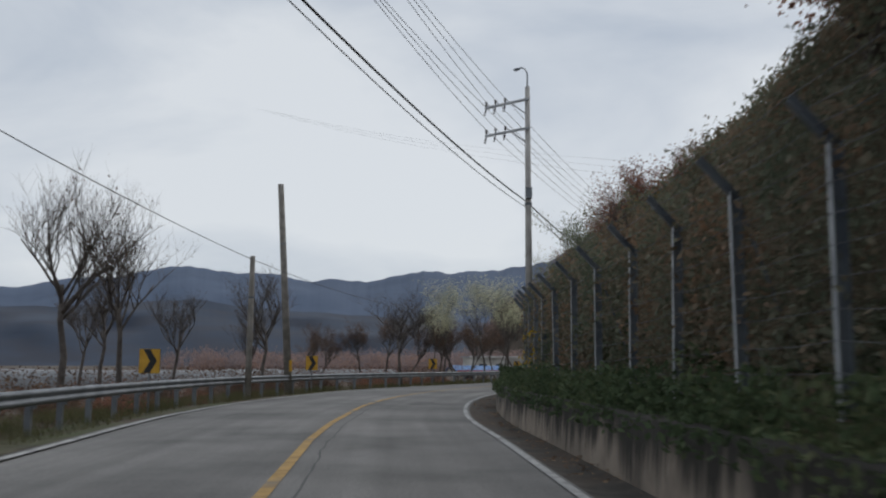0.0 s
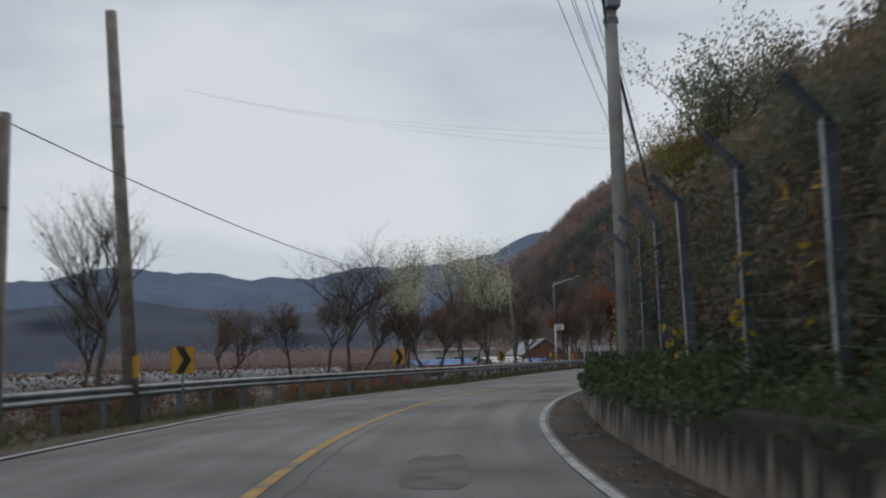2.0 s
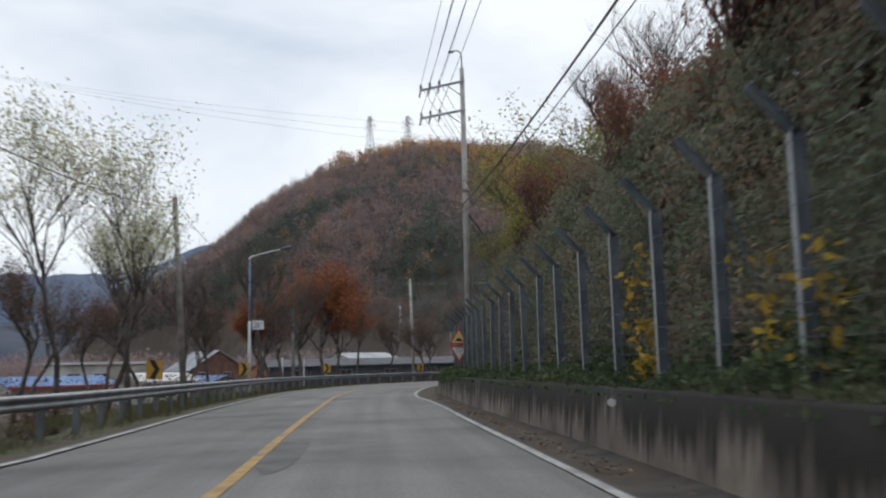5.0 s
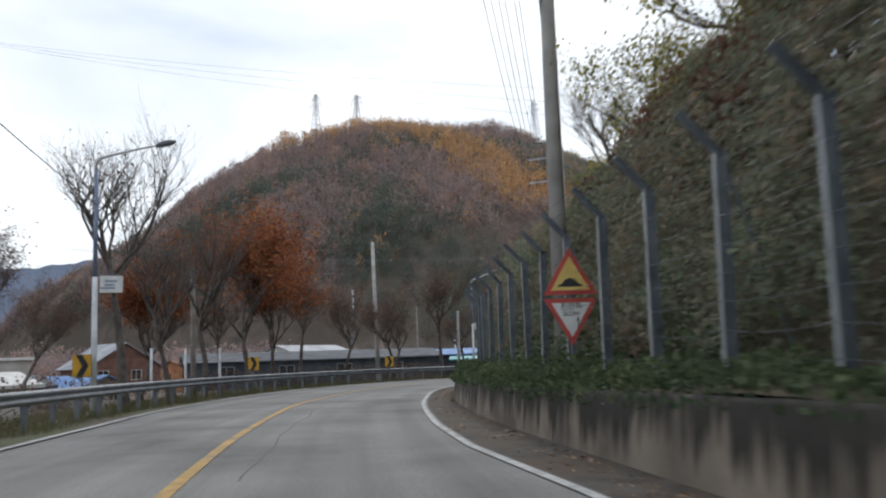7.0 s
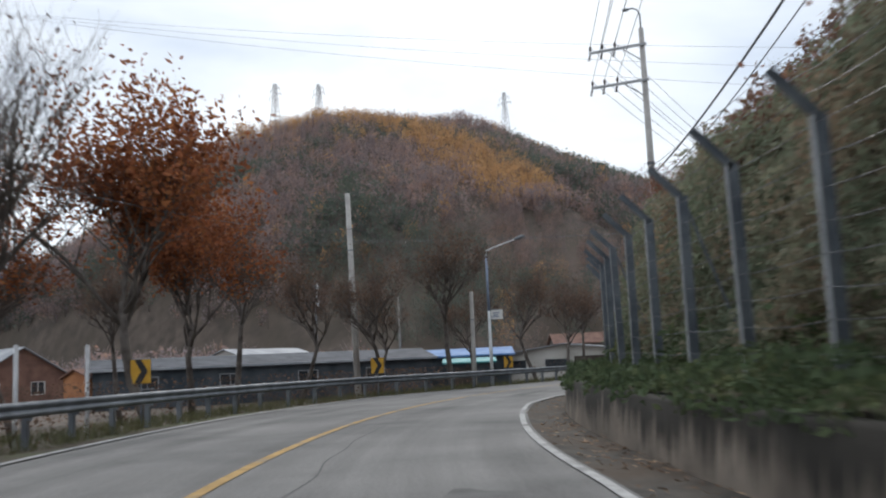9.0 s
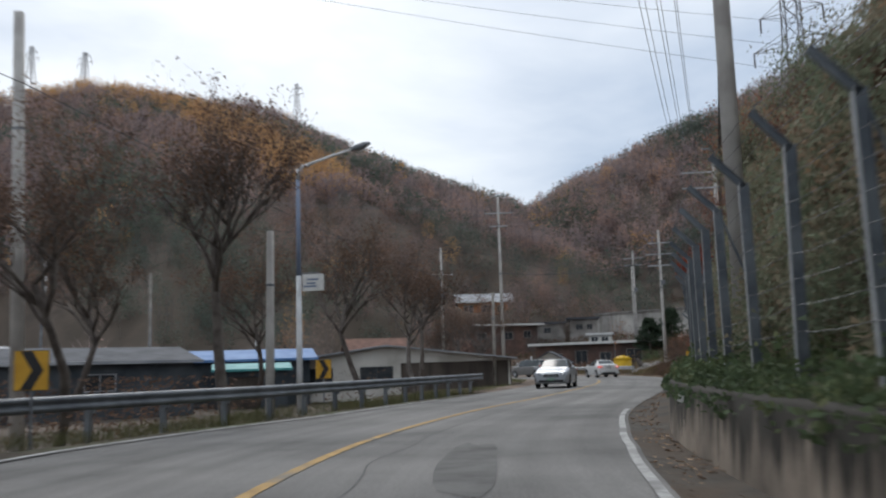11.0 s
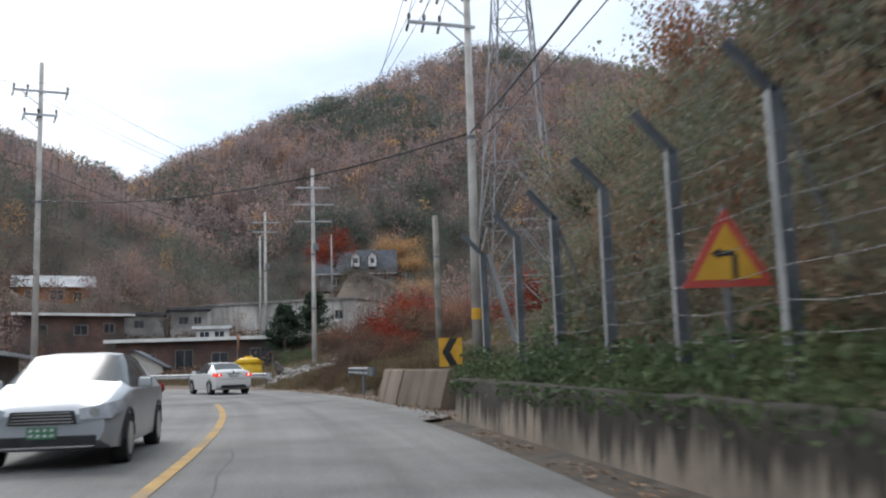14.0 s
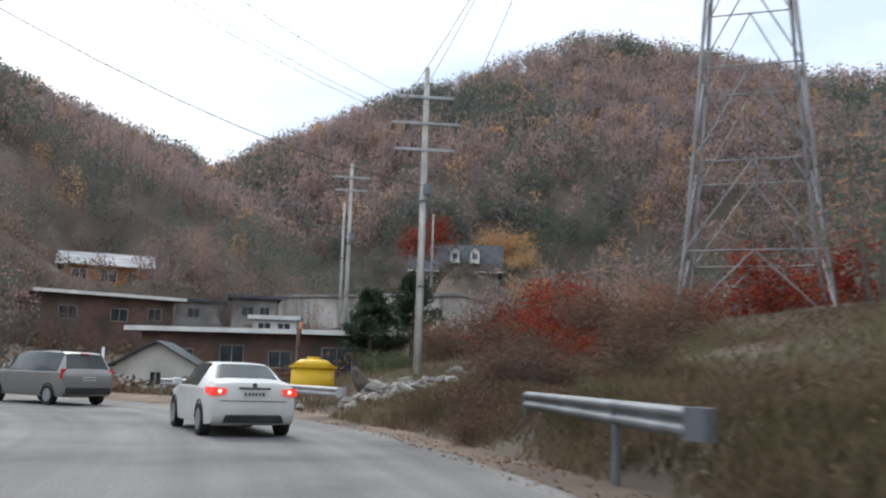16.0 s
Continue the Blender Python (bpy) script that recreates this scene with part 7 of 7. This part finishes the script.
part("wall", Geo().box((4.5, 0, 0.45), (9.0, 0.25, 1.1)), PLASTER_GREY, yard)
part("coping", Geo().box((4.5, 0, 1.03), (9.1, 0.34, 0.08)), PLASTER_GREY, yard)

board = thing("discarded_board", 63.6, 142.4, 0.0, "grey board lying in the gutter", "board", turn=32)
bevelled(part("board", Geo().box((0, 0, 0.03), (1.15, 0.5, 0.03), Euler((0.03, 0.04, 0)).to_matrix()), ROOF_GREY, board), 0.008, 1)
for k, (x, y, ln, tn) in enumerate(((106.8, 173.4, 1.4, 20), (107.4, 172.0, 1.1, 75), (109.6, 173.2, 1.6, 140), (108.4, 171.0, 0.9, 10), (111.2, 171.6, 1.2, 110))):
    pl = thing("broken_plank", x, y, 0.25 + 0.08 * (k % 3), "broken pale plank on the rubble", "plank", "rubble planks", turn=tn)
    part("plank", Geo().box((0, 0, 0), (ln, 0.12, 0.03), Euler((0.1, 0.18, 0)).to_matrix()), PLASTER_WHITE, pl)
stump = thing("tree_stump", 108.4, 173.8, 0.0, "uprooted grey-brown stump on the rubble heap", "stump")
part("stump", Geo().path([(0.5, -0.3, 0.1), (0.1, 0, 0.6), (-0.3, 0.2, 1.15), (-0.45, 0.3, 1.5)], [0.42, 0.32, 0.24, 0.1], 9), BARK, stump, smooth=True)
for k in range(5):
    an = 1.2 * k
    part("root", Geo().path([(0.3, -0.2, 0.3), (0.3 + 0.5 * math.cos(an), -0.2 + 0.5 * math.sin(an), 0.35), (0.3 + 0.95 * math.cos(an), -0.2 + 0.9 * math.sin(an), 0.05)], [0.13, 0.09, 0.03], 6), BARK, stump, smooth=True)
rnd = random.Random(5)
for k in range(110):
    x, y = 108.4 + rnd.gauss(0, 1.6), 172.4 + rnd.gauss(0, 1.1)
    if k > 70:
        q = on_road(rnd.uniform(184, 200), rnd.uniform(4.4, 8.0))
        x, y = q.x, q.y
    zb = float(land(np.array([[x, y]]))[0])
    sz = rnd.uniform(0.12, 0.4) if k <= 70 else rnd.uniform(0.05, 0.14)
    ob = thing("broken_stone", x, y, max(zb, 0.05) + sz * 0.2 + (rnd.uniform(0, 0.3) if k <= 70 else 0), "angular broken stone on the dirt", "stone", "rubble stones", turn=rnd.uniform(0, 360))
    me = Geo().box((0, 0, 0), (sz * rnd.uniform(1, 2.2), sz, sz * rnd.uniform(0.5, 0.9)), Euler((rnd.uniform(-0.4, 0.4), rnd.uniform(-0.5, 0.5), 0)).to_matrix(), rnd.uniform(0.6, 0.95))
    bevelled(part("rock", me, STONE, ob), sz * 0.12, 1)


# ---- lattice tower ----
TOWER_STEEL = material("tower_steel", (0.20, 0.20, 0.21), (0.31, 0.31, 0.32), 1.2, 0.6, 0.05, metal=0.2)
def lattice_tower(x, y, z, height, base, top, turn, arms, label, bar=0.075):
    """Four tapering legs with crossed bracing and outreaching arms."""
    ob = thing("transmission_tower", x, y, z, label, "transmission tower", turn=turn)
    half = lambda f: (base + (top - base) * min(1, f * 1.15) ** 0.8) / 2
    levels = [0, 0.09, 0.2, 0.32, 0.43, 0.53, 0.62, 0.70, 0.77, 0.84, 0.90, 0.95, 1.0]
    corner = lambda k, f: Vector(((1, 1, -1, -1)[k] * half(f), (1, -1, -1, 1)[k] * half(f), f * height))
    for k in range(4):
        part("leg", Geo().path([corner(k, f) for f in levels], bar, 4), TOWER_STEEL, ob)
    for k in range(4):
        j = (k + 1) % 4
        for a, b in zip(levels[:-1], levels[1:]):
            mid = (corner(k, b) + corner(j, b)) / 2
            if a < 0.45:
                bars = [(corner(k, a), mid), (corner(j, a), mid)]
            else:
                bars = [(corner(k, a), corner(j, b)), (corner(j, a), corner(k, b))]
            for p, q in bars + [(corner(k, b), corner(j, b))]:
                part("brace", Geo().tube(p, q, bar * 0.5, n=4), TOWER_STEEL, ob)
    for f, reach in arms:
        for sgn in (-1, 1):
            g = Geo()
            tip = Vector((0, sgn * (half(f) + reach), f * height + 0.3))
            for k in ((0, 3) if sgn > 0 else (1, 2)):
                g.tube(corner(k, f), tip, bar * 0.5, n=4)
                g.tube(corner(k, min(1, f + 0.04)), tip, bar * 0.45, n=4)
            for q in (0.35, 0.7):
                a, b = corner(0 if sgn > 0 else 1, f).lerp(tip, q), corner(3 if sgn > 0 else 2, f).lerp(tip, q)
                g.tube(a, b, bar * 0.4, n=4)
            part("arm", g, TOWER_STEEL, ob)
            part("insulator", Geo().tube(tip, tip - Vector((0, 0, 1.6)), 0.09, n=8), INSULATOR, ob)
    return ob


lattice_tower(122.6, 162.6, 3.7, 36.0, 6.4, 1.6, 8, ((0.72, 2.6), (0.82, 3.2), (0.92, 2.4)), "tall grey lattice transmission tower on the slope")
lattice_tower(146, 452, 101, 20, 4, 1.2, 20, ((0.75, 3), (0.88, 2.4)), "distant lattice transmission tower on the hilltop", 0.10)
lattice_tower(163, 446, 104, 17, 4, 1.2, 20, ((0.75, 3), (0.88, 2.4)), "distant lattice transmission tower on the hilltop", 0.10)
lattice_tower(268, 462, 112, 22, 4, 1.2, 20, ((0.75, 3), (0.88, 2.4)), "distant lattice transmission tower on the hilltop", 0.10)
mast = thing("antenna_mast", 67.1, 217.9, -0.9, "slim white antenna mast with equipment boxes", "mast")
part("shaft", Geo().tube((0, 0, 0), (0, 0, 14.6), 0.17, 0.1, 10), GALV, mast)
for z in (11.4, 12.6, 13.8):
    part("antenna_box", Geo().box((0.25, 0, z), (0.3, 0.2, 0.8)), PAINT_WHITE, mast)


# ---- vehicles ----
WHITE_CAR = material("white_car_paint", (0.58, 0.58, 0.57), (0.66, 0.66, 0.65), 0.8, 0.25, 0.0)
SILVER_CAR = material("silver_car_paint", (0.34, 0.36, 0.385), (0.42, 0.44, 0.465), 0.8, 0.3, 0.0, metal=0.4)
GREY_CAR = material("dark_silver_car_paint", (0.22, 0.215, 0.21), (0.28, 0.272, 0.265), 0.8, 0.3, 0.0, metal=0.4)
CAR_GLASS = material("tinted_car_glass", (0.035, 0.045, 0.05), (0.06, 0.07, 0.075), 0.8, 0.08, 0.0)
TYRE = material("tyre_rubber", (0.02, 0.02, 0.02), (0.035, 0.035, 0.035), 8, 0.9, 0.1)
ALLOY = material("alloy_rim", (0.32, 0.33, 0.34), (0.42, 0.43, 0.44), 3, 0.35, 0.0, metal=0.7)
BLACK_TRIM = material("black_plastic_trim", (0.018, 0.018, 0.02), (0.035, 0.035, 0.037), 5, 0.6, 0.05)
CHROME = material("chrome_trim", (0.55, 0.56, 0.57), (0.65, 0.66, 0.67), 3, 0.15, 0.0, metal=1.0)
RED_LENS = material("red_lens", (0.42, 0.02, 0.02), (0.55, 0.04, 0.03), 6, 0.2, 0.0)
CLEAR_LENS = material("clear_lens", (0.30, 0.32, 0.35), (0.42, 0.44, 0.47), 6, 0.1, 0.0)
PLATE_PALE = material("pale_number_plate", (0.50, 0.52, 0.50), (0.60, 0.62, 0.60), 6, 0.5, 0.0)
PLATE_GREEN = material("green_number_plate", (0.05, 0.16, 0.09), (0.07, 0.21, 0.12), 6, 0.5, 0.0)
brake = bpy.data.materials.new("lit_brake_lamp")
brake.use_nodes = True
bn = brake.node_tree.nodes["Principled BSDF"]
bn.inputs["Base Color"].default_value = (0.5, 0.03, 0.02, 1)
bn.inputs["Emission Color"].default_value = (1.0, 0.05, 0.03, 1)
bn.inputs["Emission Strength"].default_value = 0.32
bulb = bpy.data.materials.new("lit_bulb")
bulb.use_nodes = True
bn = bulb.node_tree.nodes["Principled BSDF"]
bn.inputs["Emission Color"].default_value = (1.0, 0.62, 0.45, 1)
bn.inputs["Emission Strength"].default_value = 1.2


def car_body(stations):
    """Rings of a car's shell, rear to front. A station: y, low z, sill z, belt z, top z, half-widths low, belt and top."""
    rings = []
    for y, zl, zs, zb, zt, wl, wb, wt in stations:
        half = [(wl * 0.5, zl), (wl, zl + 0.02), (wb * 0.985, zs), (wb, zs * 0.45 + zb * 0.55), (wb * 0.985, zb - 0.03), (wb * 0.955, zb), (wt + (wb * 0.955 - wt) * 0.10, zt - (zt - zb) * 0.16), (wt * 0.93, zt - 0.025), (wt * 0.55, zt)]
        rings.append([Vector((x, y, z)) for x, z in half] + [Vector((-x, y, z)) for x, z in reversed(half)])
    return rings


def build_car(name, x, y, turn, stations, cabin, paint, label, lit=False, plate=None, front_rear="", van=False):
    ob = thing(name, x, y, 0.0, label, "car", turn=turn)
    rings = car_body(stations)
    n = len(rings[0])
    shell, glass = Geo(), {}
    rear0, rear1, side0, side1, wind0, wind1 = cabin
    for i in range(len(rings) - 1):
        for j in range(n - 1):
            q = [rings[i][j], rings[i][j + 1], rings[i + 1][j + 1], rings[i + 1][j]]
            kind = None
            if side0 <= i < side1 and j in (5, 6) or side0 <= i < side1 and j in (n - 8, n - 7):
                kind = "side_window"
                key = (kind, j > n / 2)
            elif rear0 <= i < rear1 and 7 <= j <= n - 9:
                kind = "rear_window"
                key = (kind, 0)
            elif wind0 <= i < wind1 and 7 <= j <= n - 9:
                kind = "windscreen"
                key = (kind, 0)
            if kind:
                glass.setdefault(key, Geo()).add(q, [(3, 2, 1, 0)])
            else:
                shell.add(q, [(3, 2, 1, 0)])
        q = [rings[i][0], rings[i][n - 1], rings[i + 1][n - 1], rings[i + 1][0]]
        shell.add(q, [(0, 1, 2, 3)])
    shell.add(rings[0], [tuple(range(n))])
    shell.add(rings[-1], [tuple(range(n - 1, -1, -1))])
    me = shell.mesh("body", paint)
    bm = bmesh.new()
    bm.from_mesh(me)
    bmesh.ops.remove_doubles(bm, verts=bm.verts[:], dist=0.0005)
    bmesh.ops.recalc_face_normals(bm, faces=bm.faces[:])
    bm.to_mesh(me)
    bm.free()
    me.shade_smooth()
    me.set_sharp_from_angle(angle=radians(38))
    body = part("body", me, None, ob)
    for (kind, k), g in glass.items():
        pane = part(kind, g, CAR_GLASS, ob, smooth=True)
        bm = bmesh.new()
        bm.from_mesh(pane.data)
        bmesh.ops.remove_doubles(bm, verts=bm.verts[:], dist=0.0005)
        bmesh.ops.recalc_face_normals(bm, faces=bm.faces[:])
        bm.to_mesh(pane.data)
        bm.free()
    # pillars over the side glass
    length0, length1 = stations[0][0], stations[-1][0]
    wid = max(s[6] for s in stations)
    for yy in (length0 + 0.82, length1 - 0.86):
        for sx in (-1, 1):
            wheel = part("wheel", Geo().tube((sx * (wid - 0.20), yy, 0.315), (sx * (wid + 0.005), yy, 0.315), 0.315, 0.315, 26), TYRE, ob)
            rim = part("rim", Geo().tube((sx * (wid - 0.02), yy, 0.315), (sx * (wid + 0.012), yy, 0.315), 0.205, 0.215, 20), ALLOY, wheel)
            part("wheel_arch", Geo().path([(sx * (wid - 0.012), yy + 0.365 * math.cos(a), 0.325 + 0.365 * math.sin(a)) for a in np.linspace(0, math.pi, 11)], 0.028, 6), BLACK_TRIM, ob)
    for sx in (-1, 1):
        m = part("wing_mirror", Geo().box((sx * (wid + 0.09), length1 - 1.55, 1.02 + (0.15 if van else 0)), (0.2, 0.1, 0.14), None, 0.85), paint, ob)
        bevelled(m, 0.03, 2)
    return ob, body


SEDAN = [(-2.24, 0.40, 0.50, 0.86, 0.98, 0.66, 0.78, 0.68), (-2.19, 0.30, 0.44, 0.92, 1.05, 0.78, 0.83, 0.70), (-2.08, 0.24, 0.40, 0.93, 1.065, 0.82, 0.865, 0.72), (-1.72, 0.21, 0.36, 0.95, 1.10, 0.84, 0.885, 0.71),
         (-1.55, 0.20, 0.36, 0.95, 1.13, 0.84, 0.888, 0.69), (-0.98, 0.20, 0.35, 0.955, 1.41, 0.84, 0.888, 0.60), (-0.75, 0.20, 0.35, 0.955, 1.445, 0.84, 0.888, 0.60), (-0.1, 0.20, 0.35, 0.955, 1.46, 0.84, 0.888, 0.605),
         (0.35, 0.20, 0.35, 0.955, 1.435, 0.84, 0.888, 0.60), (1.05, 0.20, 0.35, 0.955, 1.06, 0.84, 0.885, 0.70), (1.2, 0.20, 0.36, 0.94, 1.00, 0.84, 0.88, 0.72), (1.75, 0.21, 0.38, 0.86, 0.91, 0.82, 0.86, 0.70), (2.1, 0.24, 0.42, 0.76, 0.81, 0.78, 0.82, 0.66), (2.24, 0.34, 0.46, 0.62, 0.68, 0.66, 0.72, 0.58)]
SEDAN_CABIN = (4, 5, 5, 9, 8, 9)


def sedan_tail(ob, lit):
    for sx in (-1, 1):
        g = Geo().add([(sx * a, b, c) for a, b, c in ((0.53, -2.252, 0.925), (0.79, -2.245, 0.955), (0.898, -1.98, 0.955), (0.905, -2.02, 0.84), (0.84, -2.25, 0.80), (0.57, -2.256, 0.825))], [(0, 1, 4, 5), (1, 2, 3, 4)])
        v = [Vector(p) for p in g.v]
        g.add([p + Vector((sx * 0.004, -0.02, 0)) for p in v], [(0, 1, 4, 5), (1, 2, 3, 4)])
        lamp = part("tail_lamp", g, brake if lit else RED_LENS, ob, "lit red brake lamp" if lit else "")
        if lit:
            part("bulb", Geo().tube((sx * 0.68, -2.285, 0.88), (sx * 0.68, -2.262, 0.88), 0.035, 0.03, 14), bulb, lamp)
    part("boot_chrome", Geo().box((0, -2.25, 0.945), (0.62, 0.03, 0.035)), CHROME, ob)
    bevelled(part("bumper_insert", Geo().box((0, -2.25, 0.36), (1.2, 0.10, 0.15), None, 0.9), BLACK_TRIM, ob), 0.02, 1)
    part("bumper_crease", Geo().box((0, -2.245, 0.70), (1.3, 0.012, 0.012)), BLACK_TRIM, ob)
    plate = part("number_plate", Geo().box((0, -2.25, 0.83), (0.46, 0.012, 0.11)), PLATE_PALE, ob)
    for k in range(6):
        part("bar", Geo().box((-0.17 + 0.068 * k, -2.258, 0.83), (0.04, 0.004, 0.06)), BLACK_PLATE, plate)
    part("badge", Geo().tube((0, -2.24, 1.0), (0, -2.20, 1.0), 0.05, 0.05, 16), CHROME, ob)


def sedan_nose(ob):
    for sx in (-1, 1):
        g = Geo().add([(sx * a, b, c) for a, b, c in ((0.42, 2.245, 0.735), (0.74, 2.175, 0.79), (0.885, 1.86, 0.83), (0.885, 1.90, 0.70), (0.79, 2.205, 0.61), (0.44, 2.275, 0.61))], [(5, 4, 1, 0), (4, 3, 2, 1)])
        v = [Vector(p) for p in g.v]
        g.add([p + Vector((sx * 0.006, 0.02, 0.004)) for p in v], [(5, 4, 1, 0), (4, 3, 2, 1)])
        lamp = part("headlight", g, CLEAR_LENS, ob, "clear headlight")
        part("reflector", Geo().tube((sx * 0.6, 2.23, 0.69), (sx * 0.6, 2.262, 0.69), 0.055, 0.055, 14), CHROME, lamp)
    grille = part("grille", Geo().box((0, 2.245, 0.64), (0.80, 0.05, 0.16), None, 0.9), BLACK_TRIM, ob)
    for k in range(4):
        part("grille_bar", Geo().box((0, 2.272, 0.585 + 0.037 * k), (0.72 - 0.02 * k, 0.012, 0.014)), CHROME, grille)
    bevelled(part("lower_intake", Geo().box((0, 2.24, 0.36), (1.25, 0.04, 0.12)), BLACK_TRIM, ob), 0.015, 1)
    part("chrome_strip", Geo().box((0, 2.265, 0.29), (1.2, 0.012, 0.02)), CHROME, ob)
    plate = part("number_plate", Geo().box((0, 2.27, 0.46), (0.34, 0.012, 0.14)), PLATE_GREEN, ob)
    for zz in (0.43, 0.495):
        for k in range(4):
            part("bar", Geo().box((-0.12 + 0.08 * k, 2.278, zz), (0.04, 0.004, 0.035)), PLATE_PALE, plate)


white_car, _ = build_car("white_sedan", 96.1, 169.7, -37, SEDAN, SEDAN_CABIN, WHITE_CAR, "white four-door sedan on the road with brake lamps lit")
sedan_tail(white_car, True)
sedan_nose(white_car)
silver_car, _ = build_car("silver_sedan", 70.3, 153.5, -58 + 180, SEDAN, SEDAN_CABIN, SILVER_CAR, "silver four-door sedan coming along the other lane")
sedan_tail(silver_car, False)
sedan_nose(silver_car)

VAN = [(-2.42, 0.44, 0.52, 0.80, 0.95, 0.74, 0.84, 0.78), (-2.36, 0.32, 0.46, 1.05, 1.12, 0.84, 0.92, 0.84), (-2.30, 0.30, 0.44, 1.06, 1.18, 0.86, 0.935, 0.83), (-2.02, 0.26, 0.42, 1.07, 1.66, 0.88, 0.945, 0.70), (-1.85, 0.26, 0.42, 1.07, 1.715, 0.88, 0.945, 0.70),
       (-0.6, 0.25, 0.42, 1.07, 1.75, 0.88, 0.95, 0.71), (0.6, 0.25, 0.42, 1.07, 1.72, 0.88, 0.95, 0.70), (1.0, 0.25, 0.42, 1.06, 1.60, 0.88, 0.945, 0.68), (1.6, 0.26, 0.42, 1.02, 1.12, 0.87, 0.93, 0.74), (2.1, 0.28, 0.44, 0.90, 0.98, 0.84, 0.89, 0.70), (2.35, 0.34, 0.48, 0.74, 0.80, 0.76, 0.82, 0.64), (2.44, 0.42, 0.52, 0.64, 0.68, 0.66, 0.72, 0.56)]
van, _ = build_car("dark_minivan", 102.3, 182.8, -9, VAN, (2, 3, 3, 7, 7, 8), GREY_CAR, "dark silver minivan turning along the bend", van=True)
for sx in (-1, 1):
    lamp = part("tail_lamp", Geo().box((sx * 0.86, -2.30, 1.0), (0.16, 0.12, 0.34)), RED_LENS, van, "dark red tail lamp")
    bevelled(lamp, 0.02, 1)
    part("roof_rail", Geo().path([(sx * 0.60, -1.7, 1.74), (sx * 0.60, -1.6, 1.79), (sx * 0.60, 0.3, 1.79), (sx * 0.60, 0.45, 1.74)], 0.018, 6), BLACK_TRIM, van)
bevelled(part("bumper", Geo().box((0, -2.40, 0.48), (1.62, 0.14, 0.2)), BLACK_TRIM, van), 0.03, 1)
plate = part("number_plate", Geo().box((0, -2.425, 0.86), (0.46, 0.012, 0.12)), PLATE_PALE, van)
for k in range(6):
    part("bar", Geo().box((-0.17 + 0.068 * k, -2.433, 0.86), (0.04, 0.004, 0.06)), BLACK_PLATE, plate)
part("high_brake_lamp", Geo().box((0, -2.06, 1.66), (0.3, 0.05, 0.04)), RED_LENS, van)
